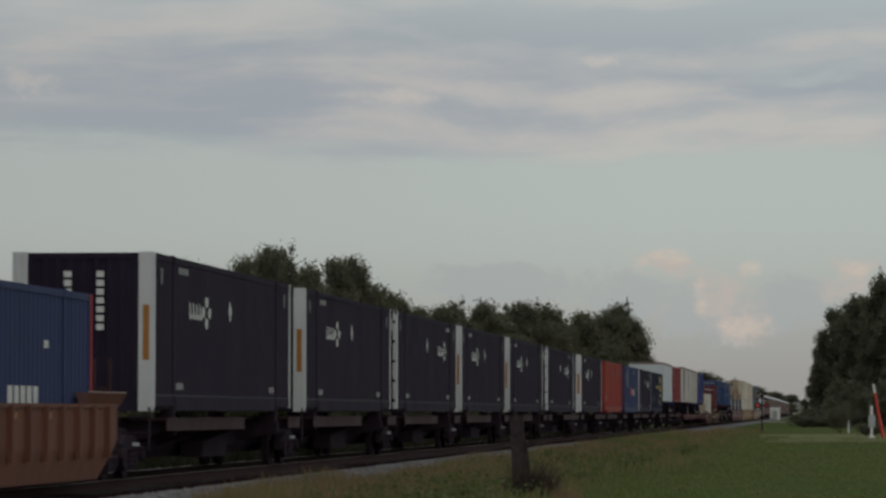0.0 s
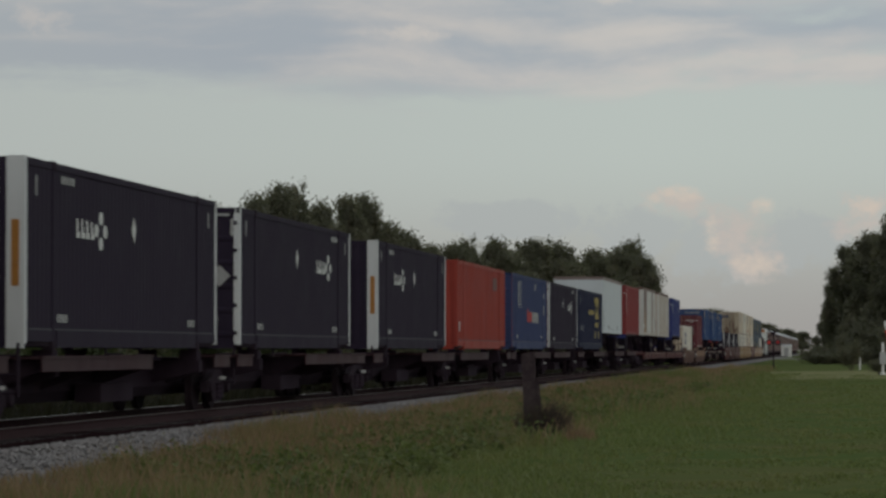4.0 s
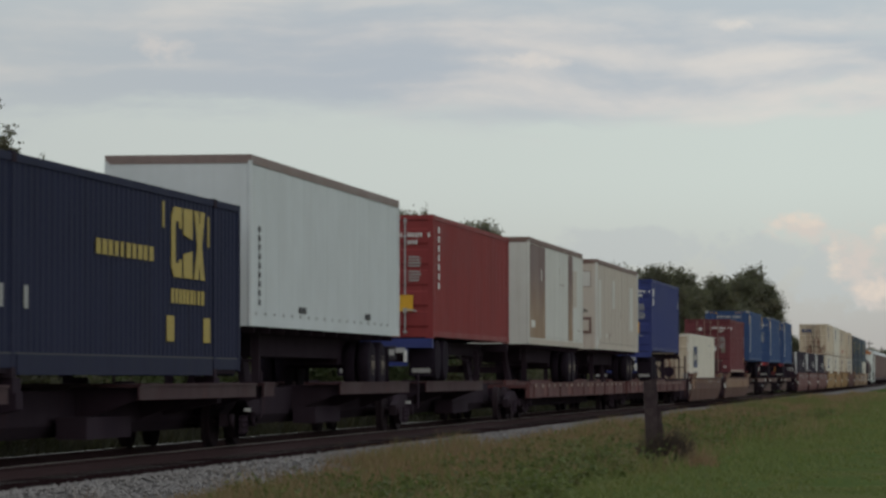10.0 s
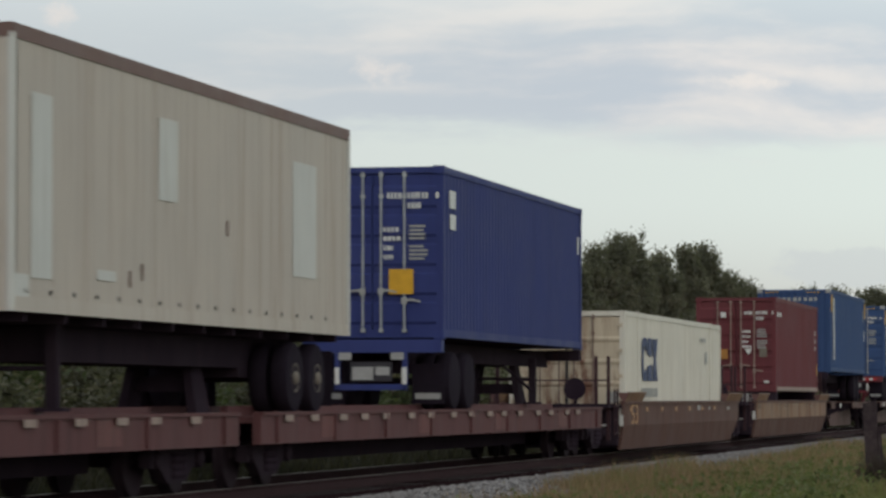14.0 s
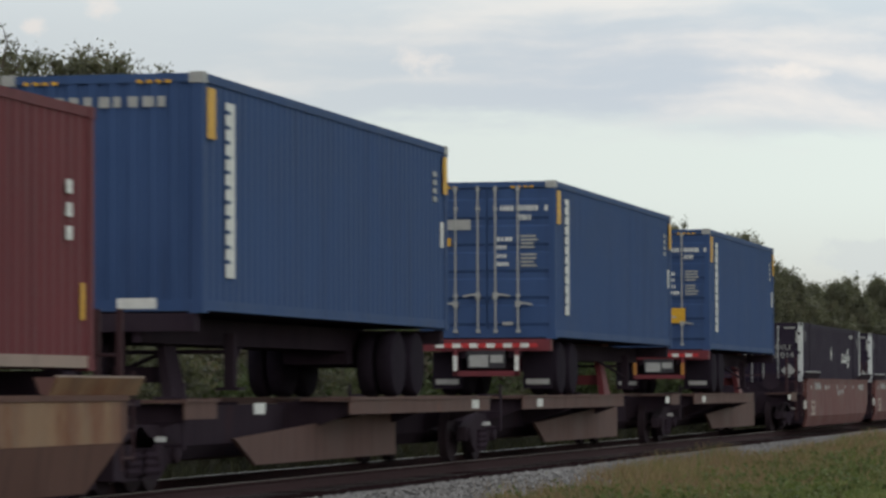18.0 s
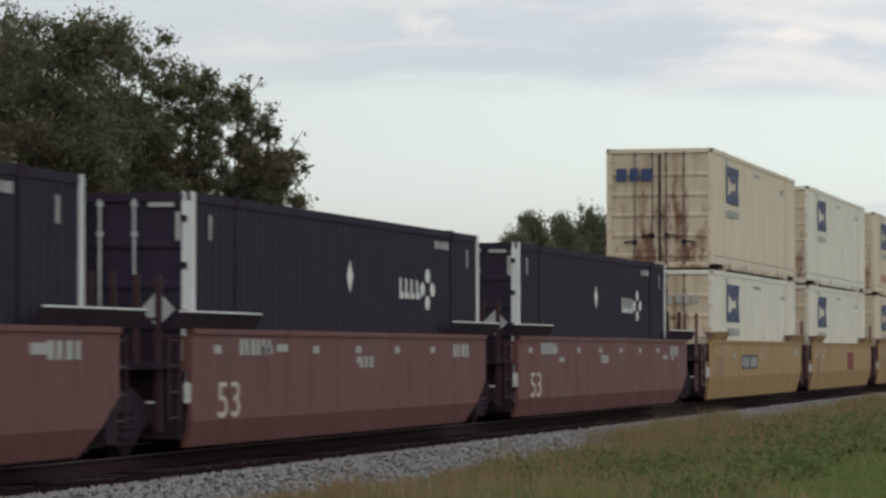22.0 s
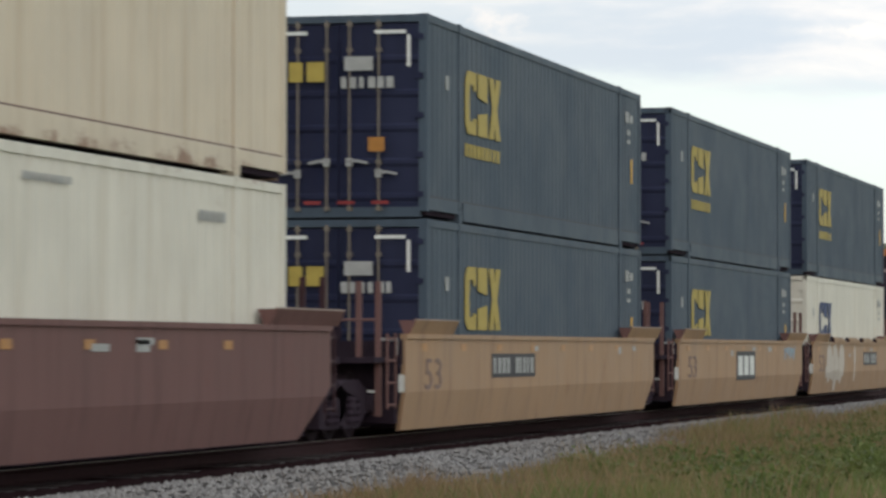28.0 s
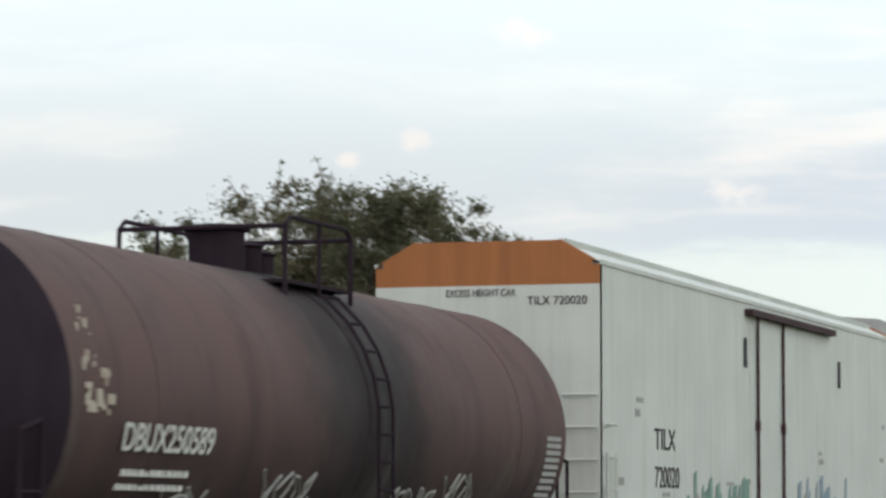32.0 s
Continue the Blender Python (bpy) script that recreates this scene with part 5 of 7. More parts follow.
def flat_car(y0, y1, hitches=(), near_truck=True, far_truck=True):
    h = (y1 - y0) / 2
    car = thing("flat_car", "long rust-red flat car with pale scuffed patches along its side sill", "rail car", "cars of the freight train")
    part("deck", Shape().box(-1.3, -h + 0.3, 0.88, 1.3, h - 0.3, 0.97), "flat_red", car)
    for sx in (-1, 1):
        lo, hi = sorted((sx * 1.3, sx * 1.42))
        s = Shape().box(lo, -h + 0.25, 0.60, hi, h - 0.25, 1.0)
        s.box(lo, -h + 0.25, 0.985, hi + (0.03 if sx > 0 else 0), h - 0.25, 1.03)
        part("side_sill", s, "flat_red", car)
        part("curb_rail", Shape().box(sx * 0.55 - 0.05, -h + 1.5, 0.97, sx * 0.55 + 0.05, h - 1.5, 1.10), "flat_red", car)
        rng = random.Random(int(y0))
        pads = [(-h + 1.2 + k * 1.55 + rng.uniform(-0.2, 0.2), 0.9, 0.42, 0.085) for k in range(int((2 * h - 2) / 1.55))]
        if sx > 0:
            marks(pads, 1.455, car, "scuffed", "scuffed_pad")
            marks([(-h + 3.5 + k * 6.3, 0.66, 0.9, 0.3) for k in range(4)], 1.423, car, "well_red", "faded_patch")
        st = Shape()
        for k in range(9):
            yy = -h + 1 + k * (2 * h - 2) / 8
            st = Shape()
            st.box(min(hi, hi + 0.04 * sx) if sx > 0 else lo - 0.04, yy, 0.62, hi + 0.04 if sx > 0 else lo, yy + 0.1, 0.98)
            part("stake_pocket", st, "flat_red", car)
    part("centre_sill", Shape().prism_y([(-0.4, 0.88), (0.4, 0.88), (0.35, 0.3), (-0.35, 0.3)], -h + 3.2, h - 3.2).box(-0.35, -h + 0.2, 0.62, 0.35, h - 0.2, 0.88), "grime", car)
    for k in range(7):
        yy = -h + 4 + k * (2 * h - 8) / 6
        part("cross_bearer", Shape().prism_y([(-1.3, 0.88), (1.3, 0.88), (1.3, 0.74), (0.3, 0.5), (-0.3, 0.5), (-1.3, 0.74)], yy - 0.08, yy + 0.08), "grime", car)
    for yy in hitches:
        stanchion(car, yy - (y0 + y1) / 2)
    if near_truck:
        make_truck(car, -h + 1.9)
    if far_truck:
        make_truck(car, h - 1.9)
    coupler(car, -h + 0.3, -1), coupler(car, h - 0.3, 1)
    return on_train(car, (y0 + y1) / 2)


def tank_car(y0, y1):
    h = (y1 - y0) / 2
    car = thing("tank_car", "grimy brown tank car with graffiti and a railed hatch platform", "rail car", "cars of the freight train")
    zc, r = 2.26, 1.57
    e = h - 0.38
    prof = [(-e, 0.35), (-e + 0.06, 0.75), (-e + 0.2, 1.12), (-e + 0.42, 1.36), (-e + 0.72, r)]
    body = [(-e + 0.72, r), (-0.6, r), (0.6, r), (e - 0.72, r)]
    part("shell", Shape().lathe_y(body, 0, zc, 56), "tank", car, "brown tank shell, darker stained below the hatch, belly shade-dark", True)
    for sg in (-1, 1):
        p = [(sg * -y, q) for y, q in prof] if sg > 0 else prof
        part("tank_head", Shape().lathe_y(p if sg < 0 else p[::-1], 0, zc, 56), "tank_end", car, "black dished tank end", True)
    part("centre_band", Shape().lathe_y([(0.06, r + 0.008), (0.09, r + 0.016), (0.56, r + 0.016), (0.59, r + 0.008)], 0, zc, 56), "tank", car, "raised band round the shell under the hatch", True)
    for yy in (-e + 2.6, e - 2.6):
        part("weld_band", Shape().lathe_y([(yy - 0.03, r + 0.004), (yy, r + 0.008), (yy + 0.03, r + 0.004)], 0, zc, 56), "tank", car, "", True)
    part("hatch_dome", Shape().lathe_z([(zc + r - 0.15, 0.30), (zc + r + 0.38, 0.30), (zc + r + 0.40, 0.345), (zc + r + 0.44, 0.345), (zc + r + 0.46, 0.24)], 0, -0.3, 24), "truck", car, "dark round hatch dome", True)
    for yy, k in ((0.35, 0.26), (0.72, 0.2)):
        part("valve", Shape().lathe_z([(zc + r - 0.1, 0.14), (zc + r + k, 0.14), (zc + r + k + 0.03, 0.18), (zc + r + k + 0.07, 0.06)], 0.1, yy, 14), "truck", car)
    zp = zc + r - 0.12
    zt, ya, yb, xr = zp + 0.62, -0.72, 1.28, 0.92
    for sx in (-1, 1):
        part("hatch_platform", Shape().box(min(sx * 0.42, sx * xr), ya, zp - 0.06, max(sx * 0.42, sx * xr), yb, zp - 0.02), "truck", car)
        part("platform_rail", Shape().pipe([(sx * xr, ya, zp - 0.3), (sx * xr, ya, zt - 0.1), (sx * xr, ya + 0.15, zt), (sx * xr, yb - 0.15, zt), (sx * xr, yb, zt - 0.1), (sx * xr, yb, zp - 0.3)], 0.028, 6), "truck", car, "dark bent pipe rail beside the hatch")
        part("rail_post", Shape().rod((sx * xr, 0.3, zp - 0.2), (sx * xr, 0.3, zt), 0.024, 6), "truck", car)
    for yy in (ya, yb):
        part("cross_rail", Shape().rod((-xr, yy, zt - 0.1), (xr, yy, zt - 0.1), 0.026, 6), "truck", car)
    runs = ([], [])
    for k in range(10):
        z = 0.95 + k * 0.29
        x = math.sqrt(max(0.3, (r + 0.09) ** 2 - max(0.0, z - zc) ** 2))
        for q, run in zip((0.1, 0.55), runs):
            run.append((x, q, z))
        part("rung", Shape().rod((x, 0.1, z), (x, 0.55, z), 0.016, 5), "truck", car)
    for run in runs:
        part("ladder_rail", Shape().pipe(run, 0.02, 5), "truck", car)
    for sx in (-1, 1):
        g = Shape().box(min(sx * 1.15, sx * 1.5), -h + 0.5, 1.02, max(sx * 1.15, sx * 1.5), h - 0.5, 1.08)
        part("running_board", g, "grime", car)
        part("side_handrail", Shape().rod((sx * 1.53, -h + 0.6, 1.14), (sx * 1.53, h - 0.6, 1.14), 0.03, 6), "truck", car, "dark pipe rail along the running board")
        for sg in (-1, 1):
            sd = Shape().hull([(sx * 0.25, sg * (e - 1.2), 0.95), (sx * 1.2, sg * (e - 1.2), 0.95), (sx * 1.2, sg * (e - 2.2), 0.95), (sx * 0.25, sg * (e - 2.2), 0.95)],
                              [(sx * 0.25, sg * (e - 1.3), 1.3), (sx * 1.32, sg * (e - 1.3), 2.05), (sx * 1.32, sg * (e - 2.1), 2.05), (sx * 0.25, sg * (e - 2.1), 1.3)])
            part("saddle", sd, "truck", car)
            er = Shape().pipe([(sx * 1.4, sg * (h - 0.45), 0.5), (sx * 1.4, sg * (h - 0.45), 1.95), (sx * 1.4, sg * (h - 0.9), 2.05)], 0.024, 5)
            er.pipe([(sx * 1.4, sg * (h - 0.9), 0.5), (sx * 1.4, sg * (h - 0.9), 2.05)], 0.024, 5)
            for k in range(4):
                er.pipe([(sx * 1.4, sg * (h - 0.45), 0.55 + 0.3 * k), (sx * 1.4, sg * (h - 0.9), 0.55 + 0.3 * k)], 0.016, 5)
            part("end_ladder", er, "truck", car)
    part("underframe", Shape().box(-0.35, -h + 0.2, 0.62, 0.35, h - 0.2, 1.02).box(-1.5, -h + 0.4, 0.96, 1.5, -h + 1.4, 1.04).box(-1.5, h - 1.4, 0.96, 1.5, h - 0.4, 1.04), "grime", car)
    part("outlet_pipe", Shape().lathe_z([(0.55, 0.12), (0.75, 0.16), (1.0, 0.3)], 0, 0, 14).box(-0.5, 1.4, 0.55, 0.5, 2.6, 0.95), "truck", car)
    # stencils hug the shell
    def on_shell(body, y, z, size, mat, sx=1.0, name="lettering"):
        ang = math.asin((z + size * 0.36 - zc) / r)
        x = (r + 0.006) * math.cos(ang)
        m = Matrix.Translation((x, y, z)) @ Matrix.Rotation(-ang, 4, "Y") @ SIDE
        return lettering(body, size, mat, car, m, name, sx, 1.0, 0.005)
    on_shell("DBUX250589", -e + 1.8, 1.82, 0.35, "white_mark", 1.05)
    lettering("250589", 0.2, "white_mark", car, end_text(-0.15, -e - 0.01, zc + 0.2), "lettering")
    rng = random.Random(9)
    sten = Shape()
    for row, z in enumerate((1.60, 1.48)):
        for b, zz, w, hh in bars(rng, -e + 2.05, z, 1.55, 0.07, 12):
            x = math.sqrt((r + 0.006) ** 2 - (zz + 0.03 - zc) ** 2)
            sten.box(x - 0.02, b, zz, x + 0.004, b + w, zz + hh)
    tagged(part("stencil_bar", sten, "white_mark", car), kind="stuff")
    pl = Shape()
    x = math.sqrt(r * r - 0.35 ** 2)
    for i in range(9):
        z = zc - 0.75 + i * 0.085
        x = math.sqrt((r + 0.006) ** 2 - (z + 0.03 - zc) ** 2)
        pl.box(x - 0.03, e - 1.55, z, x + 0.003, e - 0.95, z + 0.055)
    tagged(part("data_block", pl, "grey_mark", car, "pale block of stencilled data"), kind="stuff")
    part("end_data", Shape().box(-0.15, -e - 0.012, zc - 0.1, 0.55, -e - 0.004, zc - 0.05).box(-0.15, -e - 0.012, zc - 0.28, 0.4, -e - 0.004, zc - 0.23), "grey_mark", car)
    # sprayed scrawl: loose loops of thin line
    for k, (yy, zz, w, n, mat) in enumerate(((-e + 3.2, 1.28, 0.9, 26, "grey_mark"), (-e + 5.5, 1.45, 1.6, 34, "grey_mark"), (1.0, 1.35, 1.7, 34, "grey_mark"), (2.9, 1.5, 1.2, 24, "grey_mark"), (5.0, 1.2, 1.1, 22, "grey_mark"))):
        rg = random.Random(40 + k)
        pts, a = [], 0.0
        for i in range(n):
            a += rg.uniform(0.5, 1.5)
            y = yy + w * i / n + 0.14 * math.cos(a * 1.7)
            z = zz + 0.22 * math.sin(a) + rg.uniform(-0.04, 0.04)
            q = math.sqrt(max(0.01, (r + 0.01) ** 2 - (z - zc) ** 2))
            pts.append((q, y, z))
        part("graffiti", Shape().pipe(pts, 0.018, 4), mat, car, "thin pale sprayed scrawl")
    patch = Shape()
    rg = random.Random(77)
    for i in range(26):
        z = 2.1 + 0.85 * rg.random()
        q = math.sqrt((r + 0.005) ** 2 - (z + 0.05 - zc) ** 2)
        w = rg.uniform(0.02, 0.10) * (1.6 if z < 2.45 else 0.7)
        yy = -e + 0.95 + rg.random() * (0.55 if z < 2.45 else 0.32)
        patch.box(q - 0.03, yy, z, q + 0.003, yy + w, z + rg.uniform(0.04, 0.11))
    tagged(part("peeled_patch", patch, "tan_dirty", car, "pale peeled paint patch"), kind="stuff")
    for y, s in ((-h + 1.75, 0), (h - 1.75, 0)):
        make_truck(car, y)
    coupler(car, -h + 0.3, -1), coupler(car, h - 0.3, 1)
    return on_train(car, (y0 + y1) / 2)


def scrawl(seed, out, y, z, w, hgt, parent, material, n):
    """A sprayed tag: fat tilted strokes filling w by hgt."""
    rg = random.Random(seed)
    s = Shape()
    for i in range(n):
        a = y + w * i / n
        t = rg.uniform(-0.15, 0.3)
        b = z + rg.uniform(0, hgt * 0.25)
        c = z + hgt * rg.uniform(0.65, 1.0)
        k = w / n * rg.uniform(0.35, 0.95)
        s.prism_x([(a, b), (a + k, b + 0.03), (a + k + t, c), (a + t, c - 0.05)], out, out + 0.004 + 0.0004 * i)
        if i % 2:
            s.prism_x([(a - 0.1, b + 0.1), (a + k * 1.5, (b + c) / 2), (a + k * 1.5, (b + c) / 2 + 0.12), (a - 0.1, b + 0.22)], out, out + 0.0042 + 0.0004 * i)
    return tagged(part("graffiti", s, material, parent), "faded sprayed tag", kind="stuff")


def bubble_tag(seed, lobes, drips, top, parent, material):
    """A large rounded tag sprayed on the leaning wall of a well: lobes (y, z, half width, half height) and drips (y, width, foot)."""
    rg = random.Random(seed)

    def out(z):
        return 1.476 - 0.09 * max(0.0, 0.62 - z) / 0.52
    label = "pale rounded tag with drips sprayed over the wall"
    for i, (cy, cz, ry, rz) in enumerate(lobes):
        pts = []
        for k in range(20):
            a = k * math.pi / 10
            wob = rg.uniform(0.88, 1.06)
            pts.append((cy + ry * math.copysign(abs(math.cos(a)) ** 0.75, math.cos(a)) * wob, min(top - 0.02, cz + rz * math.copysign(abs(math.sin(a)) ** 0.75, math.sin(a)) * wob)))
        lift = 0.003 + 0.0006 * i
        s = Shape()
        s.v += [(out(cz) + lift + 0.003, cy, cz)] + [(out(b) + lift, a, b) for a, b in pts]
        s.f += [(0, 1 + k, 1 + (k + 1) % 20) for k in range(20)]
        part("graffiti", s, material, parent, label)
    for cy, w, foot in drips:
        s = Shape()
        s.v += [(out(q) + 0.008, p, q) for p, q in ((cy - w / 2, 0.60), (cy + w / 2, 0.60), (cy + w * 0.3, foot + 0.06), (cy - w * 0.1, foot))]
        s.f.append((0, 3, 2, 1))
        part("graffiti_drip", s, material, parent, label)


def box_car(y0, y1):
    h = (y1 - y0) / 2
    car = thing("box_car", "tall white box car with an orange-topped end and sprayed tags", "rail car", "cars of the freight train")
    w, zb, ze, zr = 1.53, 0.62, 4.56, 4.86
    for sx in (-1, 1):
        s = Shape()
        path = [(-h + 0.35, 0.0)]
        n = 14
        p = (2 * h - 0.7) / n
        for i in range(1, n):
            a = -h + 0.35 + i * p
            path += [(a - 0.03, 0.0), (a - 0.015, 0.006), (a + 0.015, 0.006), (a + 0.03, 0.0)]
        path.append((h - 0.35, 0.0))
        s.sheet(path, zb, ze, sx * w, 0.06, "y", sx)
        part("side_panel", s, "boxcar", car)
        part("side_sill", Shape().box(min(sx * (w - 0.08), sx * (w + 0.012)), -h + 0.35, zb - 0.28, max(sx * (w - 0.08), sx * (w + 0.008)), h - 0.35, zb), "grey_mark", car)
        part("eave_rail", Shape().box(min(sx * (w - 0.1), sx * (w + 0.02)), -h + 0.35, ze - 0.03, max(sx * (w - 0.1), sx * (w + 0.02)), h - 0.35, ze + 0.03), "boxcar", car)
        # plug door with its rods
        d0, d1 = -h + 8.9, -h + 11.9
        d = part("plug_door", Shape().box(min(sx * w, sx * (w + 0.035)), d0, zb + 0.05, max(sx * w, sx * (w + 0.035)), d1, ze - 0.35), "boxcar", car)
        for yy in (d0 + 0.3, d0 + 2.1):
            part("lock_rod", Shape().rod((sx * (w + 0.07), yy, zb), (sx * (w + 0.07), yy, ze - 0.2), 0.028, 6).box(min(sx * w, sx * (w + 0.1)), yy - 0.05, zb + 0.7, max(sx * w, sx * (w + 0.1)), yy + 0.05, zb + 0.9).box(min(sx * w, sx * (w + 0.1)), yy - 0.05, 2.6, max(sx * w, sx * (w + 0.1)), yy + 0.05, 2.75), "rail_red", d)
        part("door_track", Shape().box(min(sx * w, sx * (w + 0.13)), d0 - 0.3, ze - 0.22, max(sx * w, sx * (w + 0.13)), d1 + 3.0, ze - 0.12).box(min(sx * w, sx * (w + 0.1)), d0 - 0.3, zb - 0.02, max(sx * w, sx * (w + 0.1)), d1 + 3.0, zb + 0.06), "rail_red", car, "rusty door track")
        l = Shape()
        for yy in (-h + 0.45, -h + 0.9):
            l.pipe([(sx * (w + 0.07), yy, zb - 0.3), (sx * (w + 0.07), yy, 2.1)], 0.02, 5)
        for k in range(6):
            l.pipe([(sx * (w + 0.07), -h + 0.45, zb - 0.25 + k * 0.42), (sx * (w + 0.07), -h + 0.9, zb - 0.25 + k * 0.42)], 0.018, 5)
        part("side_ladder", l, "boxcar", car)
    for yy, z, q in ((-h + 8.5, 3.55, 0.45), (-h + 15.6, 3.5, 0.45)):
        marks([(yy, z, 0.22, q)], w + 0.008, car, "black_mark", "vent_opening")
    for sg in (-1, 1):
        ye = sg * (h - 0.35)
        part("end_wall", Shape().hull([(-w, ye, zb), (w, ye, zb), (w, ye, ze - 0.28), (-w, ye, ze - 0.28)], [(-w, ye - sg * 0.1, zb), (w, ye - sg * 0.1, zb), (w, ye - sg * 0.1, ze - 0.28), (-w, ye - sg * 0.1, ze - 0.28)]), "boxcar", car)
        o = [(-w, ze - 0.28), (w, ze - 0.28), (w, ze), (w - 0.52, zr), (-w + 0.52, zr), (-w, ze)]
        part("end_cap", Shape().prism_y(o, min(ye, ye - sg * 0.1), max(ye, ye - sg * 0.1)), "orange_end", car, "orange painted upper end")
        er = Shape()
        for k in range(6):
            er.pipe([(1.05, ye + sg * 0.07, 0.75 + k * 0.42), (1.5, ye + sg * 0.07, 0.75 + k * 0.42)], 0.018, 5)
        er.pipe([(-1.3, ye + sg * 0.07, 1.15), (0.9, ye + sg * 0.07, 1.15)], 0.018, 5)
        part("end_ladder", er, "boxcar", car)
    part("roof", Shape().prism_y([(-w, ze), (-w + 0.62, zr), (w - 0.62, zr), (w, ze), (w - 0.06, ze - 0.03), (w - 0.66, zr - 0.05), (-w + 0.66, zr - 0.05), (-w + 0.06, ze - 0.03)], -h + 0.46, h - 0.46), "boxcar", car)
    part("roof_rib", Shape().hull([(w - 0.6, -h + 0.5, zr - 0.01), (w - 0.55, -h + 0.5, zr - 0.06), (w - 0.55, h - 0.5, zr - 0.06), (w - 0.6, h - 0.5, zr - 0.01)], [(w - 0.6, -h + 0.5, zr + 0.03), (w - 0.5, -h + 0.5, zr + 0.03), (w - 0.5, h - 0.5, zr + 0.03), (w - 0.6, h - 0.5, zr + 0.03)]), "boxcar", car)
    part("underframe", Shape().box(-0.4, -h + 0.2, 0.5, 0.4, h - 0.2, 0.66).box(-1.5, -h + 0.4, 0.56, 1.5, h - 0.4, 0.64), "grime", car)
    lettering("EXCESS HEIGHT CAR", 0.135, "black_mark", car, end_text(-0.56, -h + 0.35 - 0.008, ze - 0.42), "lettering", 0.75)
    lettering("TILX 720020", 0.16, "black_mark", car, end_text(0.55, -h + 0.35 - 0.008, ze - 0.54), "lettering", 0.95)
    lettering("TILX", 0.42, "black_mark", car, side_text(w + 0.008, -h + 3.1, 2.2), "lettering", 1.35)
    lettering("720020", 0.42, "black_mark", car, side_text(w + 0.008, -h + 3.1, 1.68), "lettering", 1.1)
    scrawl(3, w + 0.010, -h + 4.9, 0.40, 3.9, 1.55, car, "teal_mark", 17)
    scrawl(4, w + 0.013, -h + 5.2, 0.60, 3.2, 1.05, car, "grey_mark", 12)
    scrawl(5, w + 0.010, -h + 12.2, 0.40, 5.4, 1.6, car, "violet_mark", 20)
    scrawl(8, w + 0.013, -h + 12.6, 0.55, 4.2, 1.15, car, "grey_mark", 13)
    rng = random.Random(12)
    marks([(rng.uniform(-h + 1, h - 2), rng.uniform(0.9, 3.0), rng.uniform(0.2, 0.5), rng.uniform(0.05, 0.12)) for k in range(14)], w + 0.007, car, "grey_mark", "stencil_bar")
    for y in (-h + 2.2, h - 2.2):
        make_truck(car, y)
    coupler(car, -h + 0.3, -1), coupler(car, h - 0.3, 1)
    return on_train(car, (y0 + y1) / 2)


def auto_rack(y0, y1):
    h = (y1 - y0) / 2
    car = thing("auto_rack_car", "tall covered auto rack car, perforated grey panels on a brown frame", "rail car", "auto racks of the train")
    w, zb, ze, zr = 1.5, 1.05, 4.45, 5.2
    for sx in (-1, 1):
        n = 14
        p = (2 * h - 1.4) / n
        for i in range(n + 1):
            a = -h + 0.7 + i * p
            part("side_post", Shape().box(min(sx * (w - 0.02), sx * (w + 0.06)), a - 0.06, zb, max(sx * (w - 0.02), sx * (w + 0.06)), a + 0.06, ze), "rack_brown", car)
        for j in range(4):
            z0 = zb + 0.1 + j * 0.84
            s = Shape()
            for q in range(6):
                s.prism_y([(sx * (w - 0.03), z0 + q * 0.13), (sx * (w + 0.012), z0 + q * 0.13 + 0.03), (sx * (w + 0.012), z0 + q * 0.13 + 0.09), (sx * (w - 0.03), z0 + q * 0.13 + 0.13)][::sx], -h + 0.75, h - 0.75)
            part("side_screen", s, "rack_steel", car)
        part("side_sill", Shape().box(min(sx * 1.3, sx * (w + 0.05)), -h + 0.4, 0.68, max(sx * 1.3, sx * (w + 0.05)), h - 0.4, zb + 0.05), "rail_red", car)
    roof = [(w + 0.03, ze), (w + 0.03, ze + 0.05), (w - 0.2, ze + 0.38), (0.75, zr - 0.06), (0.0, zr)]
    outline = roof + [(-x, z) for x, z in reversed(roof[:-1])]
    part("roof", Shape().prism_y(outline, -h + 0.55, h - 0.55), "steel", car, "curved pale metal roof")
    for sg in (-1, 1):
        ye = sg * (h - 0.6)
        part("end_door", Shape().box(-1.48, min(ye, ye - sg * 0.08), zb, 1.48, max(ye, ye - sg * 0.08), ze).box(-0.05, min(ye, ye + sg * 0.03), zb, 0.05, max(ye, ye + sg * 0.03), ze), "well_brown", car)
    part("underframe", Shape().box(-0.4, -h + 0.2, 0.6, 0.4, h - 0.2, 0.95).box(-1.4, -h + 0.5, 0.9, 1.4, h - 0.5, 1.05), "grime", car)
    for y in (-h + 3.0, h - 3.0):
        make_truck(car, y)
    coupler(car, -h + 0.3, -1), coupler(car, h - 0.3, 1)
    return on_train(car, (y0 + y1) / 2)


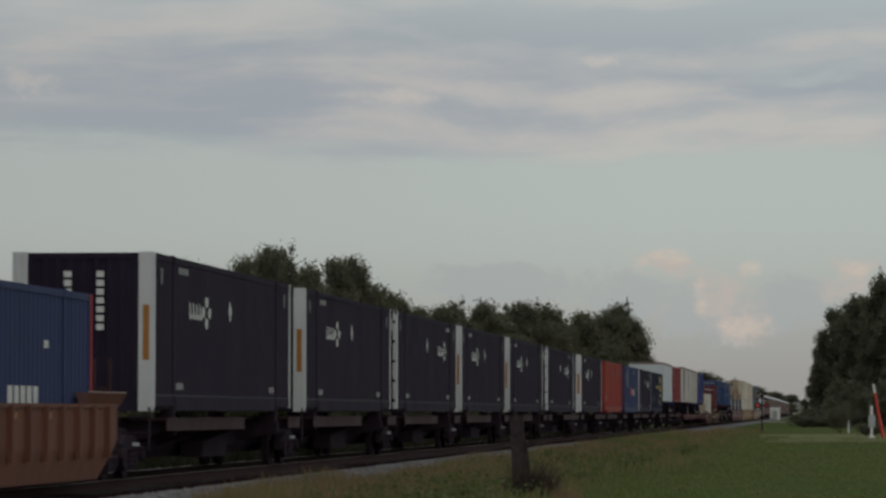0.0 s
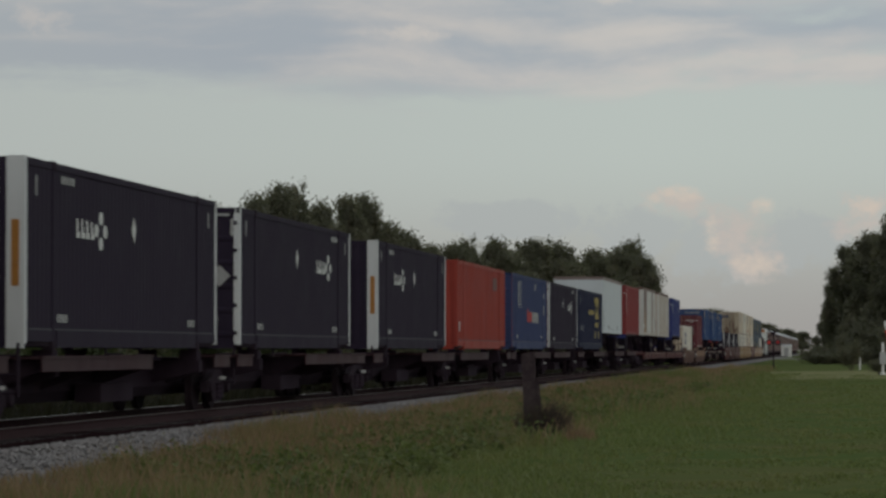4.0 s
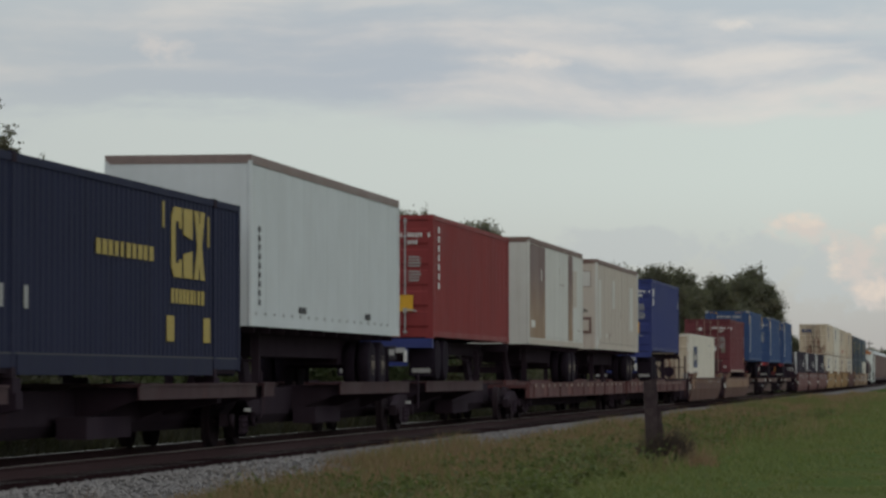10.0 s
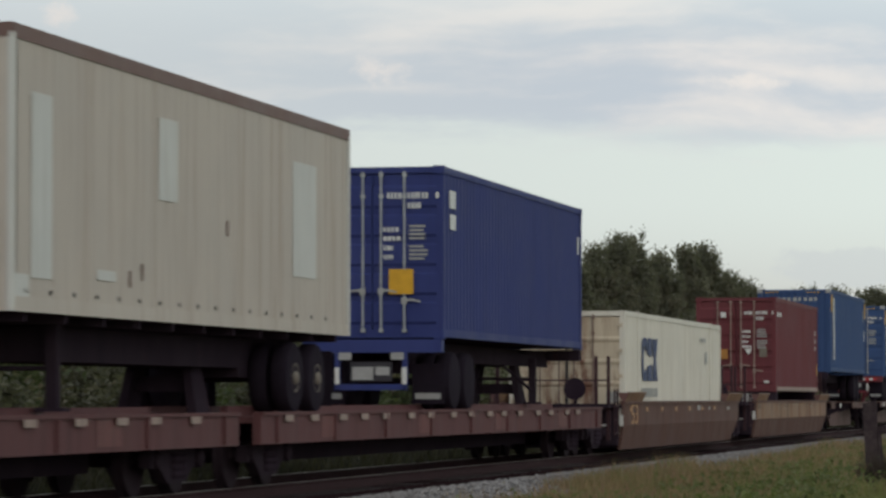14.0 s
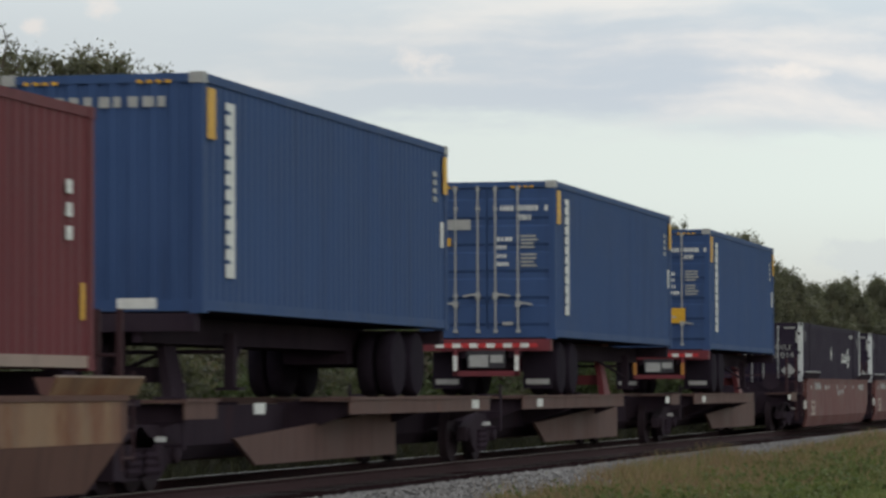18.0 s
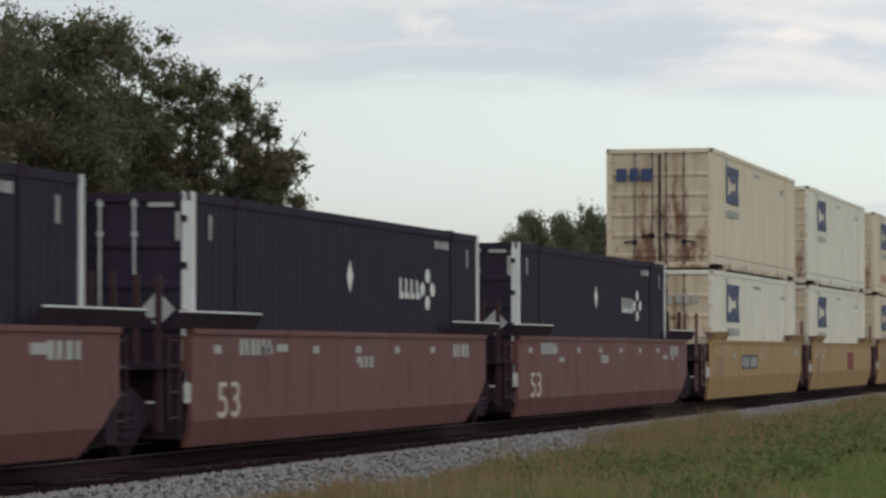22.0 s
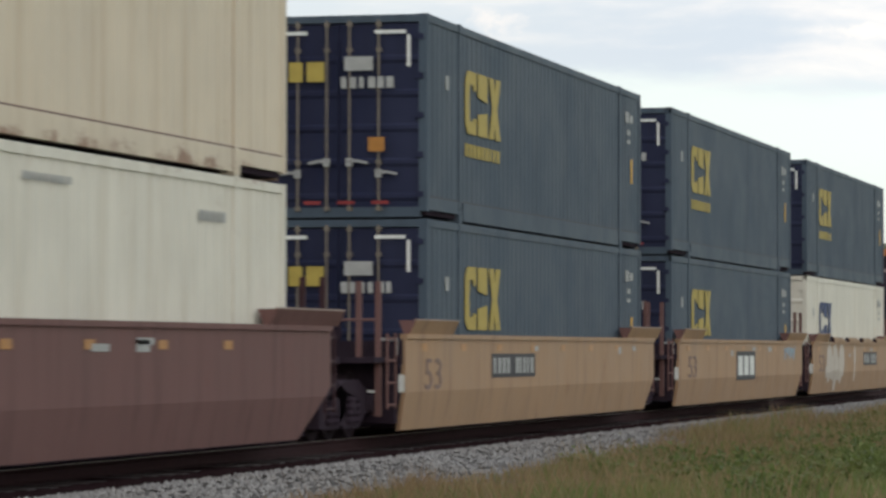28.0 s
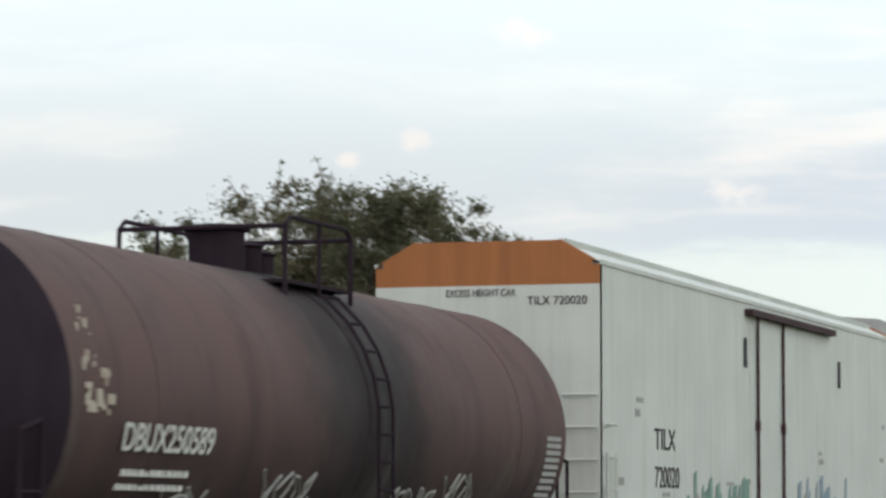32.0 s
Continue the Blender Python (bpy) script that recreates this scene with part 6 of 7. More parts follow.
# ================= containers and trailers =================
def container(name, label, length, width, height, colour, trim=None, domestic=False, doors="near", side_depth=0.022, rail_mat=None, group="containers on the train", end_colour=None, wide_posts=False, pitch=0.28):
    """A corrugated steel box, its base at z 0 and its middle at y 0; +x is the side towards the lawn, -y its near end."""
    c = thing(name, label, "container", group)
    L, W, H = length / 2, width / 2, height
    trim = trim or colour
    rail_mat = rail_mat or colour
    lift = 0.30 if domestic else 0.16
    for sx in (-1, 1):
        s = Shape()
        cuts = (-L + 0.12, -6.15, 6.15, L - 0.12) if domestic else (-L + 0.16, L - 0.16)
        for a, b in zip(cuts, cuts[1:]):
            s.sheet(ribs(a + 0.03, b - 0.03, pitch, side_depth), lift, H - 0.10, sx * (W - 0.012), 0.05, "y", sx)
        part("side_wall", s, colour, c)
        part("top_rail", Shape().box(min(sx * (W - 0.07), sx * W), -L, H - 0.11, max(sx * (W - 0.07), sx * W), L, H), rail_mat, c)
        b = Shape().box(min(sx * (W - 0.09), sx * W), -L + 0.05, 0.03, max(sx * (W - 0.09), sx * W), L - 0.05, lift)
        if domestic:
            b = Shape().box(min(sx * (W - 0.09), sx * (W + 0.004)), -5.9, 0.03, max(sx * (W - 0.09), sx * (W + 0.004)), 5.9, lift)
            b.box(min(sx * (W - 0.09), sx * W), -L + 0.05, 0.12, max(sx * (W - 0.09), sx * W), -6.2, lift).box(min(sx * (W - 0.09), sx * W), 6.2, 0.12, max(sx * (W - 0.09), sx * W), L - 0.05, lift)
        part("bottom_rail", b, rail_mat, c)
        if domestic:
            # dark strip along the panel joint paints the ledge shadow over the rail
            shadow_mat = "brown_panel" if colour in ("cream", "offwhite") else "dark_panel"
            part("panel_seam", Shape().box(min(sx * (W - 0.03), sx * (W + 0.001)), -L + 0.2, lift, max(sx * (W - 0.03), sx * (W + 0.001)), L - 0.2, lift + 0.022), shadow_mat, c)
        spots = (-L + 0.08, -6.096, 6.096, L - 0.08) if domestic else (-L + 0.08, L - 0.08)
        for yy in spots:
            mid = domestic and abs(yy) < 6.2
            w = 0.085 if mid else 0.08
            p = Shape().box(min(sx * (W - 0.12), sx * (W + 0.006)), yy - w, 0.0 if mid or not domestic else 0.1, max(sx * (W - 0.12), sx * (W + 0.006)), yy + w, H + (0.02 if mid else 0.004))
            part("corner_post", p, colour if mid and trim == "white_trim" else trim, c)
            if mid or not domestic:
                for z in (0.0, H - 0.12):
                    k = Shape().box(min(sx * (W - 0.17), sx * (W + 0.012)), yy - 0.1, z - 0.004, max(sx * (W - 0.17), sx * (W + 0.012)), yy + 0.1, z + 0.13)
                    part("corner_casting", k, "grime" if colour in ("black_box", "dark_navy") else ("grey_mark" if colour == "mid_blue" and z > 1 else colour), c)
    part("roof", Shape().box(-W + 0.04, -L + 0.03, H - 0.06, W - 0.04, L - 0.03, H - 0.015), rail_mat, c)
    part("floor_frame", Shape().box(-W + 0.05, -L + 0.08, 0.05, W - 0.05, L - 0.08, 0.16), "grime", c)
    ec = end_colour or colour
    for sg in (-1, 1):
        ye = sg * L
        if (sg < 0) == (doors == "near"):
            for sx in (-1, 1):
                x0, x1 = sorted((sx * 0.01, sx * (W - 0.1)))
                panels = 5
                raised = 0.10 if domestic else 0.62
                ph = (H - 0.45) / panels
                fold = [(ye - sg * 0.09, 0.16), (ye - sg * 0.03, 0.16)]
                for k in range(panels):
                    z = 0.24 + k * ph
                    fold += [(ye - sg * 0.03, z), (ye - sg * 0.002, z + 0.05), (ye - sg * 0.002, z + 0.05 + ph * raised), (ye - sg * 0.03, z + 0.08 + ph * raised)]
                fold += [(ye - sg * 0.03, H - 0.13), (ye - sg * 0.09, H - 0.13)]
                d = part("door", Shape().prism_x(fold, x0, x1), ec, c)
                part("door_gasket", Shape().box(x0 if sx > 0 else x1 - 0.02, min(ye + sg * 0.004, ye - sg * 0.02), 0.17, x0 + 0.02 if sx > 0 else x1, max(ye + sg * 0.004, ye - sg * 0.02), H - 0.14), "dark_panel" if colour in ("cream", "offwhite") else ec, d)
                if domestic:
                    for k in range(5):
                        xh = sx * (W - 0.11)
                        part("hinge", Shape().box(xh - 0.06, min(ye - sg * 0.02, ye + sg * 0.02), 0.30 + k * 0.56, xh + 0.06, max(ye - sg * 0.02, ye + sg * 0.02), 0.38 + k * 0.56), ec, d)
                for f in (0.14, 0.50):
                    xx = sx * f * (W - 0.1)
                    r = Shape().rod((xx, ye + sg * 0.045, 0.12), (xx, ye + sg * 0.045, H - 0.08), 0.019, 6)
                    for z in (0.14, 0.8, H - 0.5, H - 0.14):
                        r.box(xx - 0.035, min(ye, ye + sg * 0.06), z - 0.03, xx + 0.035, max(ye, ye + sg * 0.06), z + 0.03)
                    part("locking_bar", r, "grey_mark" if colour == "mid_blue" else "hub" if colour == "navy" else "scuffed" if colour == "maroon" else ("steel" if colour not in ("cream", "offwhite") else "brown_panel"), d)
                    zh = 0.78 if f < 0.3 else 0.62
                    y0, y1 = min(ye + sg * 0.03, ye + sg * 0.075), max(ye + sg * 0.03, ye + sg * 0.075)
                    h = Shape().prism_y([(xx - sx * 0.03, zh), (xx + sx * 0.12, zh + 0.02), (xx + sx * 0.27, zh - 0.012), (xx + sx * 0.27, zh + 0.022), (xx + sx * 0.12, zh + 0.055), (xx - sx * 0.03, zh + 0.045)][::sx], y0, y1)
                    h.box(xx - 0.045, y0, zh - 0.04, xx + 0.045, y1, zh + 0.075)
                    part("door_handle", h, "scuffed" if colour == "maroon" else "grey_mark" if colour not in ("cream", "offwhite") else "grime", d)
        else:
            s = Shape()
            s.sheet([(x, d) for x, d in ribs(-W + 0.1, W - 0.1, 0.25, 0.035)], 0.16, H - 0.1, ye - sg * 0.01, 0.05, "x", sg)
            part("front_wall", s, ec, c)
        for nm, z0, z1 in (("end_header", H - 0.11, H - 0.004), ("end_sill", 0.02, 0.16)):
            part(nm, Shape().box(-W + 0.1, min(ye, ye - sg * 0.07), z0, W - 0.1, max(ye, ye - sg * 0.07), z1), trim if trim != "white_trim" else colour, c)
        if wide_posts and sg < 0:
            for sx in (-1, 1):
                x0, x1 = sorted((sx * (W - 0.27), sx * (W + 0.012)))
                part("end_post", Shape().box(x0, ye - 0.03, 0.02, x1, ye, H + 0.01), "white_trim", c, "broad white end post")
                xa = sx * (W - 0.13)
                part("reflector", Shape().box(xa - 0.06, ye - 0.036, 0.95, xa + 0.06, ye - 0.03, 1.95), "amber", c, "amber reflective strip")
    return c


def domestic_marks(c, colour, seed, front=True, W=1.295, L=8.075):
    rng = random.Random(seed)
    o = W - 0.006
    if colour == "black_box":
        if front:
            star_mark(o, -L + 5.45, 1.95, 0.95, c)
            part("diamond", Shape().prism_x([(-L + 7.97, 2.05), (-L + 8.15, 1.83), (-L + 8.33, 2.05), (-L + 8.15, 2.27)], o, o + 0.005), "white_mark", c)
        else:
            star_mark(o, L - 3.7, 1.95, 0.95, c)
            part("diamond", Shape().prism_x([(-0.63, 2.05), (-0.45, 1.83), (-0.27, 2.05), (-0.45, 2.27)], o, o + 0.005), "white_mark", c)
        marks(bars(rng, -L + 2.25, 0.42, 0.75, 0.13, 5) + bars(rng, L - 3.0, 0.42, 0.75, 0.13, 5) + bars(rng, L - 3.2 if not front else -L + 2.5, 2.6, 1.0, 0.12, 7), o, c, "grey_mark", "data_plate")
        marks([(-L + 0.75, 2.35, 0.1, 0.3), (L - 0.9, 2.35, 0.1, 0.3)], o, c, "grey_mark", "serial_bar")
        if front:
            marks([(-0.35, 2.45 - 0.16 * k, 0.14, 0.11) for k in range(5)] + [(0.25, 2.45 - 0.16 * k, 0.14, 0.11) for k in range(7)], -L - 0.04, c, "white_mark", "end_bar", "y")
        else:
            marks([(0.78, 2.72, 0.32, 0.055), (1.12, 2.32, 0.06, 0.34)], -L - 0.065, c, "grey_mark", "end_bar", "y")
            part("placard", Shape().prism_y([(0.68, 1.50), (0.90, 1.72), (1.12, 1.50), (0.90, 1.28)], -L - 0.075, -L - 0.07), "grey_mark", c, "pale diamond placard")
            for dx, dz in ((0.13, 0), (-0.13, 0), (0, 0.13), (0, -0.13)):
                part("end_emblem", Shape().prism_y([(-0.36 + dx - 0.07, 2.06 + dz), (-0.36 + dx, 2.06 + dz + 0.07), (-0.36 + dx + 0.07, 2.06 + dz), (-0.36 + dx, 2.06 + dz - 0.07)], -L - 0.07, -L - 0.065), "grey_mark", c)
    return c


def block_marks(c, rows, W, material):
    return marks(rows, W, c, material, "lettering_bar")


def door_marks(c, L, material="white_mark", seed=3, plates=False):
    rng = random.Random(seed)
    y = -L - 0.062
    rows = bars(rng, 0.26, 2.36, 0.26, 0.1, 4) + bars(rng, 0.62, 2.36, 0.36, 0.1, 6) + [(1.1, 2.36, 0.05, 0.1)] + bars(rng, 0.62, 2.19, 0.24, 0.1, 4)
    for z in (1.80, 1.65, 1.49, 1.34):
        rows += bars(rng, 0.2, z, rng.uniform(0.16, 0.32), 0.075, 4)
    fine = [(0.64, 1.33 + 0.068 * k, rng.uniform(0.24, 0.33), 0.036) for k in range(9) if k != 4]
    marks(rows, y + 0.03, c, material, "door_stencil", "y")
    marks(fine, y + 0.03, c, "grey_mark", "data_line", "y")
    if not plates:
        return
    marks([(-0.90, 2.02, 0.60, 0.19)], y + 0.03, c, "grey_mark", "door_plate", "y")
    marks([(-1.02, 1.72, 0.34, 0.15)], y + 0.03, c, "sticker", "door_sticker", "y")
    marks([(-1.0, 0.75, 0.2, 0.3)], y + 0.03, c, "grey_mark", "data_tag", "y")


def chassis(y_near, length, wheels_near, floor, colour="chassis_red", lights=False):
    """A road chassis tied down on the car; its base (tyre treads) at z 0.97 over the rail."""
    c = thing("container_chassis", "skeletal road chassis with twin axles, tied down under a container" if colour != "grime" else "dark skeletal road chassis under a container", "trailer chassis", "chassis on the train")
    h = length / 2
    fz = floor
    part("frame_rail", Shape().box(-0.5, -h + 0.1, fz - 0.35, -0.4, h - 0.1, fz - 0.02).box(0.4, -h + 0.1, fz - 0.35, 0.5, h - 0.1, fz - 0.02), "grime", c)
    for e in (-1, 1):
        part("bolster", Shape().box(-1.2, e * (h - 0.15) - 0.12, fz - 0.22, 1.2, e * (h - 0.15) + 0.12, fz), colour if e < 0 else "grime", c)
    e = -1 if wheels_near else 1
    for k in (1.5, 2.75):
        part("axle", Shape().rod((-1.0, e * (h - k), 0.5), (1.0, e * (h - k), 0.5), 0.06, 8), "grime", c)
        for sx in (-1, 1):
            for xx in (0.70, 1.0):
                w = Shape().lathe_x([(sx * xx - 0.13, 0.36), (sx * xx - 0.12, 0.47), (sx * xx - 0.08, 0.5), (sx * xx + 0.08, 0.5), (sx * xx + 0.12, 0.47), (sx * xx + 0.13, 0.36)], e * (h - k), 0.5, 24)
                t = part("tyre", w, "tyre", c, "", True)
                part("rim", Shape().lathe_x([(sx * xx - 0.10, 0.28), (sx * xx + 0.0, 0.30), (sx * xx + 0.10, 0.28)], e * (h - k), 0.5, 16), "hub", t)
    part("slider", Shape().box(-0.5, e * (h - 3.4) - 0.05 if e > 0 else -h + 0.9, fz - 0.55, 0.5, h - 0.9 if e > 0 else -h + 3.4, fz - 0.33), "grime", c)
    g = e * -1
    for sx in (-1, 1):
        part("landing_leg", Shape().box(sx * 0.75 - 0.07, g * (h - 3.1) - 0.07, 0.12, sx * 0.75 + 0.07, g * (h - 3.1) + 0.07, fz - 0.2).box(sx * 0.75 - 0.16, g * (h - 3.1) - 0.16, 0.1, sx * 0.75 + 0.16, g * (h - 3.1) + 0.16, 0.14), "grime", c)
    part("leg_brace", Shape().pipe([(-0.75, g * (h - 3.1), 0.6), (0.75, g * (h - 3.1), 0.6)], 0.03).pipe([(0.75, g * (h - 3.1), 0.35), (0.45, g * (h - 4.6), fz - 0.35)], 0.03).pipe([(-0.75, g * (h - 3.1), 0.35), (-0.45, g * (h - 4.6), fz - 0.35)], 0.03), "grime", c)
    if e < 0:
        ye = -h
        part("bumper", Shape().box(-0.6, ye - 0.02, 0.35, 0.6, ye + 0.06, 0.45).box(-0.62, ye - 0.02, 0.35, -0.54, ye + 0.06, fz - 0.2).box(0.54, ye - 0.02, 0.35, 0.62, ye + 0.06, fz - 0.2), colour, c)
        if colour == "royal":
            marks([(-0.55, fz - 0.34, 0.22, 0.12), (0.35, fz - 0.34, 0.22, 0.12)], ye - 0.034, c, "grey_mark", "plate_bar", "y")
        else:
            marks([(-0.95 + 0.32 * k, fz - 0.16, 0.16, 0.08) for k in range(6)], ye - 0.034, c, "white_mark", "reflective_tape", "y")
            marks([(-0.79 + 0.32 * k, fz - 0.16, 0.16, 0.08) for k in range(6)], ye - 0.034, c, "red_mark", "tail_tape", "y")
        marks([(-0.62, 0.45, 0.08, 0.28), (0.54, 0.45, 0.08, 0.28)], ye - 0.025, c, "white_mark" if not lights else "amber", "upright_tape", "y")
        part("plate_holder", Shape().box(-0.36, ye - 0.01, 0.5, 0.36, ye + 0.03, 0.82), "dark_panel", c)
        marks([(-0.32, 0.52, 0.36, 0.22), (0.08, 0.6, 0.24, 0.14)], ye - 0.012, c, "grey_mark", "plate_bar", "y")
        for sx in (-1, 1):
            part("mud_flap", Shape().box(sx * 0.86 - 0.28, -h + 0.55, 0.12, sx * 0.86 + 0.28, -h + 0.57, 0.8), "tyre", c)
            part("flap_bar", Shape().box(sx * 0.86 - 0.22, -h + 0.54, 0.2, sx * 0.86 + 0.22, -h + 0.545, 0.3), "grey_mark", c)
    return c


def van_trailer(length, height, colour, label, wheels_near=False, name="van_trailer"):
    """A highway van trailer with tandem wheels and landing legs; its tyres stand at z 0."""
    c = thing(name, label, "trailer", "trailers on the train")
    h, W, fz = length / 2, 1.29, 1.13
    top = fz + height
    for sx in (-1, 1):
        s = Shape()
        n = int(length / 1.22)
        p = (length - 0.3) / n
        path = [(-h + 0.15, 0.0)]
        for i in range(1, n):
            a = -h + 0.15 + i * p
            path += [(a - 0.025, 0.0), (a - 0.02, 0.006), (a + 0.02, 0.006), (a + 0.025, 0.0)]
        path.append((h - 0.15, 0.0))
        s.sheet(path, fz + 0.16, top - 0.16, sx * (W - 0.008), 0.05, "y", sx)
        part("side_panel", s, colour, c)
        part("top_rail", Shape().box(min(sx * (W - 0.06), sx * (W + 0.006)), -h, top - 0.16, max(sx * (W - 0.06), sx * (W + 0.006)), h, top), "brown_panel" if colour != "bluewhite" else "rack_brown", c)
        part("bottom_rail", Shape().box(min(sx * (W - 0.06), sx * (W + 0.008)), -h, fz, max(sx * (W - 0.06), sx * (W + 0.008)), h, fz + 0.16), "tan_dirty" if colour != "bluewhite" else "bluewhite", c)
        lamps = [(-h + 0.4 + k * 0.82, fz + 0.2, 0.07, 0.05) for k in range(int((length - 0.8) / 0.82))]
        if sx > 0:
            marks(lamps, W, c, "dark_panel", "marker_lamp")
    part("roof", Shape().box(-W + 0.05, -h + 0.02, top - 0.05, W - 0.05, h - 0.02, top - 0.01), "grey_mark", c)
    part("floor", Shape().box(-W + 0.05, -h + 0.02, fz, W - 0.05, h - 0.02, fz + 0.14), "grime", c)
    for sg in (-1, 1):
        ye = sg * h
        part("end_wall", Shape().box(-W, min(ye, ye - sg * 0.07), fz, W, max(ye, ye - sg * 0.07), top - 0.15), colour, c)
        part("end_rail", Shape().box(-W, min(ye + sg * 0.012, ye - sg * 0.08), top - 0.15, W, max(ye + sg * 0.012, ye - sg * 0.08), top + 0.004), "brown_panel" if colour != "bluewhite" else "rack_brown", c)
        for sx in (-1, 1):
            part("corner_post", Shape().lathe_z([(fz, 0.05), (top - 0.1, 0.05)], sx * (W - 0.03), ye - sg * 0.03, 10), "bluewhite" if colour == "bluewhite" else "panel_white", c)
    e = -1 if wheels_near else 1
    for k in (1.4, 2.65):
        part("axle", Shape().rod((-1.0, e * (h - k), 0.5), (1.0, e * (h - k), 0.5), 0.06, 8), "grime", c)
        for sx in (-1, 1):
            for xx in (0.72, 1.03):
                t = part("tyre", Shape().lathe_x([(sx * xx - 0.13, 0.36), (sx * xx - 0.12, 0.47), (sx * xx - 0.08, 0.5), (sx * xx + 0.08, 0.5), (sx * xx + 0.12, 0.47), (sx * xx + 0.13, 0.36)], e * (h - k), 0.5, 24), "tyre", c, "", True)
                part("rim", Shape().lathe_x([(sx * xx - 0.11, 0.26), (sx * xx, 0.3), (sx * xx + 0.11, 0.26)], e * (h - k), 0.5, 16), "hub", t)
                if xx > 1:
                    dish = [(sx * 1.11, 0.24), (sx * 1.165, 0.20), (sx * 1.14, 0.12), (sx * 1.19, 0.07), (sx * 1.20, 0.03)]
                    part("hub", Shape().lathe_x(dish if sx > 0 else dish[::-1], e * (h - k), 0.5, 18), "hub", t, "pale dished wheel hub")
    part("suspension", Shape().box(-0.58, min(e * (h - 0.8), e * (h - 3.6)), 0.50, 0.58, max(e * (h - 0.8), e * (h - 3.6)), fz), "grime", c)
    # added dark block, stands in for the black shaded space under the floor
    part("underbody_frame", Shape().box(-0.62, min(e * (h - 3.6), -e * (h - 3.2)), fz - 0.50, 0.62, max(e * (h - 3.6), -e * (h - 3.2)), fz - 0.10), "grime", c, "added dark block filling the space under the floor")
    n = int((length - 1.0) / 1.2)
    for k in range(n):
        yy = -h + 0.6 + k * (length - 1.2) / (n - 1)
        part("cross_member", Shape().box(-W + 0.06, yy - 0.04, fz - 0.10, W - 0.06, yy + 0.04, fz), "grime", c)
    for sx in (-1, 1):
        part("landing_leg", Shape().box(sx * 0.8 - 0.07, -e * (h - 2.8) - 0.07, 0.1, sx * 0.8 + 0.07, -e * (h - 2.8) + 0.07, fz).box(sx * 0.8 - 0.16, -e * (h - 2.8) - 0.16, 0.06, sx * 0.8 + 0.16, -e * (h - 2.8) + 0.16, 0.1), "grime", c)
        part("mud_flap", Shape().box(sx * 0.88 - 0.28, e * (h - 0.55) - 0.01, 0.1, sx * 0.88 + 0.28, e * (h - 0.55) + 0.01, 0.9), "tyre", c)
    part("leg_brace", Shape().pipe([(-0.8, -e * (h - 2.8), 0.55), (0.8, -e * (h - 2.8), 0.55)], 0.03).pipe([(0.8, -e * (h - 2.8), 0.4), (0.4, -e * (h - 4.4), fz)], 0.03), "grime", c)
    part("coupler_plate", Shape().box(-0.5, -e * (h - 0.5) - 0.5, fz - 0.12, 0.5, -e * (h - 0.5) + 0.5, fz), "grime", c)
    return c


# ================= the train, front to back =================
SPINE_Z, WELL_Z = RAIL_Z + 1.2, RAIL_Z + 0.2
L53 = 16.15


def put(c, y_near, length, z):
    return on_train(c, y_near + length / 2, z)


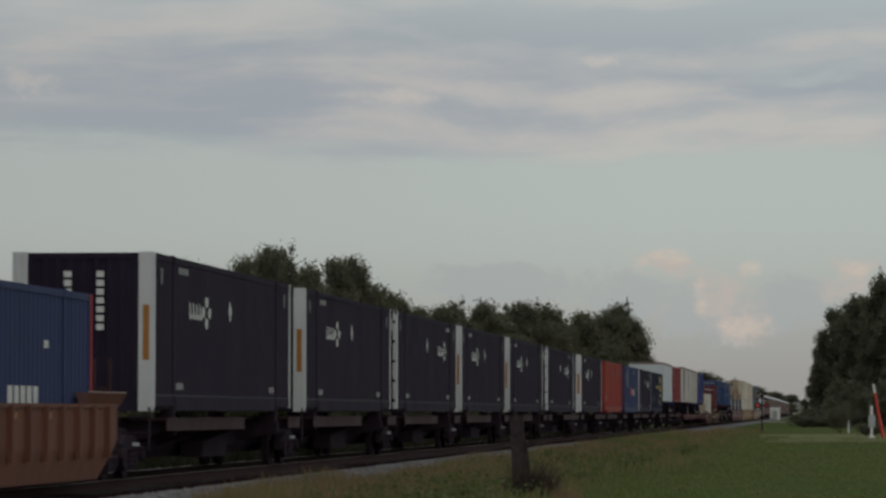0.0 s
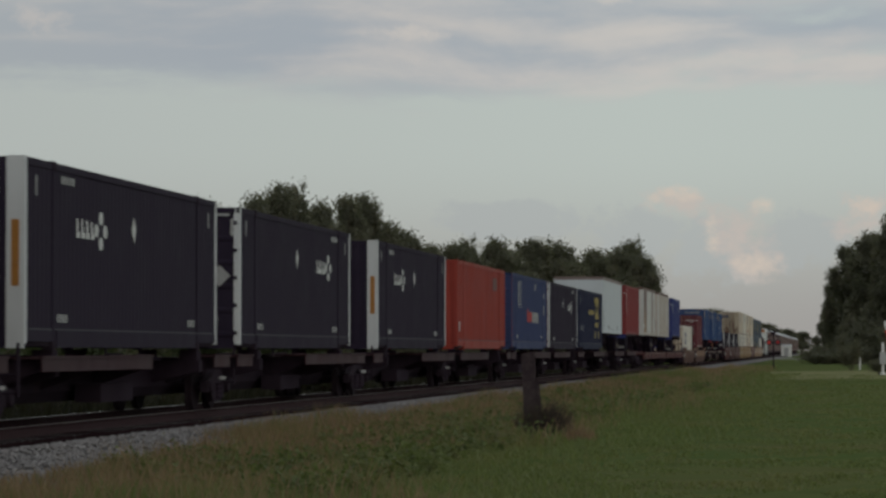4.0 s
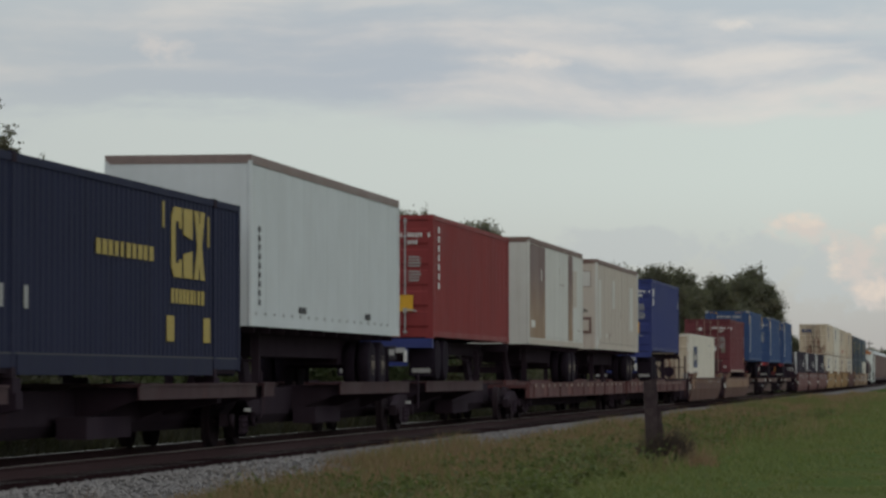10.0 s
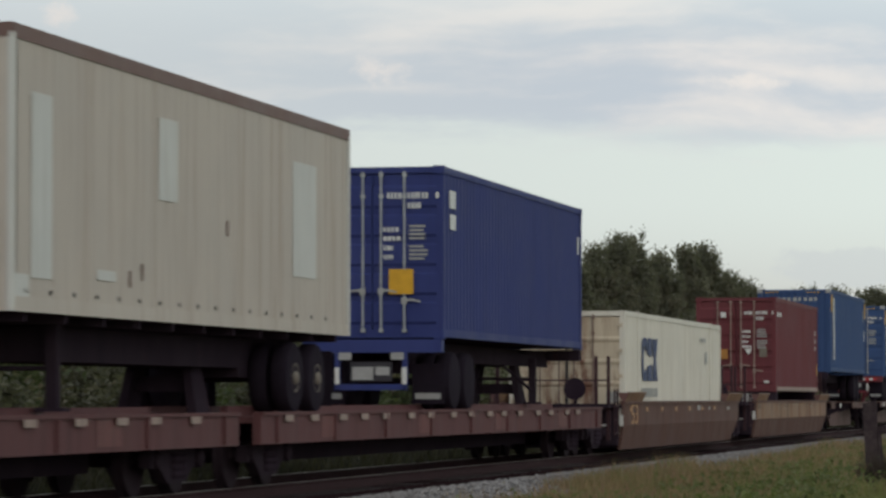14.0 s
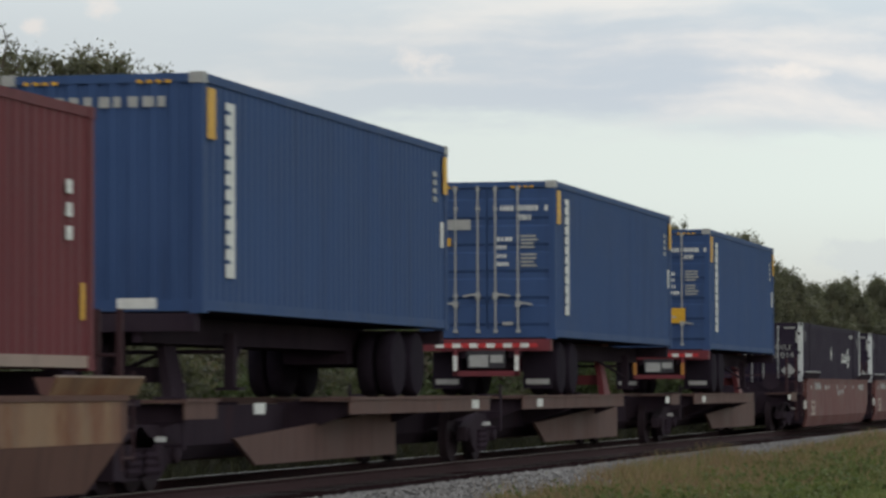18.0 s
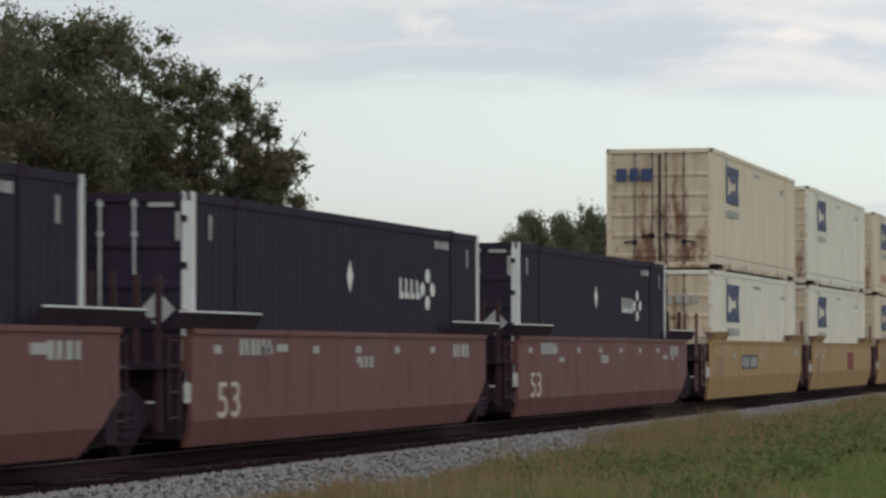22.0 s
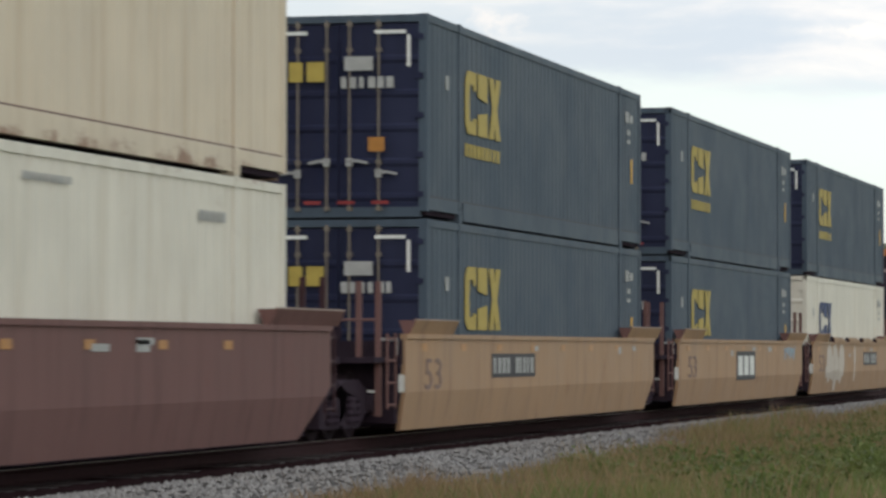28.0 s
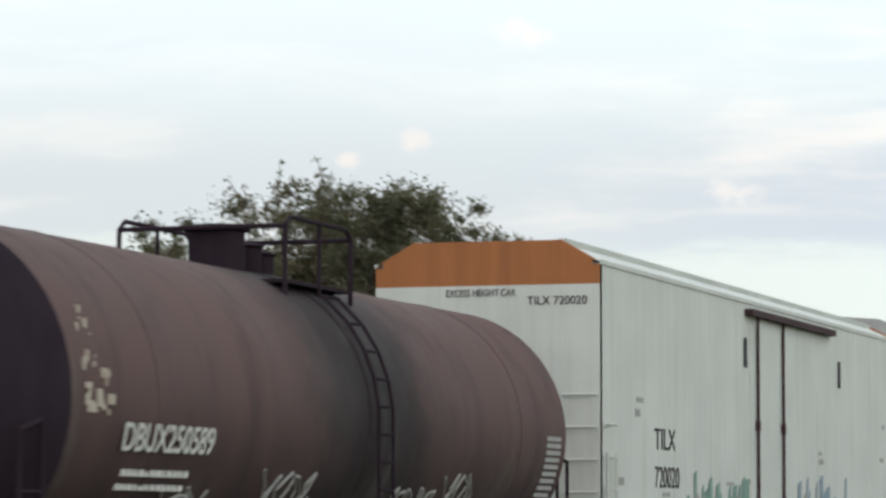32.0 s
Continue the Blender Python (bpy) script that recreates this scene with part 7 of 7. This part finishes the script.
def build_train():
    # a ribbed well with a blue box leads into view
    well_car(38.2, 58.6, "ribbed_brown", "rust-brown ribbed", 1, ribbed=True, far_truck=True, top=1.3, sign="none")
    c = container("domestic_container", "blue container with a red edge, riding in a ribbed well car", L53, 2.59, 2.9, "blue_box", domestic=True, pitch=0.3)
    block_marks(c, [(2.2 + 0.42 * k, 0.75, 0.3, 0.6) for k in range(5)] + [(4.6, 1.95, 0.3, 0.12)], 1.297, "white_mark")
    part("edge_strip", Shape().box(1.2, 8.0, 0.1, 1.315, 8.09, 2.9), "red_mark", c)
    put(c, 39.8, L53, WELL_Z + 0.05)
    # black boxes on spine cars
    cuts = (60.3, 78.6, 96.5, 113.9, 131.8, 150.3, 170.2)
    for i, (a, b) in enumerate(zip(cuts, cuts[1:])):
        spine_car(a, b, far_truck=(i == 5), shelves=((1.7, 10.2), (-2.2, -0.5)) if i != 5 else ((0.4, 2.2), (-10.5, -0.6)))
    spots = (61.3, 79.7, 97.3, 115.0, 132.8, 151.6)
    front = container("domestic_container", "black corrugated container with broad white end posts on a spine car", L53, 2.59, 2.9, "black_box", "white_trim", True, "far", 0.010, wide_posts=True, pitch=0.3)
    domestic_marks(front, "black_box", 1, True)
    rear = container("domestic_container", "black corrugated container, door end edged in thin white", L53, 2.59, 2.9, "black_box", "white_trim", True, "near", 0.010, pitch=0.3)
    domestic_marks(rear, "black_box", 2, False)
    used = set()

    def black(kind, y, z):
        proto = front if kind == "f" else rear
        ob = proto if kind not in used else copy_thing(proto, pose(0, 0, 0))
        used.add(kind)
        return put(ob, y, L53, z)
    for y, kind in zip(spots, "ffrffr"):
        black(kind, y, SPINE_Z)
    # second set of spine cars
    cuts = (171.2, 190.9, 210.0, 228.3, 245.7, 263.7)
    for i, (a, b) in enumerate(zip(cuts, cuts[1:])):
        spine_car(a, b, far_truck=(i == 4), shelves=((1.7, 10.6), (-1.6, -0.2)) if i % 2 else ((0.2, 2.0), (-8.9, -0.4)))
    black("f", 173.0, SPINE_Z)
    c = container("domestic_container", "orange-red corrugated container on a spine car", L53, 2.59, 2.9, "orange_red", domestic=True, doors="far", pitch=0.3)
    block_marks(c, [(3.55 + 0.5 * k, 2.1, 0.44, 0.45) for k in range(3)], 1.297, "well_brown")
    block_marks(c, [(-7.6, 0.6, 0.25, 0.3)], 1.297, "white_mark")
    marks([(-0.3, 2.2, 1.1, 0.28), (-0.2, 1.0, 0.6, 0.12)], -8.085, c, "well_brown", "end_bar", "y")
    put(c, 192.6, L53, SPINE_Z)
    c = container("domestic_container", "blue container with red edges and faded lettering on a spine car", L53, 2.59, 2.9, "blue_box", domestic=True, pitch=0.3)
    rng = random.Random(4)
    block_marks(c, [(0.85 + 0.50 * k, 1.06 if k % 2 else 1.1, 0.36, 0.42) for k in range(6)] + [(2.1, 2.4, 0.35, 0.25), (6.3, 1.4, 0.3, 0.45), (6.3, 2.1, 0.3, 0.25), (-5.9, 0.45, 0.5, 0.12), (5.2, 0.45, 0.4, 0.12)] + [(-5.0, 1.62 + 0.11 * k, 1.15, 0.035) for k in range(10)], 1.297, "grey_mark")
    block_marks(c, [(-1.3, 1.1, 0.5, 0.5), (-0.7, 1.1, 0.4, 0.38), (-0.2, 1.1, 0.4, 0.38), (0.3, 1.1, 0.4, 0.38)], 1.297, "red_mark")
    for a in (-8.09, 8.0):
        part("edge_strip", Shape().box(1.2, a + 0.02, 0.1, 1.312, a + 0.08, 2.9), "brick_red", c, "red painted edge strip")
    for z in (1.82, 2.14, 2.46):
        part("crest", Shape().lathe_x([(1.297, 0.16), (1.303, 0.15)], -5.1, z, 14), "grey_mark", c)
    put(c, 211.4, L53, SPINE_Z)
    black("r", 228.8, SPINE_Z)
    c = container("domestic_container", "dark navy container with yellow block markings on a spine car", L53, 2.59, 2.9, "dark_navy", domestic=True, pitch=0.3)
    emblem(1.297, 2.9, 1.15, 2.4, 1.5, c, "yellow_mark")
    rng = random.Random(6)
    block_marks(c, bars(rng, -1.8, 1.75, 3.6, 0.22, 10), 1.297, "yellow_mark")
    block_marks(c, [(2.6, 0.55, 0.5, 0.4), (5.2, 0.55, 0.5, 0.4), (5.5, 2.1, 0.12, 0.5), (2.3, 2.3, 0.12, 0.4)], 1.297, "yellow_mark")
    block_marks(c, [(-6.8, 0.9, 0.2, 0.3), (-5.6, 0.9, 0.2, 0.3), (-7.4, 2.2, 0.12, 0.3)], 1.297, "grey_mark")
    put(c, 246.4, L53, SPINE_Z)
    # trailers on spine cars
    s1 = spine_car(263.7, 281.4, trailer=True, shelves=((0.3, 1.2), (-9.9, -1.4)))
    stanchion(s1, -5.6)
    t = van_trailer(15.9, 2.96, "bluewhite", "bluish-white van trailer with a grey roof edge")
    rng = random.Random(15)
    marks([(-7.3, 1.5 + 0.16 * k, 0.16, 0.1) for k in range(9)], 1.292, t, "dark_panel", "serial_bar")
    marks(bars(rng, -3.6, 1.42, 0.8, 0.12, 5) + bars(rng, 3.6, 1.42, 0.7, 0.12, 5), 1.292, t, "dark_panel", "data_bar")
    put(t, 263.5, 15.9, RAIL_Z + 0.95)
    s2 = spine_car(281.4, 300.6, trailer=True, far_truck=True, shelves=((1.1, 10.5),))
    stanchion(s2, 5.0)
    put(chassis(284.7, 13.8, True, 1.00, "royal"), 284.75, 13.8, RAIL_Z + 1.10)
    c = container("shipping_container", "brick-red corrugated container with white upright lettering", 13.72, 2.44, 2.88, "brick_red")
    door_marks(c, 6.86, seed=7)
    block_marks(c, [(-6.1, 2.48 - 0.22 * k, 0.24, 0.15) for k in range(7)], 1.222, "white_mark")
    marks([(0.3, 0.62, 0.45, 0.38)], -6.92, c, "sticker", "door_sticker", "y")
    put(c, 284.85, 13.72, RAIL_Z + 2.11)
    # flat cars with van trailers
    flat_car(301.4, 330.0, hitches=(304.2,))
    flat_car(330.6, 358.4, hitches=(322.9 + 8.2, 354.0))
    t = van_trailer(14.2, 3.05, "panel_white", "patched van trailer, white panels beside brown stained ones")
    part("stained_panel", Shape().box(1.286, -6.95, 1.32, 1.296, -3.2, 4.0), "stained_panel", t, "brown stained side panel")
    part("stained_panel", Shape().box(1.286, 3.0, 1.32, 1.296, 4.15, 4.0), "stained_panel", t, "brown stained side panel")
    part("stained_panel", Shape().box(1.286, 4.3, 2.4, 1.297, 5.3, 3.55), "tan_dirty", t)
    marks([(-4.2, 3.0, 0.12, 0.35), (-6.6, 1.62, 0.9, 0.2)], 1.297, t, "white_mark", "data_plate")
    marks([(0.6, 3.0, 1.1, 0.02), (5.6, 1.65, 0.8, 0.02), (0.5, 3.35, 0.02, 0.2)], 1.293, t, "brown_panel", "patch_seam")
    put(t, 302.5, 14.2, RAIL_Z + 1.0)
    t = van_trailer(15.0, 3.05, "tan_dirty", "grimy tan van trailer with streaked sides and a framed end hatch")
    lettering("Z 882294", 0.22, "black_mark", t, end_text(0.20, -7.515, 2.36), "lettering", 0.9)
    marks([(0.66, 3.24, 0.42, 0.54)], -7.5, t, "brown_panel", "patch_frame", "y")
    marks([(0.68, 3.26, 0.38, 0.50)], -7.505, t, "panel_white", "end_patch", "y")
    part("end_hatch", Shape().box(0.70, -7.54, 1.66, 1.10, -7.5, 2.22), "brown_panel", t, "dark framed end hatch")
    marks([(0.79, 1.76, 0.22, 0.36)], -7.542, t, "tan_dirty", "hatch_panel", "y")
    marks([(-6.9, 1.5, 0.7, 2.0), (-2.2, 2.6, 0.8, 1.0), (4.2, 1.9, 1.3, 1.6)], 1.288, t, "panel_white", "pale_panel")
    marks([(-7.42, 1.25, 0.45, 0.28), (-4.6, 1.55, 0.7, 0.12)], 1.29, t, "panel_white", "corner_patch")
    marks([(-3.4, 1.5, 0.08, 0.2), (-2.9, 1.6, 0.08, 0.2), (0.8, 2.3, 0.1, 0.2)], 1.29, t, "brown_panel", "side_clip")
    put(t, 321.3, 15.0, RAIL_Z + 1.0)
    put(chassis(343.0, 13.8, True, 1.20, "royal"), 343.15, 13.8, RAIL_Z + 1.0)
    c = container("shipping_container", "royal-blue corrugated container with a yellow door sticker on a chassis", 13.6, 2.44, 2.9, "royal")
    door_marks(c, 6.8, seed=9)
    marks([(0.3, 0.75, 0.42, 0.42)], -6.86, c, "sticker", "door_sticker", "y")
    block_marks(c, [(-6.3, 2.22, 0.5, 0.30), (-6.25, 1.86, 0.45, 0.26), (6.3, 1.95, 0.14, 0.35)], 1.222, "white_mark")
    put(c, 343.25, 13.6, RAIL_Z + 1.0 + 1.21)
    # wells with an off-white box and a maroon one
    well_car(359.4, 381.9, "two_tone", "dirty dark-brown", 5, far_truck=True, top=1.12, sign="none")
    c = container("domestic_container", "cream container with navy block markings low in a well car", L53, 2.59, 2.9, "offwhite", domestic=True, end_colour="rusty_cream", pitch=0.3)
    emblem(1.297, -5.6, 1.0, 2.4, 1.35, c, "navy_mark")
    block_marks(c, bars(random.Random(2), 4.2, 2.4, 1.0, 0.1, 6) + [(5.0, 1.85, 0.35, 0.3)], 1.297, "grey_mark")
    put(c, 362.0, L53, WELL_Z + 0.05)
    w = well_car(383.1, 405.7, "two_tone", "dirty dark-brown", 6, far_truck=True, sign="none", top=1.12)
    part("upper_band", Shape().box(1.468, -9.7, 0.63, 1.478, 9.7, 1.085), "band_tan", w, "stained tan upper band")
    for a in (-2.65, 8.6):
        part("riser", Shape().box(-1.2, a, 0.2, 1.2, a + 0.4, 1.415), "grime", w)
    c = container("shipping_container", "maroon corrugated container with white door stencils above a well car", 12.25, 2.44, 2.88, "maroon")
    door_marks(c, 6.125, seed=11)
    block_marks(c, [(-5.75 + 0.3 * k, 2.3, 0.2, 0.14) for k in range(4)] + [(5.2, 1.9 - 0.25 * k, 0.2, 0.15) for k in range(3)], 1.222, "white_mark")
    block_marks(c, [(5.68, 0.55, 0.14, 0.4)], 1.222, "sticker")
    part("placard", Shape().prism_y([(0.27, 1.31), (0.385, 1.12), (0.50, 1.31)], -6.20, -6.195), "white_mark", c, "small white triangle placard")
    marks([(-0.46, 2.27, 0.16, 0.16), (0.86, 0.27, 0.15, 0.07)], -6.195, c, "white_mark", "door_plate", "y")
    marks([(-1.06, 1.56, 0.40, 0.38)], -6.195, c, "navy_mark", "door_plate", "y")
    part("door_emblem", Shape().prism_y([(-1.02, 1.82), (-0.94, 1.68), (-0.90, 1.60), (-0.82, 1.60), (-0.78, 1.68), (-0.70, 1.82), (-0.80, 1.78), (-0.86, 1.84), (-0.92, 1.78)], -6.203, -6.199), "grey_mark", c, "pale winged shape on a dark blue plate")
    marks([(-0.59, 1.0, 0.34, 0.30)], -6.195, c, "amber", "door_sticker", "y")
    marks([(0.72, 1.06, 0.23, 0.27)], -6.195, c, "hub", "data_tag", "y")
    for ob in c.children:
        if ob.name.startswith("bottom_rail"):
            ob.data.materials[0] = MAT["scuffed"]
    put(c, 391.68, 12.25, RAIL_Z + 1.42)
    # three blue boxes on chassis
    cuts = (406.4, 424.6, 444.3, 465.8)
    for i, (a, b) in enumerate(zip(cuts, cuts[1:])):
        s = spine_car(a, b, deck="tan_platform", trailer=True, far_truck=(i == 2), tan=True, shelves=((0.3, 1.6), (-10.1, -0.8)) if i == 0 else ((2.0, 12.2), (-1.4, -0.2)), label="low spine car with tan platforms carrying a container on its chassis")
        stanchion(s, -6.2 if i == 0 else 5.4, i == 0)
    for i, (y, near) in enumerate(((407.85, False), (430.25, True), (450.1, True))):
        length, wide = (13.4, 13.6, 12.1)[i], (2.56, 2.56, 2.44)[i]
        put(chassis(y, length + 0.2, near, 1.035, "grime" if i == 0 else "chassis_red", lights=(i == 2)), y - 0.1, length + 0.2, RAIL_Z + 1.10)
        c = container("shipping_container", "mid-blue corrugated container with a white ladder-like side mark", length, wide, 2.91, "mid_blue", doors="near" if near else "far", rail_mat="mid_blue")
        w2 = wide / 2
        if near:
            door_marks(c, length / 2, seed=13 + i, plates=True)
            marks([(0.3, 0.65, 0.34, 0.36)] if i == 2 else [(0.3, 0.25, 0.2, 0.06)], -length / 2 - 0.06, c, "sticker" if i == 2 else "grey_mark", "door_sticker", "y")
        else:
            marks(bars(random.Random(9), -0.6, 2.5, 1.5, 0.13, 8), -length / 2 - 0.004, c, "grey_mark", "end_bar", "y")
            marks([(0.2, 0.05, 0.5, 0.13)], -length / 2 - 0.004, c, "white_mark", "end_plate", "y")
        mk = Shape().box(w2 + 0.002, -length / 2 + 0.98, 0.45, w2 + 0.007, -length / 2 + 1.38, 2.62)
        part("side_mark", mk, "white_mark", c, "white upright strip with dark notches")
        marks([(-length / 2 + 0.96, 0.62 + 0.185 * k, 0.2, 0.05) for k in range(11)], w2 + 0.0075, c, "mid_blue", "mark_notch")
        block_marks(c, [(length / 2 - 0.5, 1.3, 0.22, 0.4)], w2 + 0.002, "white_mark")
        block_marks(c, [(length / 2 - 1.0, 2.0 + 0.13 * k, 0.26, 0.08) for k in range(4)], w2 + 0.002, "grey_mark")
        part("corner_sticker", Shape().box(w2 + 0.012, -length / 2 + 0.16, 2.12, w2 + 0.02, -length / 2 + 0.50, 2.74), "sticker", c, "yellow corner sticker")
        part("corner_sticker", Shape().box(w2 + 0.012, length / 2 - 0.34, 2.15, w2 + 0.02, length / 2 - 0.06, 2.74), "sticker", c, "yellow corner sticker")
        marks([(-1.0 + 0.12 * k, 2.79, 0.07, 0.04) for k in range(4)] + [(0.45 + 0.12 * k, 2.79, 0.07, 0.04) for k in range(4)], -length / 2 - 0.002, c, "sticker", "hazard_dash", "y")
        put(c, y, length, RAIL_Z + 2.14)
    # red wells with black boxes
    cuts = (466.3, 486.2, 505.3, 526.9)
    for i, (a, b) in enumerate(zip(cuts, cuts[1:])):
        well_car(a, b, "well_red", "faded brick-red", 20 + i, far_truck=(i == 2), sign="none")
    for y in (468.0, 488.1, 507.5):
        c = black("r", y, WELL_Z + 0.03)
        if y == 468.0:
            lettering("UMXU", 0.23, "grey_mark", c, end_text(0.2, -8.15, 2.10), "lettering", 1.15)
            lettering("260 014", 0.23, "grey_mark", c, end_text(0.2, -8.15, 1.88), "lettering", 1.15)
    # stacked cream boxes in mustard wells
    spots = ((530.9, "cream", "rusty_cream"), (550.4, "offwhite", "rusty_cream"), (570.0, "cream", "rusty_cream"), (593.3, "cream", "rusty_cream"))
    cuts = ((527.8, 548.3), (548.3, 568.1), (568.1, 589.3), (590.4, 612.2))
    for i, ((a, b), (y, top_col, end)) in enumerate(zip(cuts, spots)):
        well_car(a, b, "well_yellow" if i < 3 else "well_brown", "mustard-yellow" if i < 3 else "purple-brown", 30 + i, far_truck=(i > 1), sign=("numbers", "red", "numbers", "none")[i], sign_at=(-2.0, 1.95, 2.7, 0.0)[i], lugs=(0, 0, 4, 0)[i])
        for k in range(2):
            col = top_col if k else ("offwhite" if i != 2 else "cream")
            c = container("domestic_container", "rust-streaked cream container, navy block markings, " + ("stacked on another" if k else "in a well"), L53, 2.59, 2.9, col, domestic=True, end_colour=end, pitch=0.3)
            emblem(1.297, -5.8, 1.32, 2.3, 1.27, c, "navy_mark")
            rng = random.Random(50 + 2 * i + k)
            block_marks(c, bars(rng, 4.7, 2.35, 1.0, 0.12, 5) + bars(rng, -0.8, 2.55, 1.4, 0.08, 9) + bars(rng, -6.0, 2.62, 0.5, 0.13, 2), 1.297, "grey_mark")
            rr = bars(rng, -0.98, 2.0 if k else 2.2, 0.9, 0.24, 3) if k else bars(rng, 0.2, 2.1, 0.8, 0.2, 4)
            if i == 0 and k:
                rr = [(-1.05, 2.12, 0.26, 0.3), (-0.72, 2.12, 0.22, 0.3), (-0.44, 2.12, 0.28, 0.3)]
                marks(rr, -8.14, c, "navy_mark", "end_emblem", "y")
            else:
                marks(rr, -8.14, c, "grey_mark", "end_bar", "y")
            if i == 2 and k:
                scrawl(60, 1.296, -5.9, 0.42, 5.8, 0.42, c, "pink_mark", 26)
            put(c, y, L53, WELL_Z + 0.10 + 2.93 * k)
    # stacked navy boxes in orange-tan wells
    cuts = ((613.2, 634.3), (634.3, 654.0), (654.0, 672.9))
    for i, ((a, b), y) in enumerate(zip(cuts, (616.4, 635.8, 654.75))):
        w = well_car(a, b, "well_tan", "orange-tan", 40 + i, far_truck=(i == 2), sign=("numbers", "block", "numbers")[i], top=1.38, sign_at=(-2.6, -0.2, 2.7)[i], lugs=(0, 0, 4)[i], nose=(1.35, 1.35, 0.62)[i])
        if i == 2:
            bubble_tag(90, [(-4.6, 0.72, 1.75, 0.30), (-5.85, 0.98, 0.55, 0.36), (-4.75, 1.02, 0.50, 0.34), (-3.45, 0.98, 0.55, 0.37), (-6.45, 0.64, 0.25, 0.16)],
                       [(-6.0, 0.7, 0.34), (-4.7, 0.9, 0.12), (-3.7, 0.7, 0.30), (-5.3, 0.4, 0.40)], 1.38, w, "tan_dirty")
            bubble_tag(92, [(-0.75, 1.05, 0.20, 0.27), (-0.8, 0.70, 0.13, 0.10)], [(-0.8, 0.42, 0.32)], 1.38, w, "tan_dirty")
        if i == 1:
            scrawl(91, 1.476, 5.6, 0.95, 1.6, 0.35, w, "violet_mark", 5)
        for k in range(2):
            white = i == 2 and k == 0
            c = container("domestic_container", ("off-white container with navy block markings set in a well car" if white else "slate-navy container, yellow block markings, " + ("stacked on another" if k else "in a well")), L53, 2.59, 2.9, "offwhite" if white else "navy", domestic=True, side_depth=0.011, end_colour="offwhite" if white else "dark_navy", pitch=0.3)
            emblem(1.297, -5.8, 1.0, 2.3, 1.28, c, "navy_mark" if white else "yellow_mark")
            rng = random.Random(70 + 2 * i + k)
            block_marks(c, [(6.6, 2.3, 0.3, 0.2), (7.0, 2.32, 0.3, 0.14), (6.75, 2.08, 0.3, 0.09), (6.75, 1.92, 0.3, 0.07), (-7.0, 1.9, 0.2, 0.2)], 1.297, "grey_mark")
            if not white:
                block_marks(c, [(7.1, 1.2, 0.16, 0.45)], 1.297, "sticker")
                marks([(-0.95, 2.62, 0.5, 0.05), (0.55, 2.62, 0.45, 0.05), (1.02, 2.15, 0.05, 0.45), (-1.2, 2.15, 0.05, 0.45)], -8.14, c, "white_mark", "edge_tape", "y")
                marks([(0.1, 2.1, 0.42, 0.2)], -8.14, c, "grey_mark", "end_plate", "y")
                if i == 2:
                    lettering("1317", 0.24, "grey_mark", c, end_text(0.35, -8.16, 1.84), "lettering", 0.95)
                else:
                    marks(bars(rng, 0.05, 1.85, 0.8, 0.16, 6), -8.14, c, "grey_mark", "end_bar", "y")
                marks([(-1.05, 1.95, 0.26, 0.28), (-0.72, 1.95, 0.2, 0.28), (-0.46, 1.95, 0.26, 0.28)], -8.14, c, "yellow_mark", "end_emblem", "y")
                if k:
                    marks([(0.45, 0.95, 0.24, 0.2)], -8.14, c, "amber", "door_sticker", "y")
                    marks([(-1.0 + 0.5 * q, 0.2, 0.25, 0.05) for q in range(4)], -8.14, c, "brick_red", "tail_tape", "y")
            if white:
                lettering("0341", 0.22, "grey_mark", c, end_text(0.35, -8.16, 1.72), "lettering", 0.95)
            put(c, y, L53, WELL_Z - 0.05 + 2.91 * k)
    # the tail: tank car, box car, auto racks
    tank_car(674.25, 691.3)
    box_car(691.6, 713.4)
    rack = auto_rack(714.6, 742.4)
    for i in range(1, 20):
        y = 714.6 + 28.6 * i
        on_train(copy_thing(rack, pose(TRACK_X, y + 13.9, RAIL_Z)), y + 13.9)


build_train()
make_stones()
make_grass()


# ================= movement =================
def motions():
    """The train rolls past towards the camera's left."""
    times = [2.0 * i for i in range(17)]
    for ob, y, x, z in MOVERS:
        walk(ob, [(t, pose(x, y - travel(t), z)) for t in times])
    # the wheels roll with it
    turns = [(i / FPS, math.degrees(travel(i / FPS) / WHEEL_R)) for i in range(32 * FPS + 1)]
    for ob, y in WHEELS:
        walk(ob, [(t, pose(0, y, WHEEL_R, a)) for t, a in turns])


motions()
